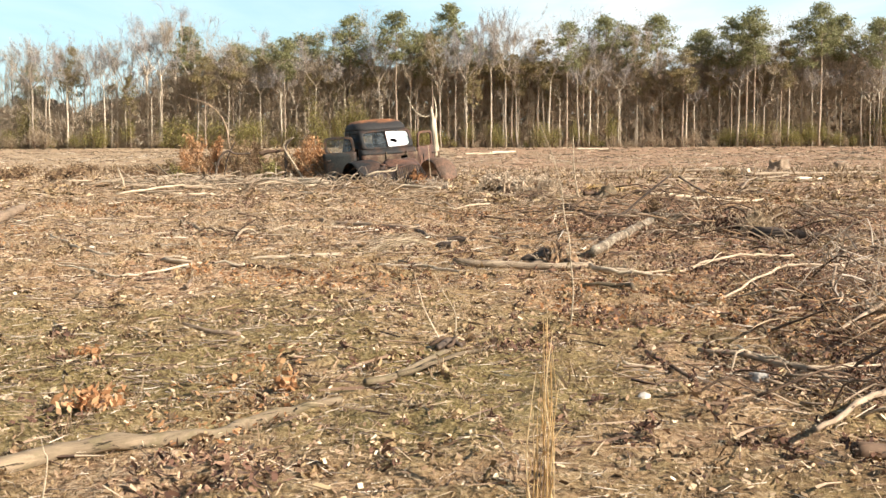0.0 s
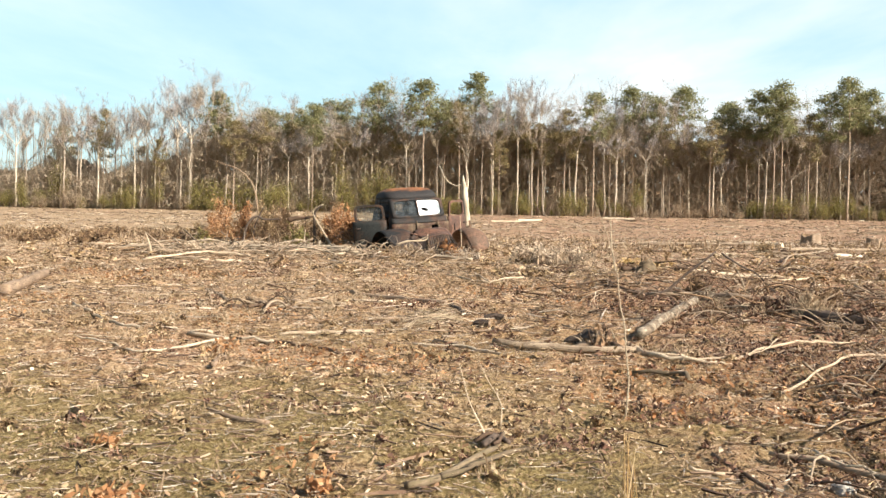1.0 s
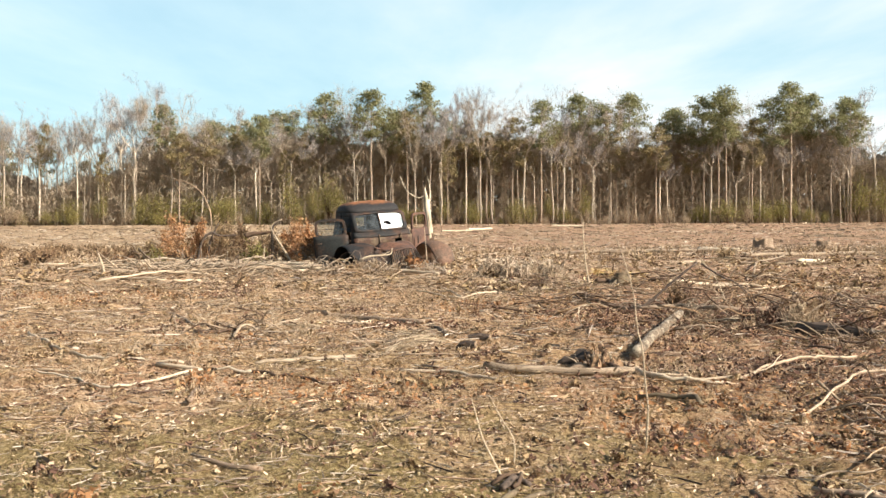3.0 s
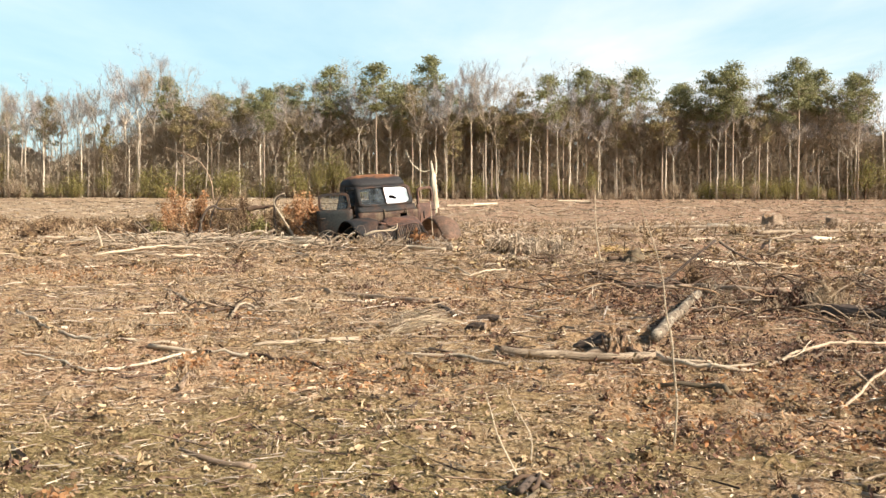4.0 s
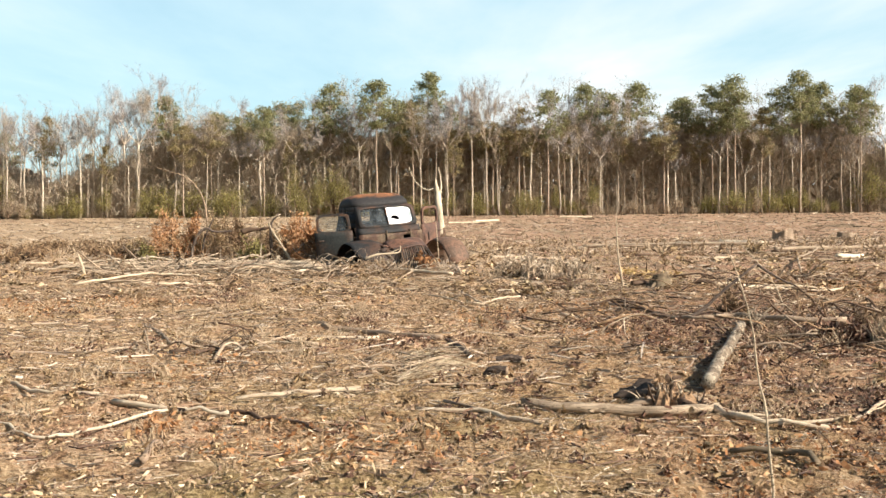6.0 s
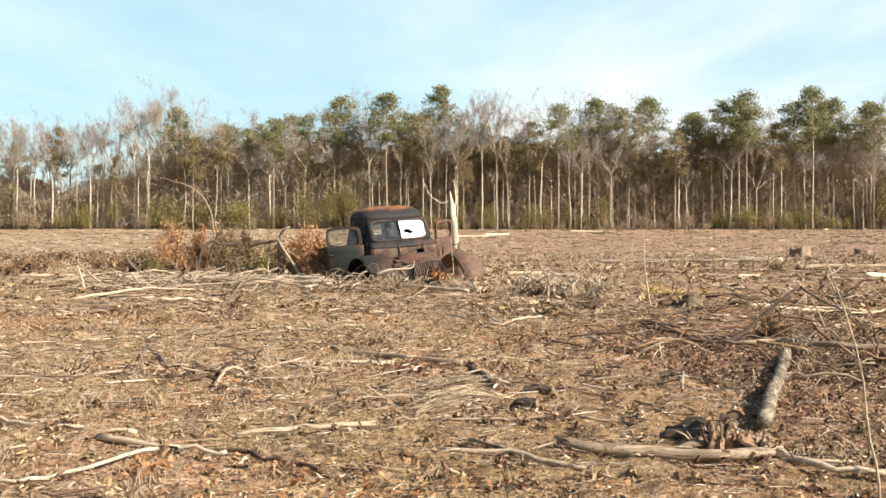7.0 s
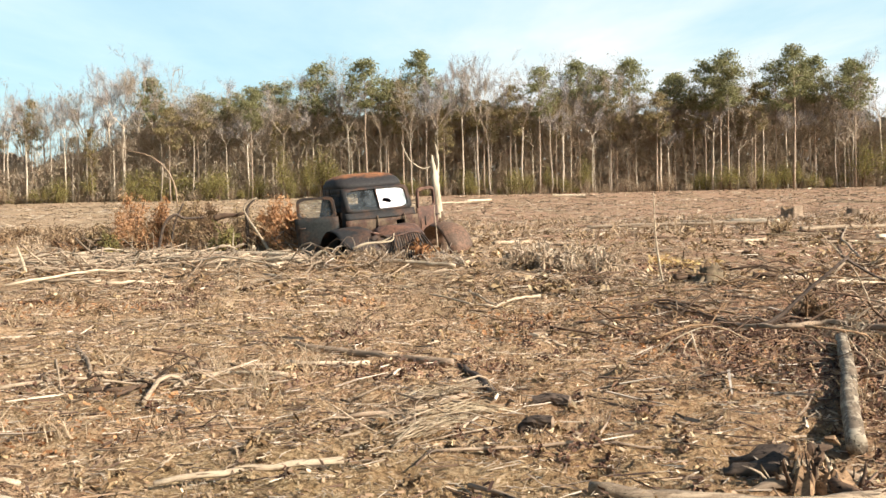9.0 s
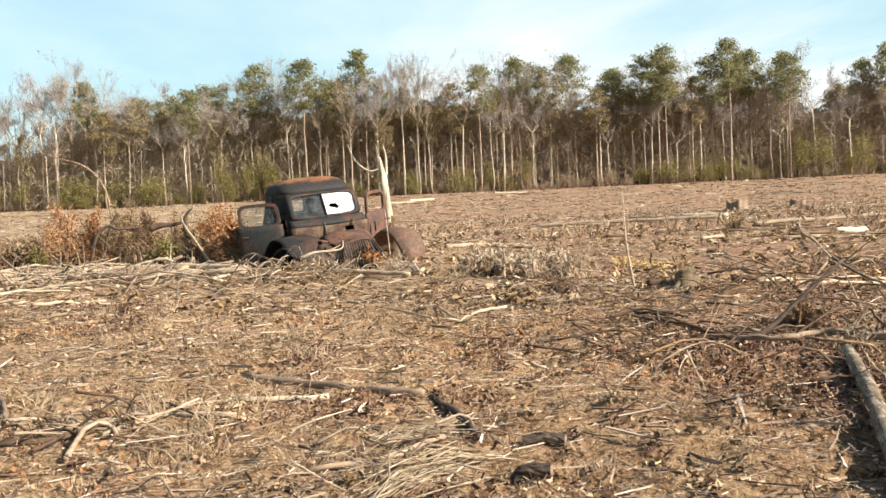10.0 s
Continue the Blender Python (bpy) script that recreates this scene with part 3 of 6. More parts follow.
tagged(part("undergrowth", wood_filling(120000, 0.5, 7, 0.7, 0.034, 0.0, 1.0), BROWN_WOODS, smooth=False), "brown leafless undergrowth filling the wood", "undergrowth", kind="stuff")
tagged(part("deep_undergrowth", wood_filling(42000, 4, 20, 1.0, 0.5, 0.0, 0.98, lambda x: 1 - 0.25 * np.clip((-12 - x) / 30, 0, 1)), DEEP_WOODS, smooth=False), "dim brown thicket deep inside the wood", "undergrowth", kind="stuff")
tagged(part("undergrowth", wood_filling(90000, -1, 4, 0.7, 0.05, 0.05, 0.85, lambda x: np.clip((-8 - x) / 30, 0, 1)), TWIG, smooth=False), "pale bare thicket along the open end of the wood", "undergrowth", kind="stuff")
tagged(part("twig_canopy", wood_filling(60000, 0, 8, 0.55, 0.024, 0.4, 1.28), TWIG, smooth=False), "hazy canopy of fine bare twigs", "undergrowth", kind="stuff")


def shrub(seed, wide, tall, material, name="evergreen_shrub", label="olive-green evergreen shrub at the foot of the wood"):
    rnd = np.random.default_rng(seed)
    bush = thing(name, Matrix.Identity(4), label, "shrub", "shrubs at the wood's edge")
    stems, leaves = Acc(), Acc()
    for c in range(12):
        a, r = rnd.uniform(0, 6.28), wide * rnd.uniform(0.1, 0.9)
        top = np.array([np.cos(a) * r, np.sin(a) * r, tall * (1.0 - 0.55 * r / wide) * rnd.uniform(0.6, 1.1)])
        tube(stems, smooth_path([(0, 0, -0.1), top * [0.4, 0.4, 0.5], top], 4), [0.06, 0.04, 0.03, 0.01], 3, cap=False)
        m = 130
        pos = top * rnd.uniform(0.25, 1.0, (m, 1)) ** 0.6 + rnd.normal(0, 0.30, (m, 3)) * wide * [1, 1, 0.9]
        pos[:, 2] = np.abs(pos[:, 2])
        quads(leaves, pos, unit(rnd.normal(size=(m, 3))) * rnd.uniform(0.07, 0.17, (m, 1)), unit(rnd.normal(size=(m, 3))) * rnd.uniform(0.03, 0.075, (m, 1)))
    part("stem_frame", stems, BARK_DARK, bush)
    part("foliage", leaves, material, bush, smooth=False)
    return bush


SHRUBS = [shrub(31, 2.4, 5.5, SHRUB), shrub(32, 1.8, 7.5, SHRUB), shrub(33, 2.8, 4.2, SHRUB), shrub(34, 2.6, 4.5, BROWN_WOODS, "brown_shrub", "brown leafless shrub at the foot of the wood"), shrub(35, 2.2, 6.0, BROWN_WOODS, "brown_shrub", "brown leafless shrub at the foot of the wood")]
rows = random.Random(77)
for q in range(120):
    px = -90 + q * 16.5 + rows.uniform(-12, 12)
    green = (130 < px < 160) or (250 < px < 350) or (395 < px < 430) or (580 < px < 600) or (660 < px < 730) or (1240 < px < 1275) or (1335 < px < 1370) or rows.random() < 0.58
    kind = rows.choice([0, 1, 2]) if green else rows.choice([3, 4])
    plant(SHRUBS[kind], tree_x(px), EDGE + rows.uniform(-4.6, 1.2), rows.choice((0.6, 0.8, 1.05, 1.3, 1.65)) * rows.uniform(0.8, 1.1) if green else rows.uniform(0.3, 0.8), rows.uniform(0, 6.28), rows.uniform(0.75, 1.25))


# ---- the wrecked pickup ----
LEVELS = [(0.15, 0.66, -0.62, 0.55), (0.72, 0.66, -0.60, 0.58), (0.78, 0.64, -0.56, 0.58), (0.92, 0.605, -0.50, 0.57), (1.06, 0.57, -0.44, 0.54), (1.14, 0.565, -0.40, 0.53), (1.20, 0.552, -0.365, 0.50), (1.255, 0.52, -0.30, 0.46), (1.295, 0.47, -0.22, 0.40), (1.322, 0.395, -0.13, 0.32), (1.34, 0.28, -0.03, 0.22), (1.348, 0.10, 0.05, 0.14)]


def cab_ring(level, angles, power=4.0, shrink=0.0):
    z, a, f, b = level
    c, s = np.cos(angles), np.sin(angles)
    x = (a - shrink) * np.sign(c) * np.abs(c) ** (2 / power)
    y = (f + b) / 2 + ((b - f) / 2 - shrink) * np.sign(s) * np.abs(s) ** (2 / power)
    return np.stack([x, y, np.full(len(angles), z)], 1)


def sheet(rows, closed=False):
    """A skin over rows of points."""
    r = np.array(rows)
    n, m = r.shape[:2]
    i, j = np.meshgrid(np.arange(n - 1), np.arange(m if closed else m - 1), indexing="ij")
    k = (j + 1) % m
    return Acc().add(r, np.stack([i * m + j, i * m + k, (i + 1) * m + k, (i + 1) * m + j], -1).reshape(-1, 4))


def steel(ob, thick=0.012):
    mod = ob.modifiers.new("thickness", "SOLIDIFY")
    mod.thickness, mod.offset = thick, 0
    return ob


def oval(w, h, power, n, start=0.0, stop=2 * math.pi):
    t = np.linspace(start, stop, n, endpoint=stop - start < 6.28)
    c, s = np.cos(t), np.sin(t)
    return np.stack([w * np.sign(c) * np.abs(c) ** (2 / power), h * np.sign(s) * np.abs(s) ** (2 / power)], 1)


def glass_material():
    m, n, l, b = shader("dusty_glass", 0.12, 0, 0.5)
    dirt = noisy(n, l, coords(n, l), 7.0, 6)
    b.inputs["Base Color"].default_value = (0.13, 0.15, 0.16, 1)
    tr = n.new("ShaderNodeBsdfTransparent")
    tr.inputs[0].default_value = (0.75, 0.8, 0.8, 1)
    mx = n.new("ShaderNodeMixShader")
    l.new(ramp(n, l, dirt, [(0.40, (0.12, 0.12, 0.12)), (0.66, (0.45, 0.45, 0.45))]), mx.inputs[0])
    l.new(tr.outputs[0], mx.inputs[1])
    l.new(b.outputs[0], mx.inputs[2])
    l.new(mx.outputs[0], n["Material Output"].inputs[0])
    return m


def crazed_material():
    m, n, l, b = shader("crazed_white_glass", 0.35, 0, 0.5)
    t = n.new("ShaderNodeTexVoronoi")
    t.feature = "DISTANCE_TO_EDGE"
    t.inputs["Scale"].default_value = 22
    l.new(coords(n, l), t.inputs["Vector"])
    l.new(ramp(n, l, t.outputs["Distance"], [(0.0, (0.6, 0.62, 0.62)), (0.08, (0.88, 0.9, 0.9))]), b.inputs["Base Color"])
    return m


GLASS, CRAZED = glass_material(), crazed_material()


def door(side, open_angle, material, width=0.67):
    """A cab door on its front hinge. side -1 or 1; local x runs from the hinge to its free edge."""
    out = Vector((side * math.sin(radians(open_angle)), math.cos(radians(open_angle)), 0))
    m = Matrix.Translation((side * 0.655, -0.50, 0.0)) @ Matrix(((out.x, -out.y * 1.0, 0, 0), (out.y, out.x, 0, 0), (0, 0, 1, 0), (0, 0, 0, 1)))
    d = new("cab_door")
    d.matrix_basis = m
    rows_ = []
    for z in np.linspace(0.10, 0.74, 9):
        bulge = 0.05 * math.sin((z - 0.1) / 0.64 * 2.6)
        rows_.append([(xx, bulge * math.sin(math.pi * min(1, xx / width * 0.9 + 0.05)) * (-side), z) for xx in np.linspace(0.0, width - 0.05 * (0.7 - z), 10)])
    steel(part("door_panel", sheet(rows_), material, d), 0.035)
    o = oval(width / 2 - 0.03, 0.175, 5, 36) + [width / 2 - 0.01, 0.88]
    lean = np.stack([o[:, 0] + 0.10 * np.clip(o[:, 1] - 0.72, 0, 1) * (1 - o[:, 0] / width), np.zeros(36), o[:, 1]], 1)
    inner = np.stack([(lean[:, 0] - width / 2) * 0.86 + width / 2, np.zeros(36), (lean[:, 2] - 0.88) * 0.76 + 0.88], 1)
    r = sheet([lean + [0, 0.018, 0], lean - [0, 0.018, 0], inner - [0, 0.018, 0], inner + [0, 0.018, 0], lean + [0, 0.018, 0]], True)
    part("window_frame", r, RUST_DARK if side < 0 else material, d, smooth=False)
    if side < 0:
        part("window_pane", sheet([inner, np.repeat([inner.mean(0)], 36, 0)], True), GLASS, d, "dusty clear glass pane", smooth=False)
    h = Acc()
    tube(h, [(width - 0.16, -side * 0.03, 0.60), (width - 0.16, -side * 0.08, 0.60), (width - 0.05, -side * 0.08, 0.595)], 0.011, 6)
    part("door_handle", h, RUST_DARK, d)
    return d


def fender(side, shift=0.0, low=0.0, back=0.0):
    rows_ = []
    for v in np.linspace(0, 1, 12):
        w = 0.26 + (0.58 if side < 0 else 0.42) * v
        r = 0.50 * math.sqrt(max(0.0, 1 - (0.15 + 0.75 * v) ** 5 * (0.22 if side < 0 else 0.4))) * (0.9 + 0.1 * min(1, v * 4)) - low
        rows_.append([(side * w + shift, back - 1.02 - 1.15 * r * math.cos(a) * (1.15 if math.cos(a) > 0 else 1.0), 0.08 + r * math.sin(a)) for a in np.linspace(-0.05 + max(0.0, (1.15 if side < 0 else 0.5) * (v - 0.35)), 2.95, 22)])
    rows_ = np.array(rows_)
    dent = 0.018 * lump(rows_[..., 1] * 3 + 5 * side, rows_[..., 2] * 3 + rows_[..., 0] * 2, 1.0)
    return sheet(rows_ + dent[..., None] * np.array([0.6, 0.5, 0.8]))


def pickup():
    t = thing("pickup_truck", pose(-1.14, 21.94, 0.93, 1.0, -4.5, 25.0), "abandoned rusted old pickup truck, doors open, sunk in brush", "truck")
    around = np.linspace(0, 2 * np.pi, 73)[:-1]
    steel(part("roof", sheet([cab_ring(l, around) for l in LEVELS[5:]], True), RUST_ROOF, t, "dark steel roof with orange rust on top"))
    back = np.linspace(-0.18 * np.pi, 1.21 * np.pi, 51)
    lev = [LEVELS[0], (0.40, 0.66, -0.61, 0.565), LEVELS[1], LEVELS[2], (0.85, 0.62, -0.53, 0.575), (1.02, 0.58, -0.455, 0.55), LEVELS[4], LEVELS[5]]
    wall = Acc()
    for lo, hi in zip(lev, lev[1:]):
        p, q = cab_ring(lo, back), cab_ring(hi, back)
        for c in range(50):
            if (24 <= c < 28 and lo[0] > 0.8 and hi[0] < 1.05) or (c > 44 and hi[0] < 0.8):
                continue
            wall.add([p[c], p[c + 1], q[c + 1], q[c]], np.array([[0, 1, 2, 3]]))
    # coloured almost black because this side is turned from the sun
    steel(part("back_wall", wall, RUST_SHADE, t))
    for sgn in (-1, 1):
        ang = np.linspace(-0.30 * np.pi, -0.21 * np.pi, 7) if sgn > 0 else np.linspace(-0.79 * np.pi, -0.70 * np.pi, 7)
        steel(part("door_pillar", sheet([cab_ring(l, ang) for l in LEVELS[:6]]), RUST_BODY, t), 0.02)
    # windshield surround, in the raked plane of the glass
    def raked(pts, out=0.0):
        pts = np.asarray(pts)
        return np.stack([pts[:, 0], -0.56 + (pts[:, 1]) * 0.40 - out, 0.775 + pts[:, 1] * 0.92], 1)
    outer = oval(0.56, 0.215, 7, 64) + [0, 0.18]
    inner = oval(0.485, 0.165, 6, 64) + [0, 0.188]
    rim = oval(0.502, 0.180, 6, 64) + [0, 0.188]
    steel(part("windshield_frame", sheet([raked(outer, 0.0), raked(rim, 0.03), raked(inner, 0.03), raked(inner, 0.0)], True), RUST_BODY, t), 0.008)
    bar = Acc()
    tube(bar, raked([(0.0, 0.01), (0.0, 0.36)], 0.035), 0.012, 6)
    part("windshield_divider", bar, RUST_DARK, t)
    for sgn, mat, lab in ((-1, GLASS, "dusty clear glass pane"), (1, CRAZED, "crazed white glass pane with a broken hole")):
        o = oval(0.485, 0.165, 6, 40, -math.pi / 2 if sgn > 0 else math.pi / 2, math.pi / 2 if sgn > 0 else 3 * math.pi / 2) + [0.014 * sgn, 0.188]
        if sgn > 0:
            cen = np.array([0.165, 0.15])
            hole_t = np.arctan2(o[:, 1] - cen[1], o[:, 0] - cen[0])
            hr = 0.046 * (1 + 0.35 * np.sin(hole_t * 5 + 1) + 0.25 * np.sin(hole_t * 9))
            dirs = np.stack([np.cos(hole_t) * 2.0, np.sin(hole_t) * 0.75 - 0.5 * np.cos(hole_t)], 1)
            hole = cen + dirs * hr[:, None]
            part("windshield_pane", sheet([raked(o, 0.012), raked(hole, 0.012)], True), mat, t, lab, smooth=False)
        else:
            mid = np.repeat([[-0.25, 0.188]], len(o), 0)
            part("windshield_pane", sheet([raked(o, 0.012), raked(mid, 0.012)], True), mat, t, lab, smooth=False)
    # cowl and firewall
    rows_ = [[(x_, -0.555 - 0.10 * (1 - (x_ / 0.66) ** 2) * u - 0.04 * u, 0.76 - 0.10 * u ** 2) for x_ in np.linspace(-0.58, 0.58, 19)] for u in np.linspace(0, 1, 6)]
    steel(part("cowl", sheet(rows_), RUST_BODY, t))
    fw = Acc()
    gxs, gzs = np.linspace(-0.60, 0.60, 17), np.linspace(0.12, 0.66, 10)
    pts = [(x_, -0.66 + 0.015 * math.sin(5 * x_ + 2) * math.sin(8 * z_), z_) for z_ in gzs for x_ in gxs]
    holes = {(7, 11), (7, 12), (5, 5), (6, 8)}
    fw.add(pts, np.array([(b_ * 17 + a_, b_ * 17 + a_ + 1, b_ * 17 + a_ + 18, b_ * 17 + a_ + 17) for b_ in range(9) for a_ in range(16) if (b_, a_) not in holes]))
    steel(part("firewall", fw, RUST_TAN, t, "tan and rust-brown firewall with open holes"))
    for x_ in (0.35, -0.10):
        part("hood_strut", tube(Acc(), [(x_, -0.69, 0.70), (x_ + 0.01, -0.72, 0.45), (x_ + 0.02, -0.74, 0.36)], 0.013, 5), RUST_TAN, t)
    steel(part("fender", fender(-1, -0.13, 0.0, 0.10), RUST_BODY, t, "dark dented front fender over an empty wheel arch"), 0.01)
    steel(part("fender", fender(1, 0.28, 0.05, -0.18), RUST_FENDER, t, "reddish-brown rusted front fender bent outwards"), 0.01)
    # panel whose black colour stands for the shade under the fender
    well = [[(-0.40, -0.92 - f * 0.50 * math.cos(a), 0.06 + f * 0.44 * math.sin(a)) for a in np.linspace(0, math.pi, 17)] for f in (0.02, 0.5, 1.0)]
    steel(part("inner_fender", sheet(well), RUST_SHADE, t, "panel inside the wheel arch, coloured black for its shade"), 0.008)
    floor_ = sheet([[(x_, y_, 0.17 + 0.01 * math.sin(9 * x_)) for x_ in np.linspace(-0.6, 0.6, 6)] for y_ in (-0.6, 0.0, 0.55)])
    steel(part("cab_floor", floor_, RUST_DARK, t))
    seat = Acc()
    rows_ = [[(x_, y_, z_ + 0.01 * math.sin(11 * x_)) for x_ in np.linspace(-0.55, 0.55, 12)] for y_, z_ in ((-0.02, 0.2), (-0.04, 0.36), (0.0, 0.40), (0.3, 0.38), (0.36, 0.45), (0.44, 0.78), (0.50, 0.80), (0.52, 0.2))]
    part("bench_seat", sheet(rows_), RUST_DARK, t, "rotted bench seat frame")
    wheel = Acc()
    c = np.linspace(0, 2 * np.pi, 25)
    tube(wheel, np.stack([-0.28 + 0.2 * np.cos(c), -0.18 + 0.08 * np.sin(c), 0.70 + 0.17 * np.sin(c)], 1), 0.012, 6, cap=False)
    tube(wheel, [(-0.48, -0.18, 0.7), (-0.08, -0.18, 0.7)], 0.009, 5)
    part("steering_wheel", wheel, RUST_DARK, t)
    # nose: grille bars, side aprons, headlamp bowl
    for q in range(14):
        u = q / 13
        fan = max(0, u - 0.55) * 0.55
        x0 = -0.22 + 0.46 * u
        bend = rows.uniform(-0.015, 0.015)
        p = smooth_path([(x0, -1.50 + 0.05 * abs(u - 0.5), 0.47 - 0.05 * abs(u - 0.4)), (x0 + 0.3 * fan + bend, -1.57, 0.27), (x0 + fan, -1.60, 0.02)], 7)
        part("grille_bar", tube(Acc(), p, 0.011 + 0.006 * rows.random(), 5, 0.1, flat=0.6), RUST_DARK if q % 3 else RUST_BODY, t)
    rows_ = [[(x_, -1.46 + 0.10 * (x_ + 0.40) ** 2 + 0.02 * math.sin(7 * z_), z_ + 0.02 * math.sin(5 * x_)) for x_ in np.linspace(-0.56, -0.20, 7)] for z_ in np.linspace(0.05, 0.46, 7)]
    steel(part("nose_panel", sheet(rows_), RUST_BODY, t))
    rows_ = [[(x_, -0.72 - y_, 0.52 - 0.10 * y_ + 0.03 * math.sin(4 * y_ + 3 * x_)) for x_ in (-0.49, -0.46, -0.41)] for y_ in np.linspace(0, 0.75, 8)]
    steel(part("inner_apron", sheet(rows_), RUST_RED, t))
    rows_ = [[(x_, -1.54 + 0.42 * u + 0.25 * (x_ / 0.34) ** 2 * (1 - u) * 0.4, 0.44 + 0.13 * math.sin(u * 1.5) - 0.05 * (x_ / 0.34) ** 2 + 0.012 * math.sin(14 * x_ + 5 * u)) for x_ in np.linspace(-0.36, 0.30, 15)] for u in np.linspace(0, 1, 8)]
    steel(part("grille_shell", sheet(rows_), RUST_RED, t, "red-brown dented shell over the grille"))
    lamp = Acc()
    rows_ = [[(-0.39 + r_ * math.cos(a), -1.47 + d_, 0.37 + r_ * math.sin(a)) for a in np.linspace(0, 2 * math.pi, 17)[:-1]] for r_, d_ in ((0.085, -0.03), (0.075, -0.03), (0.06, 0.05), (0.01, 0.08))]
    part("headlamp_bowl", sheet(rows_, True), RUST_DARK, t, "empty black headlamp bowl")
    for sgn, ang, mat, lab in ((-1, 57, RUST_DOOR, "grey-green door swung wide open"), (1, 54, RUST_RED, "red-rusted door standing ajar")):
        d = door(sgn, ang, mat)
        d.parent = t
        tagged(d, lab)
    slot = Acc()
    tube(slot, [(0.763, -0.57, 0.60), (0.763, -0.57, 0.46)], 0.022, 6, 0.1, flat=0.4)
    part("lock_slot", slot, RUST_DARK, t)
    shard = raked([(0.27, 0.04), (0.46, 0.05), (0.475, 0.20), (0.44, 0.31)], 0.018)
    part("glass_shard", Acc().add(shard, np.array([[0, 1, 2, 3]])), GLASS, t, "grey clear corner of a crazed pane", smooth=False)
    return t


pickup()


# ---- logs, branches, stumps ----
def stick(name, pts, r0, r1, material, label, category, lift=0.0, lumps=0.10, sides=9, group="", ups=None, cut=False, wobble=0.009):
    """A log or branch along ground points (x, y), tapered from r0 to r1, in a frame along its own length."""
    p = np.array([(x_, y_, 0.0) for x_, y_ in pts], float)
    length = np.linalg.norm(np.diff(p, axis=0), axis=1).sum()
    n = int(np.clip(length / 0.09, 6, 40))
    q = smooth_path(p, n)
    r = np.linspace(r0, r1, n)
    rise_ = np.zeros(n) if ups is None else np.interp(np.linspace(0, 1, n), np.linspace(0, 1, len(ups)), ups)
    z, bumps = lie(q[:, 0], q[:, 1]), height(q[:, 0], q[:, 1]) - lie(q[:, 0], q[:, 1])
    z = z + 0.6 * np.convolve(np.pad(bumps, 3, "edge"), np.ones(7) / 7, "valid")
    q[:, 2] = z + r * 0.85 + 0.012 + lift + rise_
    q[:, 2] += wobble * rng.normal(size=n) * 0.6
    q[:, :2] += wobble * rng.normal(size=(n, 2)) * 0.5
    o = q[0].copy()
    d = q[-1] - o
    turn = math.atan2(d[1], d[0])
    c, s_ = math.cos(-turn), math.sin(-turn)
    l = q - o
    l = np.stack([l[:, 0] * c - l[:, 1] * s_, l[:, 0] * s_ + l[:, 1] * c, l[:, 2]], 1)
    ob = part(name, tube(Acc(), l, r, sides, lumps), material)
    ob.matrix_basis = Matrix.Translation(o) @ Matrix.Rotation(turn, 4, "Z")
    tagged(ob, label, category, group)
    if cut:
        tip = Acc()
        e = l[0]
        f = (l[0] - l[1]) / np.linalg.norm(l[0] - l[1])
        tube(tip, [e + f * 0.002, e + f * 0.008], r0 * 0.97, 10)
        part("cut_end", tip, WOOD_CUT, ob, "pale sawn end")
    return ob


GREY, PALE, DARK = "grey weathered branch lying on the dry ground", "bleached pale stick lying on the dry ground", "dark bark-covered branch lying on the dry ground"
stick("log", [(-1.93, 4.10), (-1.6, 4.36), (-1.44, 4.54), (-1.15, 4.72), (-0.87, 4.85), (-0.77, 5.02), (-0.60, 5.22), (-0.40, 5.36)], 0.046, 0.020, LOG_MOSSY, "grey half-buried log in straw and litter", "log", -0.016, 0.07)
stick("forked_branch", [(-0.30, 5.62), (-0.16, 5.78), (-0.05, 6.0), (0.09, 6.25), (0.16, 6.46), (0.17, 6.56)], 0.019, 0.012, LOG_MOSSY, "grey forked branch lying on the dry ground", "branch", ups=(0, 0, 0, 0, 0.005, 0.015))
stick("branch", [(-0.14, 5.78), (0.14, 6.17), (0.32, 6.33)], 0.016, 0.011, LOG_MOSSY, GREY, "branch")
stick("stick", [(0.05, 6.34), (0.14, 6.45), (0.19, 6.40)], 0.018, 0.014, CHARRED, "short dark twisted root beside a forked branch", "branch", ups=(0, 0.03, 0.01))
for pts in [[(0.02, 6.42), (0.10, 6.47), (0.17, 6.50)], [(0.06, 6.55), (0.13, 6.50), (0.22, 6.47)], [(0.12, 6.36), (0.16, 6.46), (0.15, 6.57)]]:
    stick("root", pts, 0.012, 0.007, BARK_DARK, "dark twisted root beside a forked branch", "root", ups=(0, 0.035, 0.01))
stick("log", [(1.60, 4.66), (1.88, 5.0), (2.16, 5.28), (2.56, 5.76)], 0.012, 0.016, BARK_GREY, "grey bare branch lying in tangled twigs", "branch", 0.05)
stick("branch", [(2.36, 6.46), (2.66, 6.86), (3.02, 7.32)], 0.010, 0.016, BARK_GREY, "grey bare branch lying in tangled twigs", "branch", 0.07)
stick("stick", [(1.23, 6.27), (1.30, 5.96), (1.35, 5.62)], 0.012, 0.009, BARK_DARK, DARK, "branch")
stick("stick", [(1.05, 5.98), (1.19, 5.91)], 0.009, 0.007, WOOD_PALE, PALE, "branch")
stick("branch", [(1.52, 6.28), (1.66, 6.19), (1.88, 5.98), (2.02, 5.70)], 0.012, 0.018, BARK_GREY, GREY, "branch", 0.02)
stick("arched_twig", [(1.75, 6.3), (1.86, 5.95), (2.15, 5.80), (2.62, 5.95)], 0.007, 0.006, WOOD_PALE, "thin bleached twig arched over litter", "branch", ups=(0.02, 0.05, 0.04, 0.03))
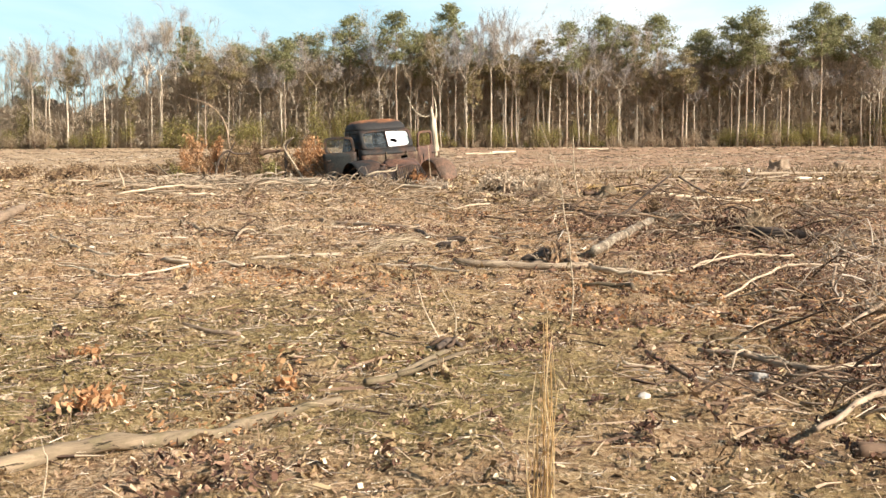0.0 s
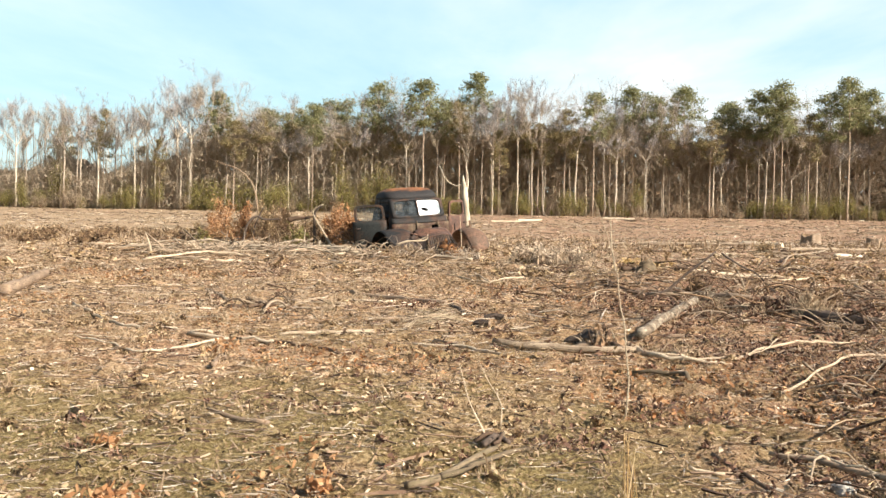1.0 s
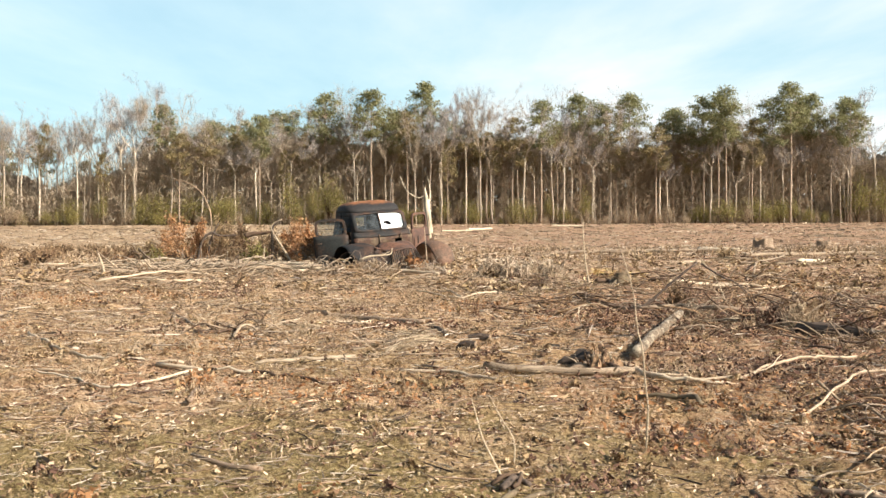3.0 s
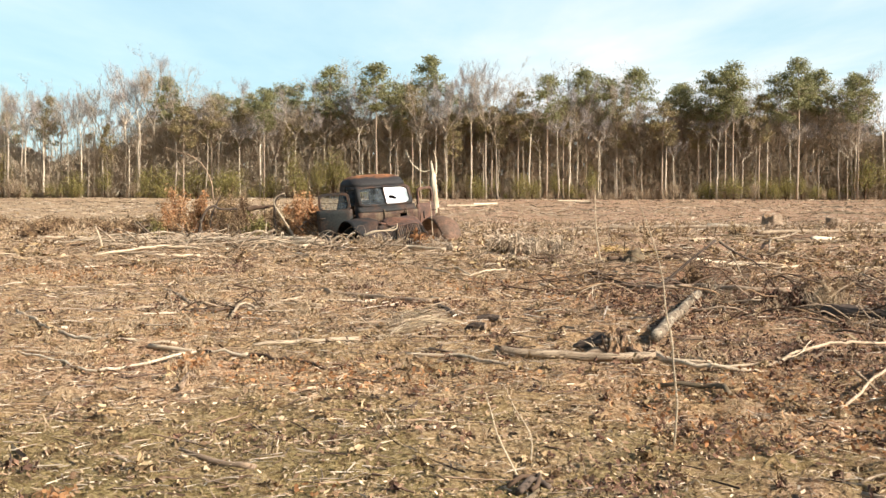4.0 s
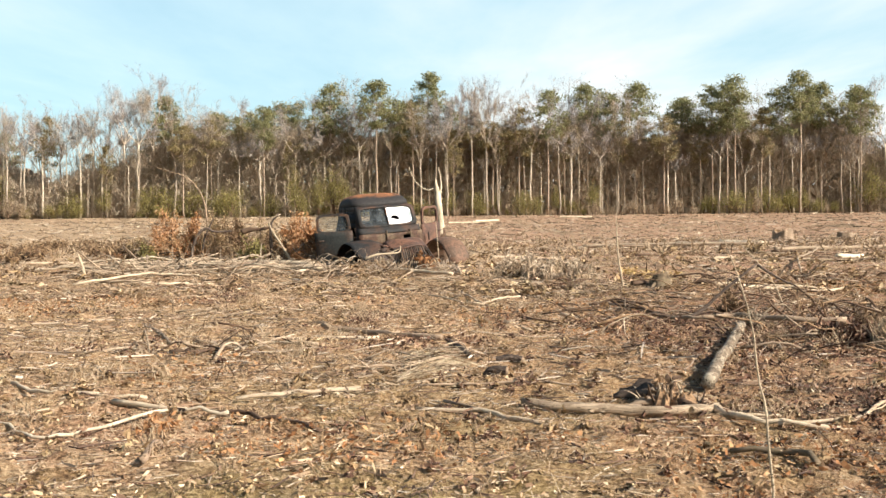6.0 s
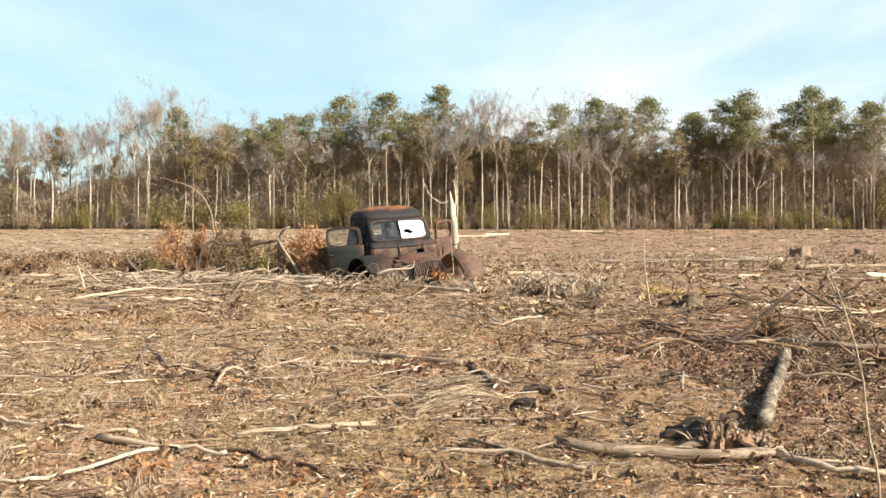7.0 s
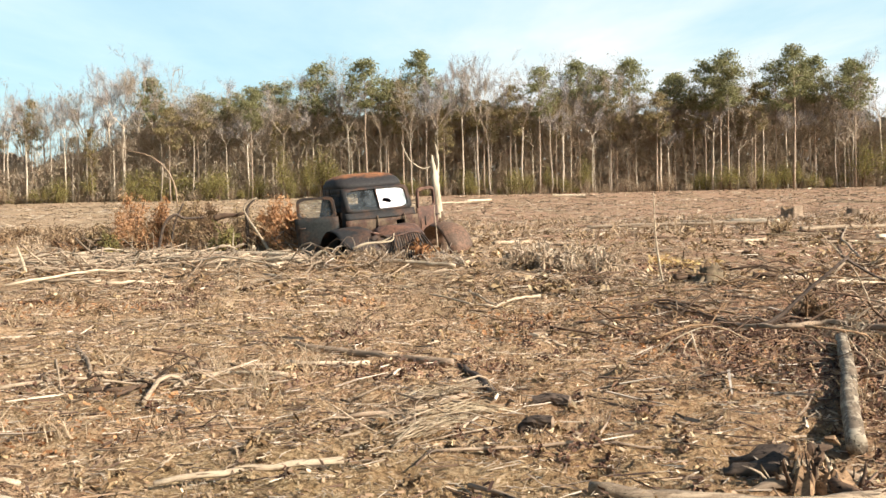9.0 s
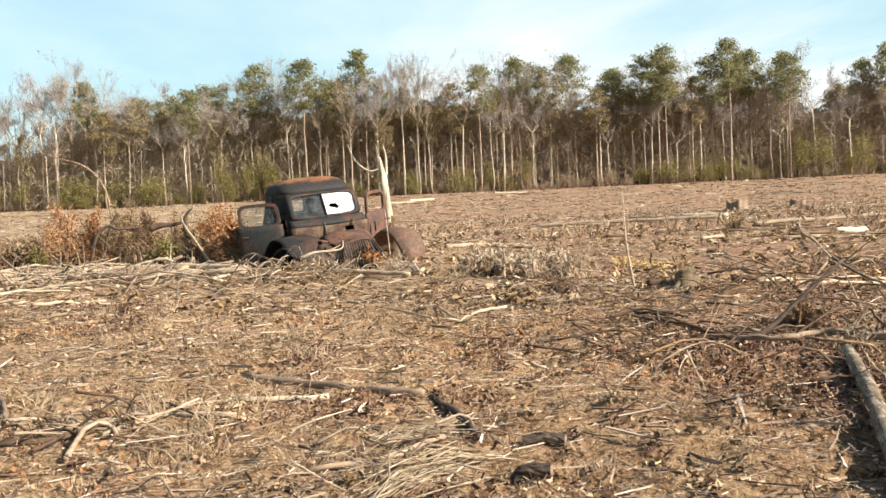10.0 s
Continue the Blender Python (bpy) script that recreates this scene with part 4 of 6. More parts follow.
stick("arched_branch", [(1.62, 9.02), (2.06, 9.05), (2.37, 9.28), (2.69, 9.52), (2.90, 9.66), (3.26, 9.84)], 0.010, 0.012, WOOD_TAN, "bleached branch arched over the ground", "branch", ups=(0, 0.01, 0.05, 0.07, 0.05, 0.02))
stick("arched_branch", [(1.90, 7.70), (2.10, 7.84), (2.45, 8.28), (2.80, 8.72), (3.0, 8.80), (3.36, 8.84)], 0.008, 0.012, WOOD_TAN, "bleached branch arched over the ground", "branch", ups=(0, 0.02, 0.07, 0.10, 0.09, 0.06))
stick("arched_twig", [(2.15, 9.16), (2.32, 9.2), (2.5, 9.4)], 0.006, 0.004, WOOD_PALE, "thin bleached twig arched over litter", "branch", ups=(0.0, 0.05, 0.10))
stick("stick", [(1.17, 8.46), (1.36, 8.40), (1.49, 8.32), (1.50, 8.12)], 0.014, 0.018, LOG_MOSSY, DARK, "branch", 0.01)
stick("log", [(0.20, 9.53), (0.40, 9.42), (0.71, 9.35), (1.05, 9.31), (1.39, 9.40)], 0.029, 0.031, WOOD_GREY, "grey weathered log with a split end beside a stump", "log", 0.0, 0.14)
stick("split_wood", [(1.35, 9.40), (1.46, 9.18), (1.62, 9.05), (1.95, 8.93)], 0.024, 0.010, WOOD_PALE, "splintered pale end of a broken log", "log")
stick("split_wood", [(1.36, 9.36), (1.52, 9.24), (1.70, 9.22)], 0.014, 0.008, WOOD_PALE, "splintered pale end of a broken log", "log")
stick("stick", [(-0.46, 9.50), (-0.07, 9.43), (0.07, 9.25), (0.32, 9.02)], 0.012, 0.017, WOOD_PALE, PALE, "branch")
stick("stick", [(-0.45, 10.17), (-0.05, 10.21), (0.28, 10.21), (0.63, 10.11)], 0.009, 0.007, BARK_GREY, GREY, "branch")
stick("log", [(2.53, 12.62), (2.07, 11.43), (1.78, 10.74), (1.47, 9.94)], 0.042, 0.047, BARK_LICHEN, "lichen-covered log lying behind a stump", "log", 0.02, 0.035, 12, cut=True, wobble=0.003)
stick("log", [(1.67, 14.80), (1.93, 14.05), (2.06, 13.44), (2.30, 13.12), (2.60, 13.22), (2.76, 13.10), (2.95, 12.75), (3.5, 12.6)], 0.012, 0.030, BARK_GREY, "grey fallen branch lying across the brush", "log", ups=(0.02, 0.03, 0.03, 0.06, 0.06, 0.07, 0.08, 0.06))
stick("branch", [(-3.11, 13.53), (-2.84, 12.91), (-2.60, 12.22)], 0.017, 0.013, BARK_GREY, GREY, "branch")
stick("branch", [(-2.62, 12.26), (-2.33, 12.31), (-2.10, 12.02)], 0.011, 0.008, WOOD_PALE, PALE, "branch")
stick("branch", [(-3.15, 11.9), (-2.85, 12.15), (-2.62, 12.2)], 0.013, 0.010, WOOD_TAN, PALE, "branch")
stick("crooked_branch", [(-2.05, 11.36), (-2.06, 11.66), (-2.02, 11.86), (-1.95, 11.90), (-1.90, 11.80)], 0.014, 0.012, WOOD_TAN, "crooked pale branch propped on others", "branch", ups=(0, 0.03, 0.045, 0.03, 0))
stick("branch", [(-1.98, 11.82), (-1.75, 12.13), (-1.58, 12.10), (-1.30, 12.0)], 0.011, 0.015, WOOD_PALE, PALE, "branch")
stick("branch", [(-2.48, 11.70), (-2.18, 11.77), (-1.92, 12.0)], 0.018, 0.012, BARK_DARK, DARK, "branch")
stick("branch", [(-2.22, 11.42), (-2.16, 11.75)], 0.012, 0.009, BARK_DARK, DARK, "branch", 0.02)
stick("log", [(-1.36, 13.12), (-1.02, 12.86), (-0.74, 12.62), (-0.48, 12.42), (-0.24, 12.22)], 0.026, 0.026, BARK_GREY, "grey crooked log lying on the dry ground", "log")
stick("log", [(-0.20, 12.16), (-0.08, 11.75), (-0.03, 11.2)], 0.018, 0.026, CHARRED, "dark crooked log end beside cut sapling stubs", "log", -0.005, cut=True)
stick("cut_log", [(-1.34, 12.42), (-0.79, 12.36)], 0.022, 0.019, WOOD_PALE, "short pale sawn log beside a dark one", "log", cut=True)
stick("stick", [(-0.86, 10.88), (-0.53, 10.99), (-0.20, 11.30)], 0.013, 0.015, BARK_GREY, GREY, "branch")
stick("stick", [(-1.61, 9.79), (-1.24, 9.96), (-0.83, 10.05)], 0.013, 0.016, WOOD_PALE, PALE, "branch", 0.008)
stick("curved_stick", [(-3.3, 9.55), (-2.82, 9.15), (-2.51, 8.84), (-2.28, 9.0), (-2.0, 9.36), (-1.74, 9.34), (-1.57, 9.26)], 0.008, 0.012, STRIPPED, "long curved bleached stick lying on the dry ground", "branch", ups=(0, 0, 0, 0.005, 0.02, 0.03, 0.02))
stick("stick", [(-3.3, 9.55), (-2.98, 9.48), (-2.7, 9.5)], 0.008, 0.006, WOOD_PALE, PALE, "branch")
stick("stick", [(-1.74, 9.52), (-1.50, 9.46), (-1.38, 9.30), (-1.17, 9.18), (-0.99, 8.86)], 0.012, 0.014, BARK_DARK, DARK, "branch")
stick("stick", [(-1.83, 8.36), (-1.86, 8.58), (-1.85, 8.8)], 0.022, 0.016, BARK_ASH, GREY, "branch")
stick("split_branch", [(-2.37, 9.70), (-1.86, 9.49)], 0.018, 0.014, WOOD_PALE, PALE, "branch")
stick("stick", [(-4.1, 11.7), (-3.63, 10.94), (-3.28, 10.44), (-3.0, 10.1), (-2.6, 9.91), (-2.2, 9.86)], 0.014, 0.012, WOOD_PALE, PALE, "branch")
stick("stick", [(-0.28, 9.66), (-0.06, 9.44), (0.1, 9.22)], 0.010, 0.012, BARK_GREY, GREY, "branch")
stick("stick", [(-1.52, 6.95), (-1.30, 6.75), (-1.12, 6.68)], 0.012, 0.016, BARK_ASH, "grey decayed stick half sunk in litter", "branch", -0.008)
stick("log", [(-6.43, 20.68), (-4.71, 20.92), (-3.84, 20.53), (-2.9, 20.31), (-2, 19.95)], 0.022, 0.036, WOOD_PALE, "bleached log among tangled branches", "log", 0.05)
stick("log", [(-0.92, 19.8), (0.09, 19.1)], 0.035, 0.025, WOOD_PALE, "bleached log lying in front of a wrecked truck", "log", 0.03)
stick("cut_log", [(10.15, 39.4), (11.15, 38.0)], 0.11, 0.11, WOOD_CUT, "fresh pale sawn log far out in the field", "log")
stick("log", [(5.2, 38.6), (7.8, 37.4), (10.4, 36.4)], 0.06, 0.055, WOOD_TAN, "long tan weathered log out in the field", "log", 0.08)
stick("log", [(8.7, 29.6), (10.6, 30.6), (13.2, 31.6)], 0.05, 0.045, WOOD_TAN, "long tan weathered log out in the field", "log", 0.04)
stick("log", [(10.2, 30.6), (6.9, 23.0), (5.3, 18.6)], 0.024, 0.014, WOOD_TAN, "thin grey pole lying out in the field", "log", 0.06)
for pts in [[(4.6, 27.2), (5.2, 27.4)], [(8.4, 29.0), (9.5, 28.6), (10.3, 29.2)], [(8.9, 27.6), (9.9, 27.9)], [(10.6, 27.0), (12.0, 27.6)]]:
    stick("log", pts, 0.032, 0.022, BARK_DARK, "dark rotting log out in the field", "log", 0.02)
for x_, y_, w_ in ((8.3, 27.4, 1.3), (7.1, 22.6, 0.9), (11.5, 31.0, 1.6)):
    for q in range(9):
        a, c, k = rows.gauss(0.1, 0.45), x_ + rows.gauss(0, w_ * 0.5), rows.uniform(0.25, 0.8)
        d = y_ + rows.gauss(0, 0.5)
        stick("branch", [(c - k * math.cos(a), d - k * math.sin(a)), (c, d + rows.gauss(0, 0.06)), (c + k * math.cos(a), d + k * math.sin(a))], rows.uniform(0.012, 0.026), 0.009, (BARK_DARK, BARK_GREY, LOG_MOSSY)[q % 3], "grey branch in a low heap out in the field", "branch", 0.04, sides=6, group="grey branches out in the field")
stick("log", [(1.13, 25.4), (2.4, 26.6)], 0.045, 0.035, WOOD_TAN, "bleached log lying in dry weeds", "log")
stick("log", [(6.6, 130.5), (9.6, 132)], 0.14, 0.13, WOOD_CUT, "pale sawn log near the wood's edge", "log")


stick("log", [(-5.1, 12.3), (-5.45, 13.7), (-5.85, 15.3)], 0.075, 0.06, BARK_ASH, "pale grey log lying at the field's side", "log")
stick("forked_branch", [(-0.30, 16.3), (0.20, 15.4), (0.50, 15.65), (0.80, 15.85)], 0.009, 0.014, WOOD_PALE, PALE, "branch", 0.02)
stick("stick", [(0.12, 16.38), (0.3, 15.45)], 0.014, 0.010, WOOD_PALE, PALE, "branch", 0.02)
stick("stick", [(0.42, 13.36), (0.63, 12.98)], 0.016, 0.010, WOOD_PALE, PALE, "branch")
stick("stick", [(1.09, 14.16), (1.33, 13.85)], 0.022, 0.014, WOOD_PALE, PALE, "branch")
stick("stick", [(-4.05, 18.0), (-3.4, 18.2)], 0.02, 0.015, WOOD_PALE, PALE, "branch")
stick("stick", [(-8.6, 24.6), (-7.1, 24.9)], 0.035, 0.03, WOOD_TAN, PALE, "branch")
stick("stick", [(-5.7, 21.6), (-4.5, 21.9), (-2.9, 21.0)], 0.022, 0.03, WOOD_TAN, "bleached log among tangled branches", "log", 0.06)
stick("stick", [(1.97, 25.2), (2.56, 23.2)], 0.022, 0.015, WOOD_TAN, PALE, "branch")
stick("cut_log", [(8.38, 24.9), (9.03, 25.0)], 0.06, 0.06, WOOD_CUT, "short fresh-cut log out in the field", "log")
stick("cut_log", [(5.54, 24.1), (6.4, 25.4)], 0.035, 0.03, WOOD_TAN, "bleached log out in the field", "log")
stick("cut_log", [(19.6, 150), (24.0, 149)], 0.15, 0.15, WOOD_CUT, "pale sawn log near the wood's edge", "log")
stick("log", [(10.3, 46.5), (12.6, 43.5)], 0.07, 0.06, WOOD_TAN, "bleached log far out in the field", "log")
stick("log", [(2.9, 118), (6.4, 121)], 0.12, 0.09, WOOD_PALE, "bleached log near the wood's edge", "log")
stick("bark_piece", [(1.68, 4.47), (1.92, 4.55)], 0.035, 0.03, BARK_DARK, "dark slab of bark lying in twigs", "bark")


def stone(x_, y_, r, seed, material, label):
    rnd = np.random.default_rng(seed)
    bm = bmesh.new()
    bmesh.ops.create_icosphere(bm, subdivisions=3, radius=r)
    for v in bm.verts:
        v.co *= 1 + 0.28 * noise.noise(v.co / r * 1.3 + Vector((seed, 0, 0))) + 0.1 * noise.noise(v.co / r * 4)
        v.co.z *= 0.62
    me = bpy.data.meshes.new("stone")
    bm.to_mesh(me)
    bm.free()
    ob = part("stone", me, material)
    ob.matrix_basis = Matrix.Translation((x_, y_, float(height(x_, y_)) + r * 0.25))
    return tagged(ob, label, "stone")


STONE = wood("pale_stone", (0.42, 0.38, 0.33), (0.72, 0.68, 0.62), grain=(9, 9, 9))
stone(1.71, 5.75, 0.06, 3, STONE, "small pale grey stone among twigs")
stone(1.05, 5.42, 0.03, 4, STONE, "small white stone in the litter")
stone(-0.95, 5.0, 0.02, 5, STONE, "small white stone in the litter")


def up(x_, y_, h=0.0):
    return (x_, y_, float(height(x_, y_)) + h)


def stump(x_, y_, r, tall, seed, jagged=0.4, material=None, label="grey weathered tree stump"):
    rnd = np.random.default_rng(seed)
    s_ = thing("tree_stump", Matrix.Translation((x_, y_, float(height(x_, y_)))), label, "stump")
    n = 44
    a = np.arange(n) * 2 * np.pi / n
    prof = 1 + 0.07 * np.sin(5 * a + rnd.uniform(0, 6)) + 0.035 * rnd.normal(size=n)
    wave = 0.5 + 0.5 * np.sin(2 * a + rnd.uniform(0, 6))
    tops = tall * (1 - jagged * (0.6 * wave + 0.4 * rnd.uniform(0, 1, n)))
    flare = 1 + 0.35 * np.maximum(0, np.sin(4 * a + rnd.uniform(0, 6)))
    rows_ = [np.stack([r * f * prof * (flare if h < 0.1 else 1) * np.cos(a), r * f * prof * (flare if h < 0.1 else 1) * np.sin(a), h * tops - 0.06 * (h == 0)], 1) for f, h in ((1.35, 0), (1.15, 0.08), (1.03, 0.3), (1.0, 0.6), (0.98, 0.85), (0.97, 1.0), (0.86, 0.99))]
    part("stump_wood", sheet(rows_, True), material or BARK_GREY, s_)
    rows_ = [np.stack([r * f * prof * np.cos(a), r * f * prof * np.sin(a), tops * h], 1) for f, h in ((0.86, 0.985), (0.8, 0.8), (0.6, 0.5), (0.3, 0.42), (0.02, 0.4))]
    part("hollow", sheet(rows_, True), CHARRED if material is CHARRED else WOOD_ROT, s_, "dark rotten hollow top")
    for q in range(4):
        t = rnd.uniform(0, 6.28)
        d = np.array([math.cos(t), math.sin(t), 0])
        part("root", tube(Acc(), smooth_path([d * r * 0.9 + [0, 0, tall * 0.2], d * r * 1.5 + [0, 0, 0.02], d * r * 2.2 + [0, 0, -0.05]], 6), np.linspace(r * 0.25, r * 0.06, 6), 6, 0.12), material or BARK_GREY, s_)
    return s_


def splintered_stump(x_, y_, seed, label="rotten splintered brown stump beside a grey log", big=1.0):
    """A rotten stump torn into upright slabs."""
    rnd = np.random.default_rng(seed)
    s_ = thing("tree_stump", Matrix.Translation(up(x_, y_)) @ Matrix.Scale(big, 4), label, "stump")
    a = np.linspace(0, 2 * np.pi, 31)[:-1]
    rows_ = [np.stack([r_ * (1 + 0.2 * np.sin(3 * a + 1) + 0.12 * rnd.normal(size=30)) * np.cos(a), r_ * 0.8 * (1 + 0.15 * rnd.normal(size=30)) * np.sin(a), h_ + 0.02 * rnd.normal(size=30)], 1) for r_, h_ in ((0.20, -0.06), (0.15, 0.03), (0.11, 0.08), (0.05, 0.06), (0.005, 0.07))]
    part("stump_wood", sheet(rows_, True), WOOD_ROT, s_, smooth=False)
    for q in range(46):
        t = rnd.uniform(0, 6.28)
        b = np.array([math.cos(t) * 0.20, math.sin(t) * 0.11, 0.0]) * rnd.uniform(0.2, 1.0)
        h = rnd.uniform(0.05, 0.14) + 0.08 * max(0.0, 1 - abs(b[0] + 0.02) / 0.12) * rnd.uniform(0.2, 1)
        tip = b * rnd.uniform(0.85, 1.5) + [rnd.normal(0, 0.03), rnd.normal(0, 0.03), h]
        p = smooth_path([b, (b + tip) / 2 + rnd.normal(0, 0.012, 3), tip], 5)
        w = rnd.uniform(0.007, 0.017)
        part("splinter", tube(Acc(), p, [w, w * 1.1, w * 0.9, w * 0.65, w * 0.2], 6, 0.25, flat=0.4), (WOOD_ROT, WOOD_TAN, WOOD_PALE, BARK_DARK, WOOD_TAN, CHARRED)[q % 6], s_)
    for q in range(7):
        t = rnd.uniform(0, 6.28)
        c = np.array([math.cos(t) * 0.08, math.sin(t) * 0.06, rnd.uniform(0.12, 0.21)])
        e = rnd.normal(0, 0.025, 3)
        part("knot", tube(Acc(), [c - e, c + rnd.normal(0, 0.008, 3), c + e], [0.012, 0.022, 0.006], 6, 0.35, flat=0.7), (WOOD_ROT, BARK_DARK)[q % 2], s_, smooth=False)
    for q in range(4):
        t = (3.3, 2.8, 0.3, 5.2)[q]
        d = np.array([math.cos(t), math.sin(t), 0])
        part("root", tube(Acc(), smooth_path([d * 0.1 + [0, 0, 0.05], d * 0.22 + [0, 0, 0.03], d * 0.36 + [0, 0, -0.02]], 6), np.linspace(0.035, 0.01, 6), 6, 0.15), BARK_DARK if q % 2 else BARK_GREY, s_)
    return s_


splintered_stump(1.13, 9.58, 41)
# bark slabs blackened to deepen the stump's shadow on its left
stick("bark_piece", [(0.80, 9.72), (0.92, 9.69), (1.06, 9.64)], 0.020, 0.052, CHARRED, "black bark slab standing in for a stump's shadow", "bark", lumps=0.3)
stick("bark_piece", [(0.86, 9.84), (0.97, 9.80), (1.1, 9.78)], 0.02, 0.05, CHARRED, "dark bark slab standing in for a stump's shadow", "bark", lumps=0.3, ups=(0, 0.03, 0.05))
stump(2.56, 15.95, 0.13, 0.24, 42, 0.85, LOG_MOSSY, "torn hollow grey stump beside yellow sawdust")
# black logs added to paint the shade of a hollow
for pts in [[(2.9, 12.1), (3.2, 11.75), (3.42, 11.5)], [(3.35, 11.35), (3.65, 11.0), (3.95, 10.8)]]:
    stick("log", pts, 0.055, 0.045, CHARRED, "black log standing in for a shaded hollow under dead grass", "log", 0.0, 0.28, 10)
stump(16.6, 51.5, 0.45, 0.62, 43, 0.35, None, "broad grey sawn stump far out in the field")
stump(21.0, 55.0, 0.35, 0.4, 44, 0.3, None, "small grey stump far out in the field")


def stub(x_, y_, pts, r, label):
    ob = part("sapling_stub", tube(Acc(), smooth_path(pts, 9), np.interp(np.linspace(0, 1, 9), [0, 0.3, 1], [r * 1.1, r, r * 0.95]), 14, 0.10), CHARRED, smooth=False)
    ob.matrix_basis = Matrix.Translation(up(x_, y_))
    e, f = np.array(pts[-1], float), unit(np.array(pts[-1], float) - np.array(pts[-2], float))
    part("cut_end", tube(Acc(), [e - f * 0.004, e + f * 0.006], r * 0.84, 12), BARK_ASH, ob, "grey sawn end")
    return tagged(ob, label, "stump")


stub(0.08, 10.62, [(-0.03, 0, -0.03), (-0.02, 0, 0.03), (0.03, -0.02, 0.05), (0.11, -0.05, 0.05)], 0.033, "dark cut sapling stub bent over in straw")
stub(0.22, 11.1, [(-0.06, 0, 0.01), (0.03, -0.02, 0.03), (0.13, -0.06, 0.02)], 0.028, "dark cut sapling stub half sunk in litter")

# the broken snag and saplings
snag = thing("broken_snag", Matrix.Translation((0.02, 22.9, 0.95)), "broken dead tree with bark stripped to pale wood, beside a truck", "tree")
part("trunk", tube(Acc(), smooth_path([(0.03, 0.0, -0.1), (-0.01, 0.0, 0.6), (-0.05, 0.0, 1.05), (-0.075, 0, 1.26), (-0.10, 0, 1.48), (-0.115, 0, 1.64)], 16), np.interp(np.linspace(0, 1, 16), [0, 0.4, 0.66, 0.8, 1], [0.066, 0.068, 0.060, 0.036, 0.012]), 10, 0.12), STRIPPED, snag)
part("bark", tube(Acc(), smooth_path([(0.035, 0.0, -0.1), (0.01, 0.0, 0.3), (-0.012, 0.0, 0.6), (-0.016, 0, 0.70)], 10), np.interp(np.linspace(0, 1, 10), [0, 0.8, 1], [0.085, 0.078, 0.069]), 12, 0.10), BARK_DARK, snag, "dark bark left on the lower trunk")
part("branch", tube(Acc(), smooth_path([(-0.10, 0, 1.47), (-0.27, 0, 1.42), (-0.46, 0.0, 1.54), (-0.55, 0, 1.68), (-0.62, 0, 1.86)], 14), np.linspace(0.013, 0.006, 14), 6, 0.06), STRIPPED, snag)
part("branch", tube(Acc(), smooth_path([(-0.05, 0, 1.25), (-0.01, 0, 1.45), (-0.02, 0, 1.66), (-0.06, 0, 1.85)], 7), np.linspace(0.018, 0.006, 7), 5, 0.06), STRIPPED, snag)


def sapling(pts, r, material, label, tip=0.3):
    b = np.array(pts[0], float)
    ob = part("sapling", tube(Acc(), smooth_path(np.array(pts, float) - b, 14), np.linspace(r, r * tip, 14), 7, 0.09), material)
    ob.matrix_basis = Matrix.Translation(b)
    return tagged(ob, label, "sapling")


sapling([up(-0.08, 20.3, -0.05), up(-0.10, 20.3, 0.25), up(-0.14, 20.3, 0.80)], 0.012, WOOD_PALE, "thin pale stem standing in front of a truck")
sapling([(0.90, 7.06, 0.30), (0.92, 7.06, 0.56), (0.90, 7.06, 0.75), (0.89, 7.06, 0.90), (0.86, 7.06, 1.02), (0.84, 7.06, 1.21), (0.78, 7.06, 1.42), (0.70, 7.06, 1.62)], 0.0065, WOOD_PALE, "thin leaning bare sapling standing in litter")
sapling([(0.10, 6.55, 0.28), (0.08, 6.55, 0.33), (-0.01, 6.55, 0.51), (-0.045, 6.55, 0.63), (-0.07, 6.55, 0.72)], 0.0055, WOOD_PALE, "thin bent bare stem standing in litter")
sapling([(0.17, 6.89, 0.30), (0.17, 6.89, 0.45), (0.09, 6.89, 0.59), (0.04, 6.89, 0.70)], 0.0045, WOOD_PALE, "thin bent bare stem standing in litter")
for pts, r in [([(1.16, 12.4, 0.52), (1.24, 12.5, 0.68), (1.34, 12.5, 0.75), (1.53, 12.55, 0.81), (1.70, 12.6, 0.79), (1.90, 12.75, 0.68)], 0.0075), ([(1.30, 12.3, 0.58), (1.36, 12.4, 0.70), (1.46, 12.5, 0.77)], 0.0055),
               ([(1.40, 12.4, 0.79), (1.33, 12.0, 0.71), (1.37, 12.0, 0.62), (1.36, 12.0, 0.52)], 0.0055), ([(2.25, 12.6, 0.68), (2.35, 12.3, 0.70), (2.42, 12.2, 0.63)], 0.006)]:
    sapling(pts, r, WOOD_PALE, "thin bleached twig arched over brush")
sapling([(-1.35, 4.15, 0.13), (-1.32, 4.15, 0.31), (-1.33, 4.15, 0.35), (-1.34, 4.15, 0.40)], 0.004, WOOD_PALE, "thin pale bent stem beside a half-buried log")
sapling([up(2.2, 16.4, -0.03), up(2.12, 16.4, 0.5), up(2.1, 16.4, 1.0)], 0.016, WOOD_PALE, "slender pale sapling stem standing in the field")
sapling([(-5.15, 27.0, 0.95), (-5.20, 27.0, 1.6), (-5.25, 27.0, 1.95), (-5.29, 27.0, 2.29), (-5.46, 27.0, 2.65), (-5.78, 27.0, 2.91), (-6.1, 27.0, 3.0), (-6.45, 27.0, 3.13)], 0.024, BARK_ASH, "bare brown branch arching out of a brush heap")
sapling([(-2.68, 22.3, 0.93), (-2.95, 22.4, 1.35), (-3.18, 22.5, 1.71), (-3.14, 22.5, 1.85), (-2.97, 22.5, 1.93)], 0.026, WOOD_PALE, "pale stick leaning out of a brush heap")
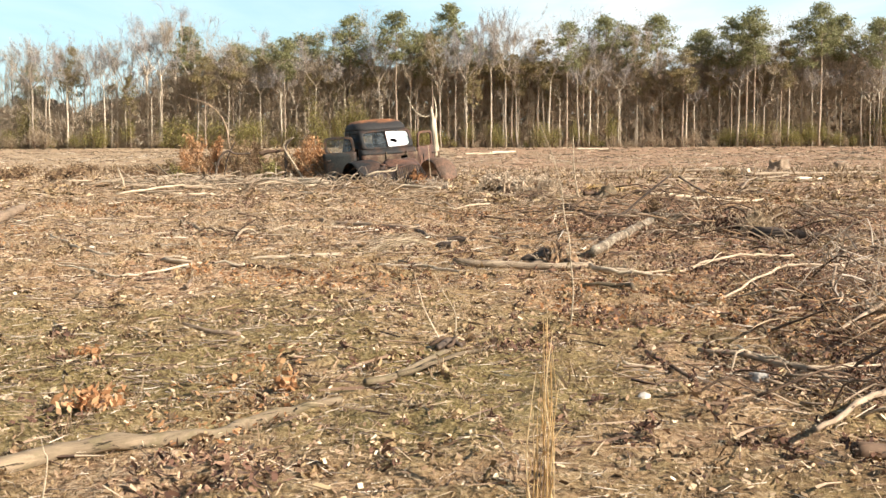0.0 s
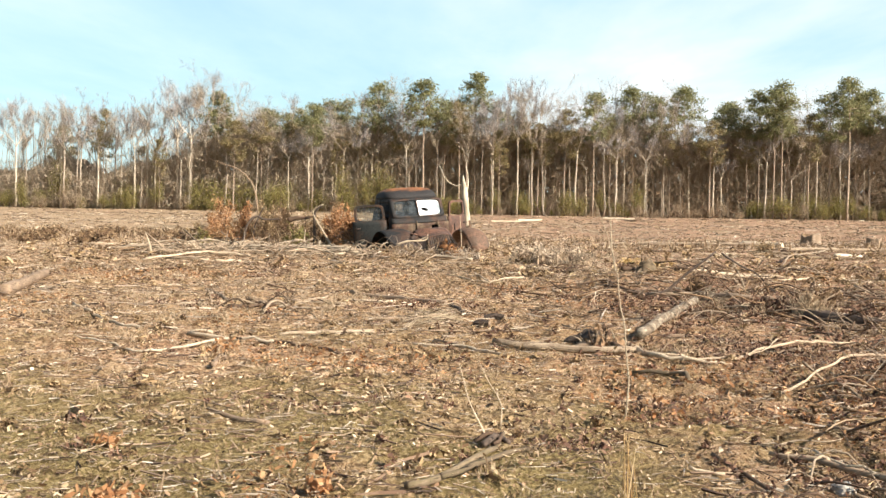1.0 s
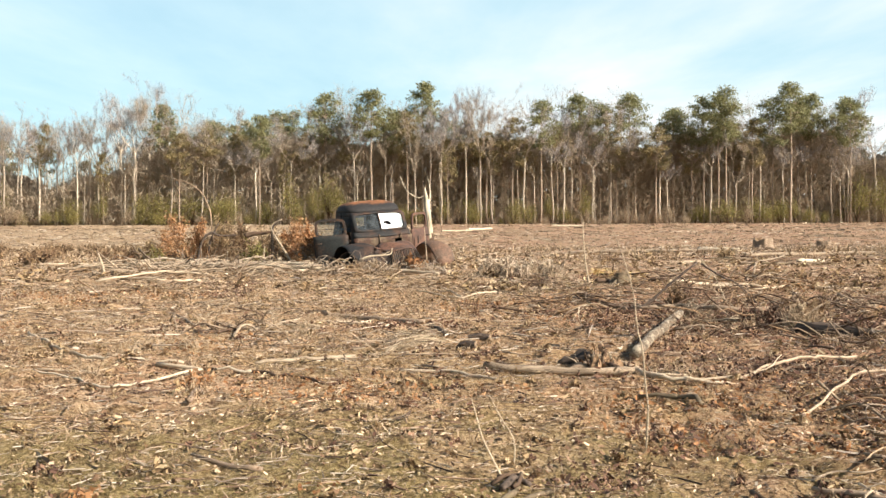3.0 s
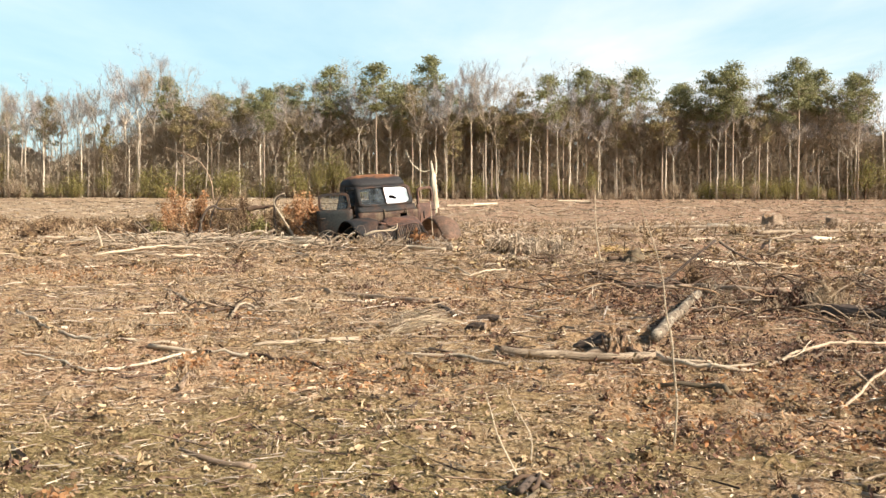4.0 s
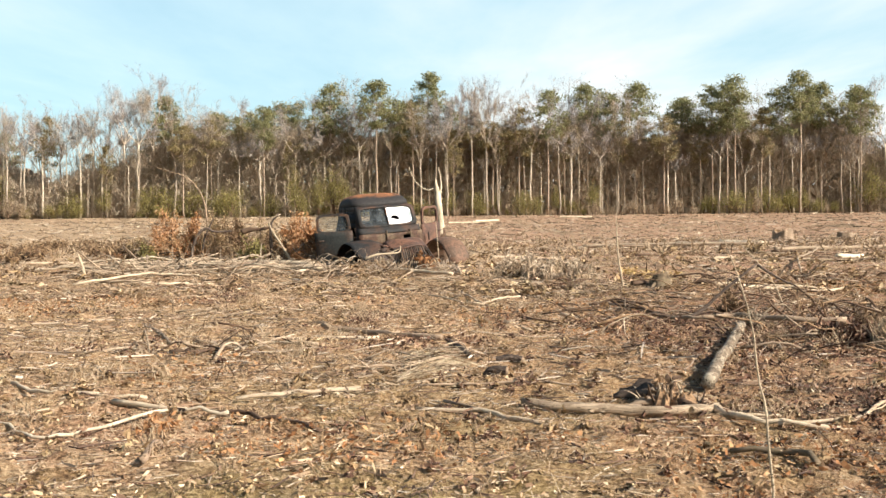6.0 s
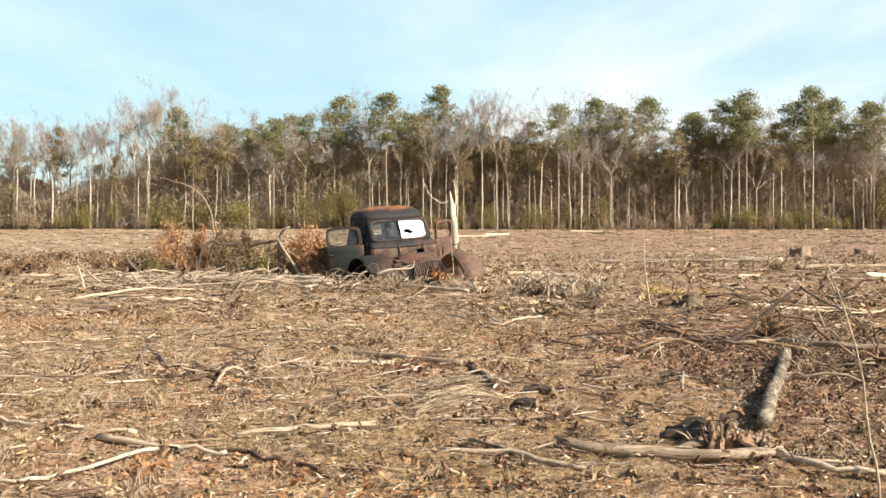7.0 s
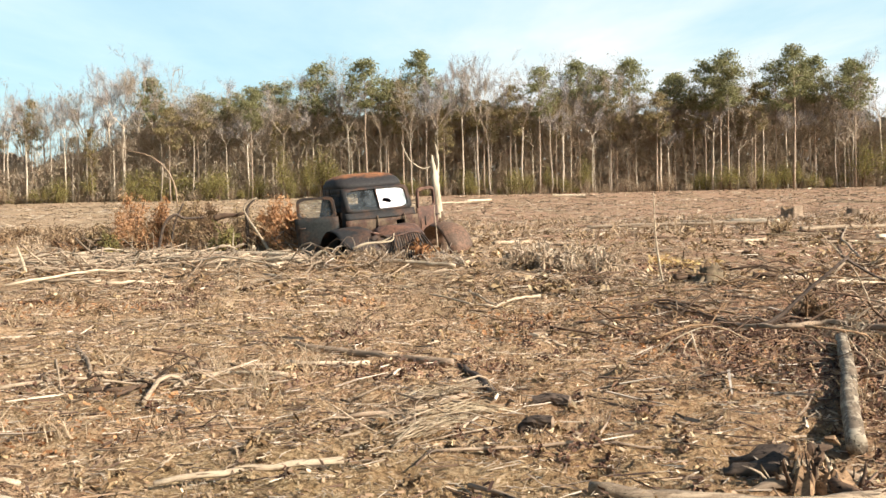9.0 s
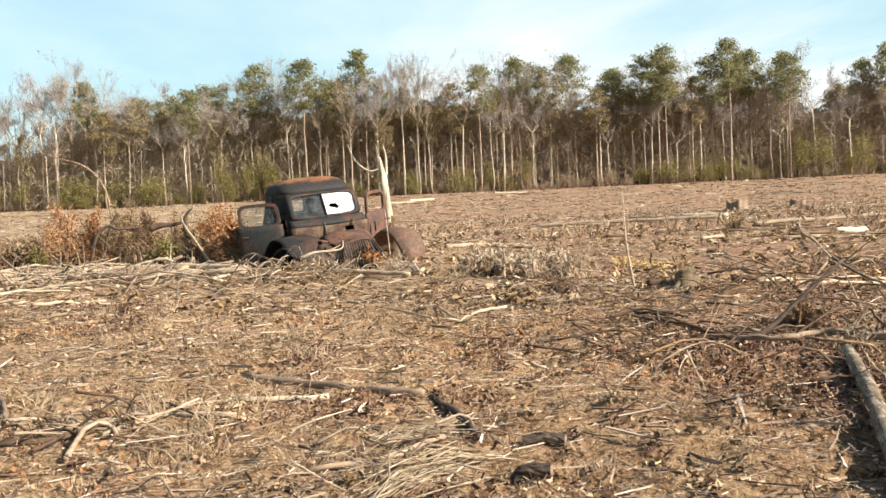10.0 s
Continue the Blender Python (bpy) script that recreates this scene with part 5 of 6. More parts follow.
sapling([up(-5.6, 19.4, -0.03), up(-5.65, 19.4, 0.2), up(-5.72, 19.4, 0.42)], 0.03, WOOD_PALE, "short pale broken stem standing in the brush")


for q in range(18):
    x_, y_, a, long = rows.uniform(-6.0, -2.2), rows.gauss(20.2, 0.8), rows.gauss(0.15, 0.5), rows.uniform(0.4, 1.0)
    d = (math.cos(a) * long, math.sin(a) * long)
    stick("branch", [(x_ - d[0], y_ - d[1]), (x_ + rows.gauss(0, 0.12), y_ + rows.gauss(0, 0.12)), (x_ + d[0], y_ + d[1])], rows.uniform(0.013, 0.026), 0.010, (WOOD_TAN, WOOD_PALE, WOOD_TAN)[q % 3], "bleached branch in a broad tangle beside a truck", "branch", 0.06, sides=7, group="bleached branches beside the truck", ups=(0.0, rows.uniform(0, 0.16), rows.uniform(0, 0.1)))
A1 = "pale curled branch in a tangle of brush"
for pts, r in [([(-1.3, 20.1, 1.15), (-1.09, 20.1, 1.22), (-0.88, 20.1, 1.23), (-0.74, 20.1, 1.26), (-0.72, 20.1, 1.36)], 0.022), ([(-0.98, 20.1, 1.22), (-0.85, 20.1, 1.26), (-0.74, 20.12, 1.31)], 0.016),
               ([(-1.18, 19.8, 0.84), (-1.07, 19.8, 1.0), (-1.03, 19.8, 1.17)], 0.016), ([(-1.9, 19.9, 1.0), (-1.74, 19.9, 1.13), (-1.63, 19.9, 1.11), (-1.54, 19.9, 1.0), (-1.5, 19.9, 0.85)], 0.016),
               ([(-3.6, 20.9, 0.9), (-3.51, 20.9, 1.05), (-3.29, 20.9, 1.21), (-3.08, 20.9, 1.17)], 0.026), ([(-3.13, 21.0, 0.9), (-3.13, 21.0, 1.22), (-3.11, 21.0, 1.41)], 0.018),
               ([(-2.94, 21.3, 0.9), (-2.87, 21.3, 1.2), (-2.82, 21.3, 1.05), (-2.6, 21.3, 1.13), (-2.47, 21.3, 0.9)], 0.016), ([(-3.3, 20.0, 0.8), (-3.17, 20.0, 0.96), (-3.06, 20.0, 1.11)], 0.022),
               ([(-2.89, 20.0, 0.79), (-2.86, 20.0, 0.92), (-2.79, 20.0, 0.97), (-2.69, 20.0, 0.97)], 0.020)]:
    sapling(pts, r, WOOD_PALE, A1)
sapling([(-3.98, 24.2, 1.60), (-3.8, 24.2, 1.65), (-3.6, 24.2, 1.66), (-3.36, 24.2, 1.71)], 0.065, BARK_DARK, "dark log end lying on a brush heap")
for pts, r in [([(-3.37, 24.0, 1.0), (-3.37, 24.0, 1.64), (-3.35, 24.0, 1.8), (-3.21, 24.0, 1.96)], 0.035), ([(-5.2, 25.0, 0.95), (-5.07, 25.0, 1.5), (-4.85, 25.0, 1.69), (-4.69, 25.0, 1.62), (-4.28, 25.0, 1.63)], 0.035),
               ([(-5.0, 25.1, 0.95), (-4.9, 25.1, 1.5), (-4.72, 25.1, 1.9)], 0.025), ([(2.0, 13.45, 0.62), (2.13, 13.5, 0.67), (2.36, 13.5, 0.74), (2.56, 13.5, 0.91), (2.68, 13.5, 1.01), (2.96, 13.5, 1.23)], 0.022), ([(3.2, 14.2, 1.2), (3.33, 14.2, 1.11), (3.51, 14.2, 1.01), (3.64, 14.2, 0.95), (3.9, 14.2, 0.7)], 0.014)]:
    sapling(pts, r, CHARRED, "dark branch sticking up out of brush", 0.55)
sapling([(3.6, 14.5, 0.69), (3.49, 14.5, 0.96), (3.36, 14.5, 1.15), (3.05, 14.5, 1.48)], 0.010, WOOD_PALE, "thin pale twig leaning out of brush")
stick("log", [(-5.5, 21.1), (-4.46, 21.5), (-3.9, 21.7), (-2.93, 21.1), (-2.17, 20.5)], 0.032, 0.045, WOOD_PALE, "long bleached log in front of a brush heap", "log", 0.07)
stick("log", [(-2.6, 20.2), (-2.23, 20.45), (-1.9, 21.2)], 0.036, 0.022, WOOD_TAN, "tan curved log beside a truck", "log", 0.05)
for pts in [[(-2.39, 19.7), (-2.1, 20.2), (-1.95, 20.3), (-1.58, 19.1)], [(0.21, 21.1), (0.23, 19.3)], [(-5.5, 22.6), (-4.67, 21.75)], [(-4.5, 19.5), (-3.87, 19.5)], [(-4.1, 17.87), (-3.72, 18.05)], [(-4.56, 18.2), (-4.33, 18.37)], [(4.04, 16.64), (4.75, 16.3)], [(3.1, 15.5), (3.9, 15.95), (4.3, 16.0), (5.0, 16.3)]]:
    stick("stick", pts, 0.024, 0.014, WOOD_PALE, PALE, "branch", 0.02)
for pts in [[(1.74, 14.88), (1.86, 14.5), (1.92, 14.2), (2.03, 13.4)], [(1.72, 14.5), (1.90, 14.0), (2.10, 13.5)], [(1.5, 14.7), (1.78, 14.75), (2.05, 14.35)]]:
    stick("stick", pts, 0.013, 0.010, BARK_DARK, DARK, "branch", 0.03, ups=(0, 0.03, 0.01))
for pts in [[(2.23, 16.05), (2.62, 16.3)], [(-7.0, 31.5), (-5.6, 28.3)], [(2.9, 15.6), (3.1, 15.5)]]:
    stick("stick", pts, 0.03, 0.018, BARK_DARK, DARK, "branch", 0.03)


# ---- brush, weeds and litter ----
def branch_mesh(seed, long, r, twigs):
    rnd = np.random.default_rng(seed)
    acc = Acc()
    p = smooth_path(np.array([(-0.5, 0, 0), (-0.15, rnd.normal(0, 0.08), rnd.normal(0, 0.07)), (0.2, rnd.normal(0, 0.1), rnd.normal(0, 0.09)), (0.5, rnd.normal(0, 0.1), rnd.normal(0, 0.06))]) * long, 9)
    tube(acc, p, np.linspace(r, r * 0.35, 9), 5, 0.1)
    for q in range(twigs):
        k = rnd.integers(2, 8)
        d = unit(np.array([rnd.uniform(0.2, 1), rnd.normal(0, 0.8), rnd.normal(0.1, 0.5)])) * long * rnd.uniform(0.15, 0.4)
        tube(acc, smooth_path([p[k], p[k] + d * 0.5 + rnd.normal(0, 0.03, 3) * long, p[k] + d], 5), np.linspace(r * 0.45, r * 0.15, 5), 4, 0.08, cap=False)
    return acc.mesh("branch")


def branch_set(seed, material, long, r):
    made = []
    for q in range(8):
        me = branch_mesh(seed + q, long, r, q % 4)
        me.materials.append(material)
        made.append(me)
    return made


BRANCHES = {"pale": branch_set(100, WOOD_TAN, 1.0, 0.014), "grey": branch_set(120, BARK_GREY, 1.0, 0.014), "dark": branch_set(140, BARK_DARK, 1.0, 0.013), "rot": branch_set(160, WOOD_ROT, 1.0, 0.012)}


def brush(x_, y_, wide, deep, tall, n, seed, kinds, label, long=0.9, thick=1.0):
    """A heap of cut branches, each one a part."""
    rnd = random.Random(seed)
    heap = thing("brush_pile", Matrix.Translation((x_, y_, float(height(x_, y_)))), label, "brush")
    z0 = float(height(x_, y_))
    for q in range(n):
        u, w = rnd.gauss(0, 0.42), rnd.gauss(0, 0.42)
        px_, py_ = u * wide, w * deep
        g = float(height(x_ + px_, y_ + py_)) - z0
        h0 = abs(rnd.gauss(0, 0.4)) * tall * max(0.1, 1 - u * u - w * w)
        kind = kinds[q % len(kinds)]
        k = long * rnd.uniform(0.35, 1.25)
        steep = rnd.gauss(0, 14) if h0 > 0.1 * tall else rnd.gauss(0, 5)
        ob = new("branch", BRANCHES[kind][rnd.randrange(8)])
        ob.parent = heap
        ob.matrix_basis = pose(px_, py_, g + h0 + 0.012 * thick, rnd.uniform(-25, 25), steep, rnd.gauss(0, 50) + rnd.choice((0, 180))) @ Matrix.Diagonal((k, k, k, 1)) @ Matrix.Diagonal((1, thick / max(k, 0.5), thick / max(k, 0.5), 1))
    return heap


brush(2.85, 7.2, 0.7, 1.5, 0.16, 60, 51, ("grey", "dark", "pale", "rot", "pale"), "tangled pile of grey cut branches on the ground", 0.7, 0.8)
brush(3.1, 12.8, 1.4, 0.9, 0.14, 34, 52, ("dark", "grey", "rot", "dark"), "dark brown heap of cut brush and branches", 0.9, 1.0)
brush(2.1, 13.9, 1.5, 0.7, 0.08, 30, 53, ("dark", "grey", "rot"), "low scatter of dark brush and twigs", 0.9, 0.9)
brush(-1.5, 19.7, 1.3, 0.6, 0.08, 70, 54, ("grey", "pale", "grey", "rot"), "tangle of weathered branches in front of a truck", 0.8, 0.9)
brush(-4.2, 20.7, 2.4, 0.8, 0.16, 90, 55, ("pale", "grey", "grey"), "tangle of bleached branches beside a truck", 1.2, 1.2)
brush(-2.2, 12.0, 0.9, 0.45, 0.08, 34, 56, ("pale", "dark", "grey"), "scatter of pale and dark sticks", 0.6, 0.7)
brush(-0.3, 11.3, 0.6, 0.4, 0.06, 26, 57, ("grey", "pale", "rot"), "loose bundle of grey twigs and straw", 0.6, 0.5)
brush(1.6, 13.6, 0.9, 0.6, 0.08, 20, 62, ("dark", "dark", "rot"), "low scatter of dark brush and twigs", 0.8, 0.6)
brush(-0.45, 10.75, 0.5, 0.3, 0.05, 40, 63, ("pale", "pale", "grey"), "loose bundle of pale straw-like twigs", 0.55, 0.35)
brush(1.2, 14.1, 0.9, 0.6, 0.08, 18, 58, ("dark", "grey", "rot"), "low scatter of dark twigs", 0.7, 0.6)
brush(1.9, 5.6, 0.7, 1.0, 0.08, 40, 59, ("dark", "grey", "pale"), "scatter of broken grey twigs on mulch", 0.6, 0.6)


for x_, y_, wide, deep, tall, n, kinds, label, long, thick in [
        (2.6, 11.6, 1.0, 0.8, 0.08, 40, ("dark", "rot", "grey", "pale"), "scatter of dark broken branches on mulch", 0.7, 0.7),
        (3.7, 10.6, 1.0, 0.9, 0.10, 44, ("dark", "rot", "grey"), "scatter of dark broken branches on mulch", 0.8, 0.8),
        (3.5, 15.2, 1.3, 0.8, 0.12, 50, ("dark", "grey", "rot", "pale"), "tangle of brown cut branches on the ground", 0.9, 0.8),
        (4.4, 13.6, 1.2, 0.9, 0.14, 50, ("dark", "rot", "dark", "pale"), "tangle of brown cut branches on the ground", 0.9, 0.9),
        (1.8, 16.6, 1.1, 0.6, 0.07, 36, ("dark", "grey", "pale"), "thin scatter of broken branches", 0.7, 0.6),
        (4.9, 17.6, 1.6, 0.9, 0.10, 46, ("pale", "rot", "dark"), "thin scatter of broken branches", 0.9, 0.8),
        (-5.0, 19.7, 1.5, 0.9, 0.13, 54, ("pale", "pale", "grey", "rot"), "broad tangle of bleached cut branches", 1.1, 1.0),
        (-3.2, 18.5, 1.5, 0.7, 0.08, 46, ("pale", "grey", "rot"), "loose tangle of bleached branches", 0.9, 0.8),
        (-7.4, 21.0, 1.6, 1.2, 0.05, 34, ("pale", "rot", "grey"), "thin scatter of pale sticks", 0.8, 0.7),
        (-4.4, 16.4, 1.4, 0.8, 0.05, 36, ("pale", "grey", "rot"), "thin scatter of pale sticks", 0.7, 0.6),
        (-3.0, 14.8, 1.2, 0.6, 0.04, 26, ("pale", "grey"), "thin scatter of pale sticks", 0.6, 0.5),
        (0.4, 17.2, 1.2, 0.6, 0.06, 36, ("pale", "grey", "rot"), "thin scatter of pale sticks", 0.7, 0.6),
        (-1.0, 18.0, 1.3, 0.5, 0.06, 36, ("pale", "grey", "pale"), "loose tangle of bleached branches", 0.7, 0.7),
        (-0.2, 14.3, 1.2, 0.6, 0.03, 24, ("pale", "rot", "grey"), "thin scatter of pale sticks", 0.5, 0.45),
        (-1.4, 10.6, 0.9, 0.5, 0.03, 22, ("pale", "grey", "rot"), "thin scatter of pale sticks", 0.5, 0.4),
        (0.9, 11.6, 0.9, 0.6, 0.03, 26, ("rot", "dark", "pale"), "thin scatter of broken branches", 0.5, 0.45)]:
    brush(x_, y_, wide, deep, tall, n, int(900 + 31 * x_ + 17 * y_), kinds, label, long, thick)


def strewn(n, near, far, rnd=rng, clump=0.0, size=0.5):
    """Places over the field from near to far: even close by, thinning out far away."""
    u = rnd.uniform(0, 1, n)
    y = np.sqrt(near ** 2 + (far ** 2 - near ** 2) * u) if far < 21 else near * (far / near) ** u
    x = rnd.uniform(-1, 1, n) * (0.47 * y + 0.6) + 0.035 * y
    if clump:
        keep = rnd.normal(0, 1, n) * (1 - clump) + lump(x, y, size) * clump > -0.15
        x, y = x[keep], y[keep]
    return x, y


def straw(n, near, far, long, wide, lift, name="straw", label="dry straw and dead grass lying over the field", material=None, clump=0.3):
    x, y = strewn(n, near, far, clump=clump)
    n = len(x)
    d = heading(n, 0.16)
    c = on_ground(x, y) + np.stack([0 * x, 0 * x, rng.uniform(0.002, lift, n)], 1)
    side = unit(np.cross(d, rng.normal(0, 0.4, (n, 3)) + [0, 0, 1]))
    grow_ = np.clip(y / 110, 0.25, 1.3) if far > 100 else 1.0
    acc = quads(Acc(), c, d * (rng.uniform(0.4, 1.2, n) * long * grow_)[:, None], side * (rng.uniform(0.5, 1.4, n) * wide * grow_)[:, None])
    return tagged(part(name, acc, material or STRAW, smooth=False), label, "litter", kind="stuff")


def chips(n, near, far, size, name, label, material, zone=None, lift=0.02, flat=0.45):
    x, y = strewn(n, near, far, clump=0.35, size=0.8)
    if zone is not None:
        keep = zone(x, y)
        x, y = x[keep], y[keep]
    n = len(x)
    d = heading(n, flat)
    side = unit(np.cross(d, rng.normal(0, flat, (n, 3)) + [0, 0, 1]))
    c = on_ground(x, y) + np.stack([0 * x, 0 * x, rng.uniform(0.004, lift, n)], 1)
    k = np.exp(np.clip(rng.normal(0, 0.4, n), -1, 0.6)) * size * (np.clip(y / 110, 0.25, 1.3) if far > 100 else 1.0)
    across = side * (k * rng.uniform(0.22, 0.6, n))[:, None]
    acc = cards(Acc(), c, d * k[:, None], across, rng.uniform(-0.2, 0.45, (n, 1))) if flat > 0.5 else quads(Acc(), c, d * k[:, None], across)
    return tagged(part(name, acc, material, smooth=False), label, "litter", kind="stuff")


def twigs(n, near, far, long, r, name, label, material, lift=0.03):
    x, y = strewn(n, near, far, clump=0.45, size=1.1)
    n = len(x)
    grow_ = np.clip(y / 110, 0.25, 1.3) if far > 100 else 1.0
    d = heading(n, 0.10) * (np.exp(np.clip(rng.normal(0, 0.5, n), -1, 0.75)) * long * grow_)[:, None]
    c = on_ground(x, y) + np.stack([0 * x, 0 * x, rng.uniform(0.004, lift, n)], 1)
    bend = c + rng.normal(0, 0.16, (n, 3)) * long * [1, 1, 0.25]
    rr = r * np.exp(rng.normal(0, 0.35, n)) * grow_
    acc = prisms(Acc(), c - d, bend, rr, rr * 0.8)
    prisms(acc, bend, c + d, rr * 0.8, rr * 0.4)
    return tagged(part(name, acc, material, smooth=False), label, "litter", kind="stuff")


def stubble(n, near, far, tall, wide):
    """Short upright moss and grass ends that soften the soil."""
    x, y = strewn(n, near, far, clump=0.5, size=0.6)
    n = len(x)
    d = unit(rng.normal(0, 0.55, (n, 3)) + [0, 0, 0.8])
    c = on_ground(x, y) + d * tall * 0.4
    acc = quads(Acc(), c, d * (rng.uniform(0.5, 1.3, n) * tall)[:, None], unit(np.cross(d, rng.normal(size=(n, 3)))) * (rng.uniform(0.5, 1.4, n) * wide)[:, None])
    return tagged(part("stubble", acc, STUBBLE, smooth=False), "short dry moss and grass stubble", "litter", kind="stuff")


def tussocks(n, near, far, wide, tall, pieces, seed, material, name, label, thin=0.6):
    """Small clotted domes of litter, each one a handful of bits that shades the ground beside it."""
    rnd = np.random.default_rng(seed)
    x, y = strewn(n, near, far, rnd, 0.45, 0.9)
    keep = rnd.uniform(0, 1, len(x)) < np.clip(0.45 + 0.35 * x, thin, 1)
    x, y = x[keep], y[keep]
    n = len(x)
    k = np.repeat(np.exp(rnd.normal(0, 0.35, n)), pieces)
    off = rnd.normal(0, 0.5, (n * pieces, 2)) * (k * wide)[:, None] * [1.25, 0.9]
    dome = np.exp(-2.0 * (off ** 2).sum(1) / (k * wide) ** 2)
    c = on_ground(np.repeat(x, pieces) + off[:, 0], np.repeat(y, pieces) + off[:, 1], tall * k * dome * rnd.uniform(0.15, 1.0, n * pieces))
    d = unit(rnd.normal(0, 1, (n * pieces, 3)) * [1, 1, 0.6])
    side = unit(np.cross(d, rnd.normal(size=(n * pieces, 3))))
    acc = quads(Acc(), c, d * (rnd.uniform(0.25, 0.7, n * pieces) * wide * k ** 0.5)[:, None], side * (rnd.uniform(0.08, 0.26, n * pieces) * wide)[:, None])
    return tagged(part(name, acc, material, smooth=False), label, "litter", kind="stuff")


def mulch_zone(x, y):
    near = 1.6 * np.exp(-((x - 2.9) / 1.6) ** 2 - ((y - 12.9) / 1.5) ** 2) + 0.5 * np.exp(-((x - 2.4) / 1.0) ** 2 - ((y - 6.5) / 2.0) ** 2) + 0.45 * np.exp(-((x - 0.3) / 0.7) ** 2 - ((y - 4.6) / 0.9) ** 2)
    near = near + 0.3 * np.exp(-((x - 0.6) / 0.8) ** 2 - ((y - 7.3) / 1.2) ** 2) + 0.7 * np.exp(-((x - 2.3) / 0.6) ** 2 - ((y - 9.9) / 0.7) ** 2)
    right = 0.58 * np.clip((x - 0.9) / 1.6, 0, 1) * np.clip((y - 6.0) / 3.0, 0.35, 1)
    return near + right + 0.6 * lump(x, y, 0.7) > 0.72


def leafy_zone(x, y):
    return lump(x + 9, y, 1.2) + 1.5 * np.exp(-((x - 2.0) / 1.1) ** 2 - ((y - 7.6) / 1.0) ** 2) + 0.9 * np.exp(-((x - 1.1) / 0.35) ** 2 - ((y - 7.5) / 0.5) ** 2) + 0.42 * (x > 0.9) > 0.80


tussocks(3000, 3.4, 18, 0.042, 0.055, 26, 81, TUSSOCK, "clotted_litter", "clotted tufts of brown duff and grass over the field")
tussocks(1700, 3.4, 13.5, 0.038, 0.065, 22, 82, MULCH, "clotted_litter", "dark clots of torn bark and soil over the field", 0.12)
tussocks(2400, 16, 50, 0.09, 0.10, 18, 83, TUSSOCK, "clotted_litter", "clotted tufts of brown duff and grass over the field")
stubble(85000, 3.4, 18, 0.014, 0.0045)
straw(125000, 3.4, 18, 0.022, 0.0021, 0.03)
straw(16000, 3.4, 18, 0.06, 0.0022, 0.04)
straw(40000, 16, 45, 0.07, 0.006, 0.06)
straw(22000, 35, 190, 0.15, 0.022, 0.10, material=STUBBLE)
chips(125000, 3.4, 18, 0.011, "wood_chip_litter", "scattered bark and wood chips", CHIPS)
chips(30000, 16, 60, 0.028, "wood_chip_litter", "scattered bark and wood chips", CHIPS)
chips(18000, 40, 190, 0.11, "wood_chip_litter", "scattered bark and wood chips", FAR_SLASH)
chips(270000, 3.4, 19, 0.0118, "bark_mulch", "dark brown bark mulch and twigs", MULCH, mulch_zone, 0.05, 0.7)
chips(75000, 3.4, 18, 0.0135, "leaf_litter", "rust-brown dead oak leaves on the ground", LEAVES, leafy_zone, 0.04, 0.6)
chips(260000, 12, 20.9, 0.020, "sawdust", "spill of yellow sawdust and chips beside a stump", SAWDUST, lambda x, y: np.exp(-((x - 3.0) / 0.42) ** 2 - ((y - 18.9) / 0.9) ** 2) + 0.15 * lump(x, y, 0.3) > 0.42, 0.07)
chips(3500, 3.4, 18, 0.012, "bark_litter", "loose curls of bark and dead leaves", BARK_BITS, None, 0.05, 0.75)
twigs(5000, 3.4, 18, 0.09, 0.0042, "twig_litter", "broken twigs strewn over the field", BARK_BITS)
twigs(20000, 3.4, 18, 0.042, 0.0024, "twig_litter", "broken twigs strewn over the field", LITTER_TWIG)
twigs(14000, 13, 45, 0.10, 0.005, "twig_litter", "broken twigs strewn over the field", FAR_SLASH)
twigs(2200, 10.5, 42, 0.14, 0.006, "stick_litter", "broken sticks strewn over the field", LITTER_TWIG, 0.04)
twigs(5500, 30, 125, 0.5, 0.018, "slash_litter", "pale broken sticks strewn over the far field", LITTER_TWIG, 0.10)
twigs(7500, 26, 190, 0.5, 0.03, "slash_litter", "logging slash strewn over the far field", FAR_SLASH, 0.15)


def grass_tuft(x_, y_, n, tall, wide, seed, material, label, name="grass_tuft", lean=0.25, r=0.003):
    rnd = np.random.default_rng(seed)
    base = np.stack([rnd.normal(0, wide, n), rnd.normal(0, wide, n), np.full(n, -0.02)], 1)
    h = tall * rnd.uniform(0.45, 1.05, n)
    tip = base + np.stack([rnd.normal(0, lean, n) * h, rnd.normal(0, lean, n) * h, h], 1)
    mid = (base + tip) / 2 + np.stack([-(tip - base)[:, 0] * 0.2, -(tip - base)[:, 1] * 0.2, 0.08 * h], 1)
    acc = prisms(Acc(), base, mid, r, r * 0.8)
    prisms(acc, mid, tip, r * 0.8, r * 0.3)
    ob = part(name, acc, material, smooth=False)
    ob.matrix_basis = Matrix.Translation(up(x_, y_))
    return tagged(ob, label, "grass", kind="stuff")


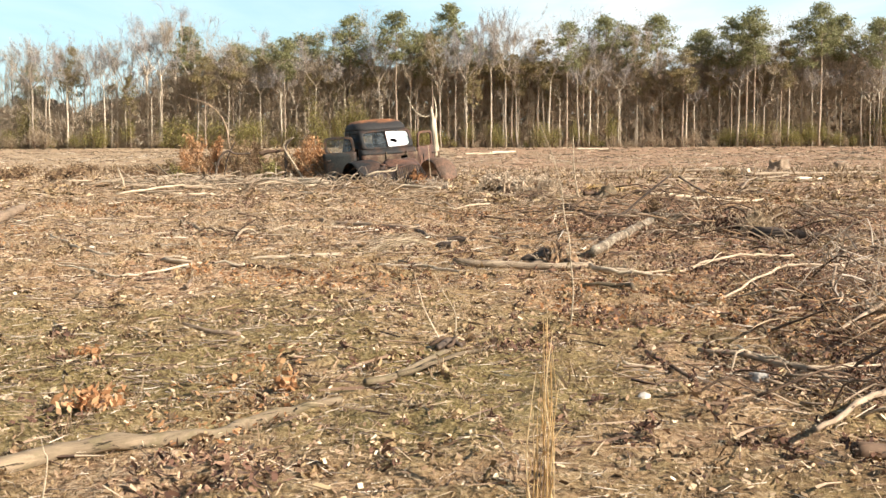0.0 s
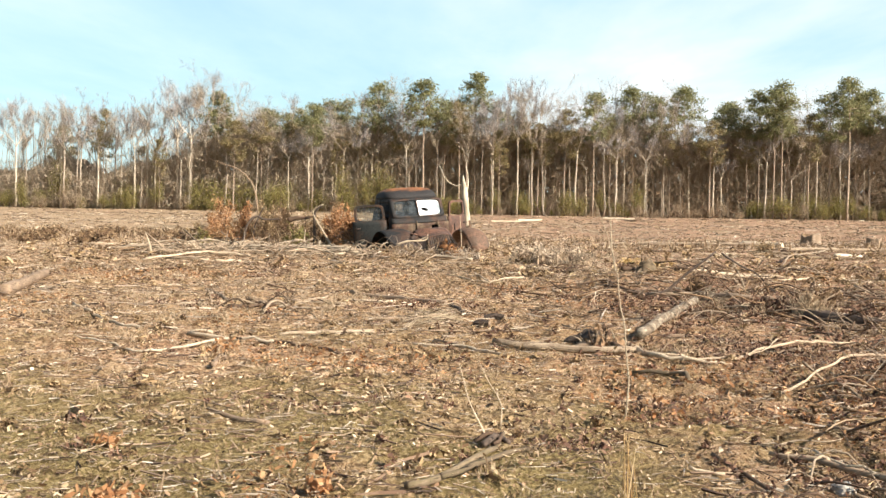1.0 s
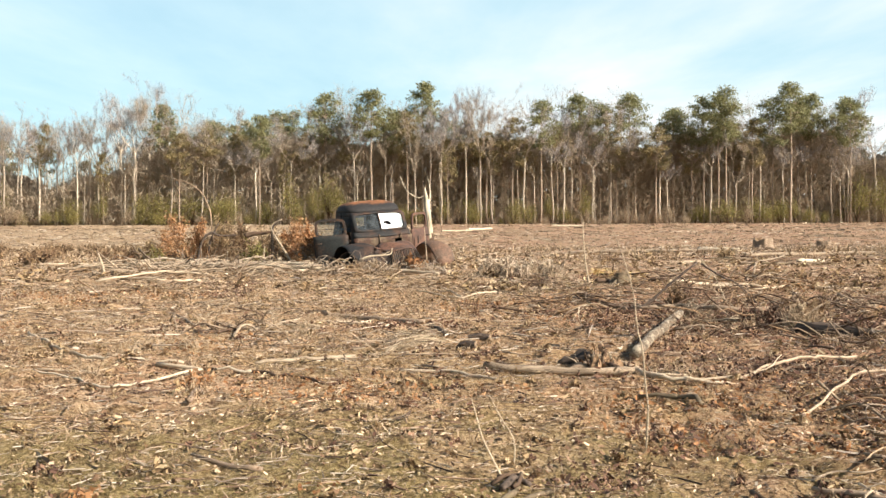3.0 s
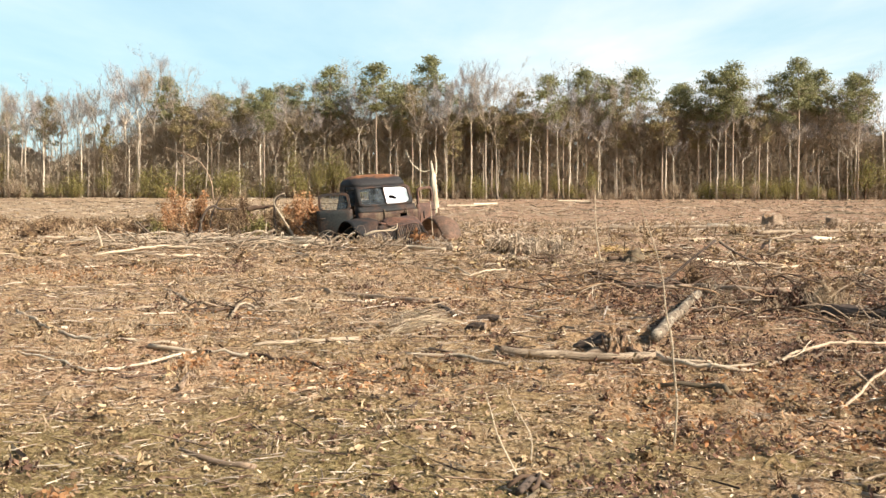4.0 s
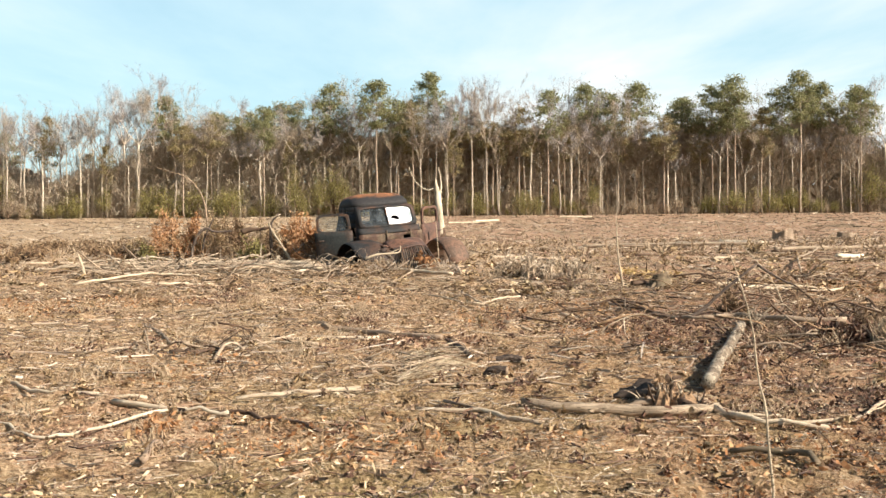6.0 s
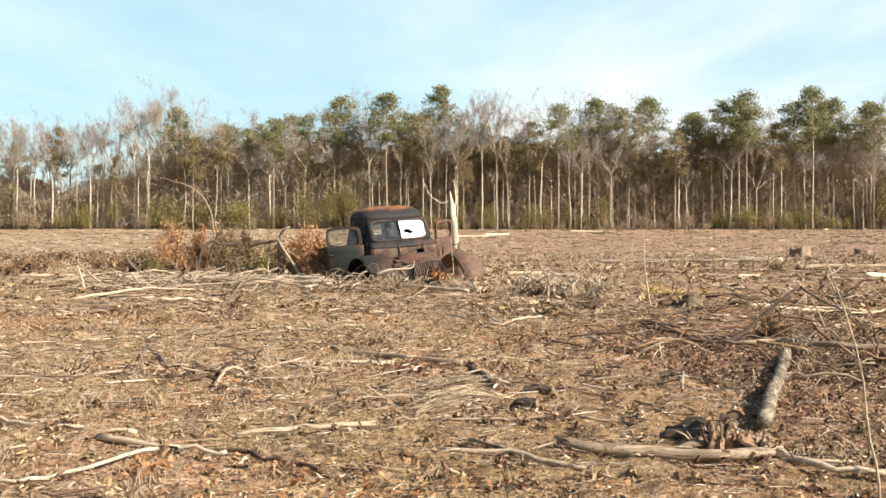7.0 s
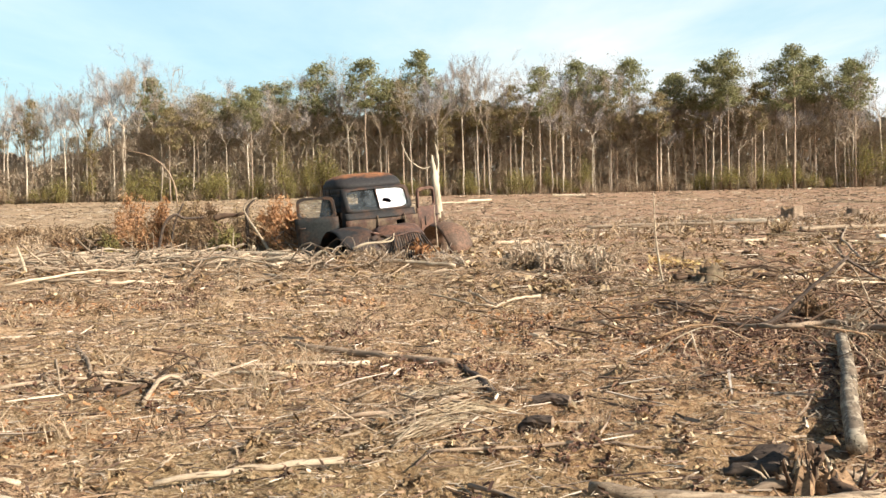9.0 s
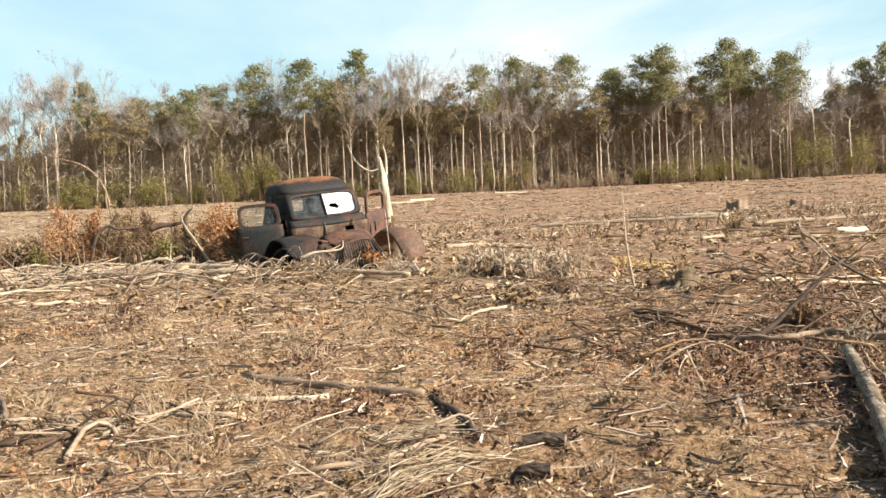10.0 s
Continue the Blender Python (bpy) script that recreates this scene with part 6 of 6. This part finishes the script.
def dead_weeds(n, near, far, tall, blades, seed, wide=1.0):
    """Low tangled tufts of dead weeds over the field."""
    rnd = np.random.default_rng(seed)
    x, y = strewn(n, near, far, rnd, 0.5, 1.6)
    n = len(x)
    x, y = np.repeat(x, blades) + rnd.normal(0, 0.04 * wide, n * blades), np.repeat(y, blades) + rnd.normal(0, 0.04 * wide, n * blades)
    h = np.repeat(rnd.uniform(0.4, 1.3, n), blades) * rnd.uniform(0.4, 1.1, n * blades) * tall
    d = unit(rnd.normal(0, 0.6, (n * blades, 3)) + [0, 0, 0.6])
    a = on_ground(x, y, -0.005)
    tone = quads(Acc(), a + d * h[:, None] / 2, d * h[:, None] / 2, unit(np.cross(d, rnd.normal(size=(n * blades, 3)))) * rnd.uniform(0.0012, 0.0045, (n * blades, 1)) * wide)
    return tagged(part("dead_weeds", tone, WEEDS, smooth=False), "low tufts of dead brown weeds and twigs", "weeds", kind="stuff")


dead_weeds(1500, 3.4, 18, 0.09, 22, 71)
dead_weeds(1500, 15, 60, 0.16, 14, 72)
dead_weeds(2600, 28, 170, 0.34, 9, 73, 6.0)
stalks, stalk_rng = Acc(), np.random.default_rng(61)
for q in range(15):
    b0 = np.array([stalk_rng.normal(0, 0.020) + (0.012 if q % 3 else -0.03), stalk_rng.normal(0, 0.02), -0.02])
    top = np.array([b0[0] * 0.8 + stalk_rng.normal(-0.008, 0.016), b0[1] * 0.5, 0.66 * stalk_rng.uniform(0.45, 1.02) * (1 if q % 3 else 0.7)])
    p = smooth_path([b0, b0 * 0.7 + top * 0.33 + stalk_rng.normal(0, 0.012, 3), b0 * 0.3 + top * 0.68 + stalk_rng.normal(0, 0.014, 3), top], 12)
    tube(stalks, p, np.linspace(0.0046, 0.0018, 12), 5, 0.12, cap=False, flat=0.6)
    for k in (4, 7):
        e = unit(stalk_rng.normal(0, 0.5, 3) + [0, 0, 0.9]) * stalk_rng.uniform(0.05, 0.13)
        tube(stalks, smooth_path([p[k], p[k] + e * 0.6, p[k] + e + [0, 0, -0.015]], 5), np.linspace(0.003, 0.001, 5), 4, 0.1, cap=False, flat=0.4)
stalk_tuft = part("tall_grass", stalks, DRY_GRASS, smooth=False)
stalk_tuft.matrix_basis = Matrix.Translation(up(0.43, 4.05))
tagged(stalk_tuft, "tall tuft of dry orange-tan grass stalks", "grass", kind="stuff")
for q in range(70):
    y_ = 9 + 18 * rows.random() ** 1.3
    x_ = rows.uniform(-1, 1) * (0.42 * y_ + 0.6)
    grass_tuft(x_, y_, 40, rows.uniform(0.08, 0.22), rows.uniform(0.05, 0.14), 200 + q, STRAW, "small tuft of dry tan grass", lean=0.6)
for q in range(9):
    x_, y_ = 0.85 + 0.13 * q + rows.gauss(0, 0.1), 19.4 - 0.14 * q + rows.gauss(0, 0.2)
    grass_tuft(x_, y_, 30, rows.uniform(0.15, 0.36), 0.10, 300 + q, WEEDS if q % 2 else STRAW, "clump of dead brown weeds in the field", "weed_clump", 0.6, 0.006)


def tangle(x_, y_, wide, deep, tall, n, seed, material, label, r=0.0055):
    """Curled thin twigs and vines lying over one another."""
    rnd = np.random.default_rng(seed)
    acc = Acc()
    for q in range(n):
        c = np.array([rnd.normal(0, wide * 0.5), rnd.normal(0, deep * 0.5), abs(rnd.normal(0, 0.45)) * tall])
        d = unit(rnd.normal(0, 1, 3) * [1, 0.8, 0.55]) * rnd.uniform(0.12, 0.34)
        side = rnd.normal(0, 0.10, 3)
        p = np.array([c - d, c - d * 0.4 + side, c + d * 0.4 + side * 0.8, c + d - side * rnd.uniform(0, 1.2)])
        p[:, 2] = np.maximum(p[:, 2], 0.01)
        tube(acc, smooth_path(p, 7), np.linspace(1, 0.4, 7) * r * math.exp(rnd.normal(0, 0.35)), 4, 0.1, cap=False)
    ob = part("tangled_twigs", acc, material, smooth=False)
    ob.matrix_basis = Matrix.Translation(up(x_, y_))
    return tagged(ob, label, "brush", kind="stuff")


for q, (x_, y_, w_, t_) in enumerate([(-1.45, 19.8, 0.45, 0.30), (-0.95, 19.7, 0.5, 0.32), (-0.45, 19.6, 0.4, 0.24), (-1.9, 20.2, 0.5, 0.24), (-1.0, 19.2, 0.6, 0.16), (0.05, 19.8, 0.4, 0.18), (-3.0, 20.3, 0.7, 0.22), (-4.2, 20.6, 0.9, 0.24), (-5.4, 20.9, 0.9, 0.2)]):
    tangle(x_, y_, w_, 0.35, t_ * (0.34 if q < 6 else 0.5), 30 if q < 6 else 70, 340 + q, TWIG if q > 5 else (WEEDS, LITTER_TWIG)[q % 2], "tangle of curled grey-tan twigs and dead vines")
for q, (x_, y_, w_, t_) in enumerate([(3.05, 8.4, 0.45, 0.34), (2.95, 7.5, 0.45, 0.36), (2.65, 6.5, 0.40, 0.28), (2.35, 5.6, 0.35, 0.22), (3.5, 9.2, 0.5, 0.3)]):
    tangle(x_, y_, w_, 0.40, t_ * 0.6, 30, 380 + q, (BARK_BITS, LITTER_TWIG, WEEDS)[q % 3], "tangle of thin bare grey branches and vines", 0.0042)
for q in range(7):
    grass_tuft(rows.gauss(-0.95, 0.5), rows.gauss(19.75, 0.25), 26, rows.uniform(0.08, 0.18), 0.12, 360 + q, WEEDS, "dead brown weeds in front of a wrecked truck", "weed_clump", 0.8, 0.005)


def straw_fan(x_, y_, long, wide, turn, n, seed, label):
    """A sheaf of long dry stems fallen flat, fanned towards its tips."""
    rnd = np.random.default_rng(seed)
    side = rnd.normal(0, 0.4, n)
    a = np.stack([rnd.uniform(-0.12, 0.25, n) * long, side * wide * 0.7, rnd.uniform(0.0, 0.03, n)], 1)
    k = rnd.uniform(0.35, 1.0, n) * long
    c = a + np.stack([k * 0.5, side * wide * 0.2 + rnd.normal(0, 0.02, n), rnd.uniform(0.01, 0.06, n)], 1)
    b = a + np.stack([k, side * wide * 0.8 + rnd.normal(0, 0.05, n), rnd.uniform(0.0, 0.05, n)], 1)
    acc = prisms(Acc(), a, c, 0.0032, 0.0028)
    prisms(acc, c, b, 0.0028, 0.0014)
    ob = part("straw_sheaf", acc, DRY_STEMS, smooth=False)
    ob.matrix_basis = Matrix.Translation(up(x_, y_, 0.005)) @ Matrix.Rotation(turn, 4, "Z")
    return tagged(ob, label, "straw", kind="stuff")


DRY_STEMS = bits("bleached_stems", [(0, (0.34, 0.25, 0.16)), (0.5, (0.54, 0.43, 0.29)), (1, (0.74, 0.63, 0.46))], 0.85, 0.2)
straw_fan(-0.55, 10.50, 0.55, 0.14, 0.75, 36, 601, "sheaf of fallen bleached straw stems")
straw_fan(-0.05, 10.98, 0.45, 0.15, 3.6, 40, 602, "sheaf of fallen bleached straw stems")
straw_fan(-0.55, 11.3, 0.5, 0.16, 0.5, 22, 603, "sheaf of fallen bleached straw stems")


def leafy_brush(x_, y_, wide, tall, seed, label, material, n=500, leaf=1.0, stem=BARK_DARK):
    """A dead leafy bough heap: stems and clinging brown leaves."""
    rnd = np.random.default_rng(seed)
    bush = thing("dead_bush", Matrix.Translation(up(x_, y_)), label, "bush")
    st, lf = Acc(), Acc()
    for c in range(14):
        a, r = rnd.uniform(0, 6.28), wide * rnd.uniform(0.2, 1.0)
        top = np.array([math.cos(a) * r, math.sin(a) * r, tall * rnd.uniform(0.35, 1.05) * (1.1 - 0.6 * r / wide)])
        tube(st, smooth_path([(0.1 * math.cos(a), 0.1 * math.sin(a), -0.05), top * [0.5, 0.5, 0.6], top], 6), np.linspace(0.018, 0.005, 6), 4, 0.05, cap=False)
        m = n // 14
        pos = top * rnd.uniform(0.2, 1.05, (m, 1)) + rnd.normal(0, 0.12, (m, 3)) * wide
        pos[:, 2] = np.abs(pos[:, 2])
        cards(lf, pos, unit(rnd.normal(size=(m, 3))) * rnd.uniform(0.03, 0.07, (m, 1)) * leaf, unit(rnd.normal(size=(m, 3))) * rnd.uniform(0.014, 0.035, (m, 1)) * leaf ** 2, 0.25)
    part("stem_frame", st, stem, bush)
    part("foliage", lf, material, bush, smooth=False)
    return bush


CURLED = bits("curled_grey_leaves", [(0, (0.33, 0.24, 0.165)), (0.5, (0.56, 0.44, 0.32)), (1, (0.76, 0.64, 0.49))], 0.85, 0.25)
HEAP_BROWN = bits("withered_leaves", [(0, (0.10, 0.06, 0.035)), (0.5, (0.24, 0.15, 0.085)), (1, (0.40, 0.28, 0.16))], 0.85, 0.3)
HEAP = "heap of cut boughs with clinging brown leaves"
for q, (x_, y_, w_, t_, mat) in enumerate([(-2.42, 22.9, 0.25, 0.75, LEAVES), (-2.82, 23.8, 0.46, 0.9, OAK_LEAF), (-3.05, 24.6, 0.36, 0.9, LEAVES), (-3.5, 25.0, 0.35, 0.55, HEAP_BROWN), (-4.2, 25.2, 0.35, 0.85, HEAP_BROWN),
                                           (-4.6, 25.3, 0.45, 1.1, STUBBLE), (-5.25, 25.6, 0.40, 0.85, LEAVES), (-5.8, 25.8, 0.6, 0.95, OAK_LEAF), (-6.4, 26.0, 0.38, 0.6, STUBBLE), (-6.9, 26.2, 0.32, 0.35, HEAP_BROWN), (-5.0, 26.6, 0.6, 0.95, HEAP_BROWN), (-3.9, 26.3, 0.5, 0.85, STUBBLE)]):
    leafy_brush(x_, y_, w_, t_ * 1.22, 400 + q, HEAP, mat, 3800, 0.62)
    grass_tuft(x_ + 0.1, y_ - 0.2, 90, t_ * 0.7, w_ * 0.5, 490 + q, (LEAVES, STUBBLE, HEAP_BROWN)[q % 3], "rank dead grass standing in a brown brush heap", lean=0.42, r=0.006)
    brush(x_, y_ - 0.3, w_ * 1.2, 0.5, t_ * 0.8, 16, 470 + q, ("dark", "rot", "grey"), "tangle of cut branches in a brown heap", 0.7, 1.0)
for q in range(38):
    y_ = rows.uniform(25, 60)
    leafy_brush(-y_ * rows.uniform(0.27, 0.46), y_, rows.uniform(0.4, 0.9), rows.uniform(0.22, 0.45), 520 + q, "low brown dead scrub out in the field", (HEAP_BROWN, WEEDS, HEAP_BROWN)[q % 3], 420, 0.9)
leafy_brush(-6.15, 25.3, 0.32, 0.5, 424, "small olive bush among brown boughs", SHRUB, 500, 0.7)
for q in range(16):
    u = q / 15
    leafy_brush(0.8 + 1.2 * u + rows.gauss(0, 0.12), 19.5 - 1.3 * u + rows.gauss(0, 0.2), 0.20, rows.uniform(0.26, 0.44), 430 + q, "dead brown weeds with curled leaves in the field", CURLED, 240, 0.62, WOOD_TAN)
def leaf_clump(x_, y_, wide, tall, n, seed, label):
    rnd = np.random.default_rng(seed)
    pos = np.stack([rnd.normal(0, wide * 0.45, n), rnd.normal(0, wide * 0.4, n), np.abs(rnd.normal(0.35, 0.3, n)) * tall], 1)
    acc = cards(Acc(), pos, unit(rnd.normal(size=(n, 3)) + [0, 0, 0.5]) * rnd.uniform(0.015, 0.034, (n, 1)), unit(rnd.normal(size=(n, 3))) * rnd.uniform(0.007, 0.016, (n, 1)), 0.5)
    ob = part("leaf_clump", acc, OAK_LEAF, smooth=False)
    ob.matrix_basis = Matrix.Translation(up(x_, y_))
    return tagged(ob, label, "leaves", kind="stuff")


leaf_clump(-0.69, 5.6, 0.07, 0.13, 60, 440, "upright clump of orange dead oak leaves")
leaf_clump(-1.50, 5.25, 0.16, 0.11, 120, 441, "broad clump of pale brown dead leaves")
leaf_clump(-1.92, 6.3, 0.12, 0.08, 30, 442, "clump of brown dead leaves")
leaf_clump(-1.92, 9.1, 0.13, 0.12, 60, 443, "clump of reddish bark and dead leaves under a stick")
# tan grass and brush; the MULCH heaps paint a bank's shade in dark bits
for q, (x_, y_, w_, t_, mat) in enumerate([(3.42, 11.5, 0.12, 0.30, STRAW), (3.22, 11.62, 0.16, 0.26, MULCH), (3.0, 11.8, 0.22, 0.18, MULCH), (2.78, 12.0, 0.24, 0.12, MULCH), (3.85, 11.3, 0.26, 0.14, MULCH), (3.85, 12.5, 0.40, 0.28, HEAP_BROWN), (2.75, 13.0, 0.3, 0.18, BROWN_WOODS), (2.85, 13.95, 0.20, 0.24, HEAP_BROWN)]):
    leafy_brush(x_, y_, w_, t_, 450 + q, "mound of dead grass and brush, dark heaps standing for shade", mat, 900, 0.55)
for q in range(3):
    grass_tuft(3.36 + 0.07 * q, 11.48 - 0.05 * q, 100, 0.26, 0.055, 470 + q, STRAW, "dense tuft of tan dead grass on a brush mound", lean=0.35, r=0.004)
leafy_brush(-3.75, 24.0, 0.34, 0.72, 420, "small yellow-green bush among brown boughs", SHRUB, 420, 0.8)
leafy_brush(7.9, 28.6, 0.45, 0.42, 423, "orange-brown dead weeds out in the field", STUBBLE, 600, 0.6)
leafy_brush(-0.35, 20.2, 0.25, 0.35, 421, "rust-brown dead weeds against a truck grille", LEAVES, 130)
leafy_brush(-1.0, 20.1, 0.35, 0.22, 422, "brown dead weeds in front of a truck", BROWN_WOODS, 160)


# ---- thin cloud beyond the wood ----
def cloud_material():
    m, n, l, b = shader("thin_cloud")
    n.remove(b)
    v = coords(n, l, (0.0011, 0.00035, 1))
    f = noisy(n, l, v, 1.0, 7, 0.55)
    sep, lift = n.new("ShaderNodeSeparateXYZ"), n.new("ShaderNodeMath")
    l.new(coords(n, l, (0.00009, 1, 0)), sep.inputs[0])
    lift.operation = "ADD"
    l.new(f, lift.inputs[0])
    l.new(sep.outputs[0], lift.inputs[1])
    haze, low = n.new("ShaderNodeMapRange"), n.new("ShaderNodeMath")
    haze.inputs[1].default_value, haze.inputs[2].default_value, haze.inputs[3].default_value, haze.inputs[4].default_value = 2200.0, 4400.0, 0.0, 0.12
    low.operation = "ADD"
    l.new(sep.outputs[1], haze.inputs[0])
    l.new(lift.outputs[0], low.inputs[0])
    l.new(haze.outputs[0], low.inputs[1])
    f = low.outputs[0]
    em, tr, mx = n.new("ShaderNodeEmission"), n.new("ShaderNodeBsdfTransparent"), n.new("ShaderNodeMixShader")
    em.inputs[1].default_value = 0.60
    l.new(ramp(n, l, f, [(0.36, (0.55, 0.86, 1.0)), (0.52, (0.68, 0.92, 1.0)), (0.72, (0.95, 0.99, 1.0))]), em.inputs[0])
    l.new(ramp(n, l, f, [(0.38, (0.50, 0.50, 0.50)), (0.74, (0.85, 0.85, 0.85))]), mx.inputs[0])
    l.new(tr.outputs[0], mx.inputs[1])
    l.new(em.outputs[0], mx.inputs[2])
    l.new(mx.outputs[0], n["Material Output"].inputs[0])
    return m


clouds = part("backdrop", sheet([[(x_, y_, z_) for x_ in np.linspace(-4500, 4500, 4)] for y_, z_ in ((900, 420.0), (2500, 420.0), (4300, 420.0), (4400, -60.0))]), cloud_material())
tagged(clouds, "thin white cloud veil over a pale blue sky", "sky", kind="structure")
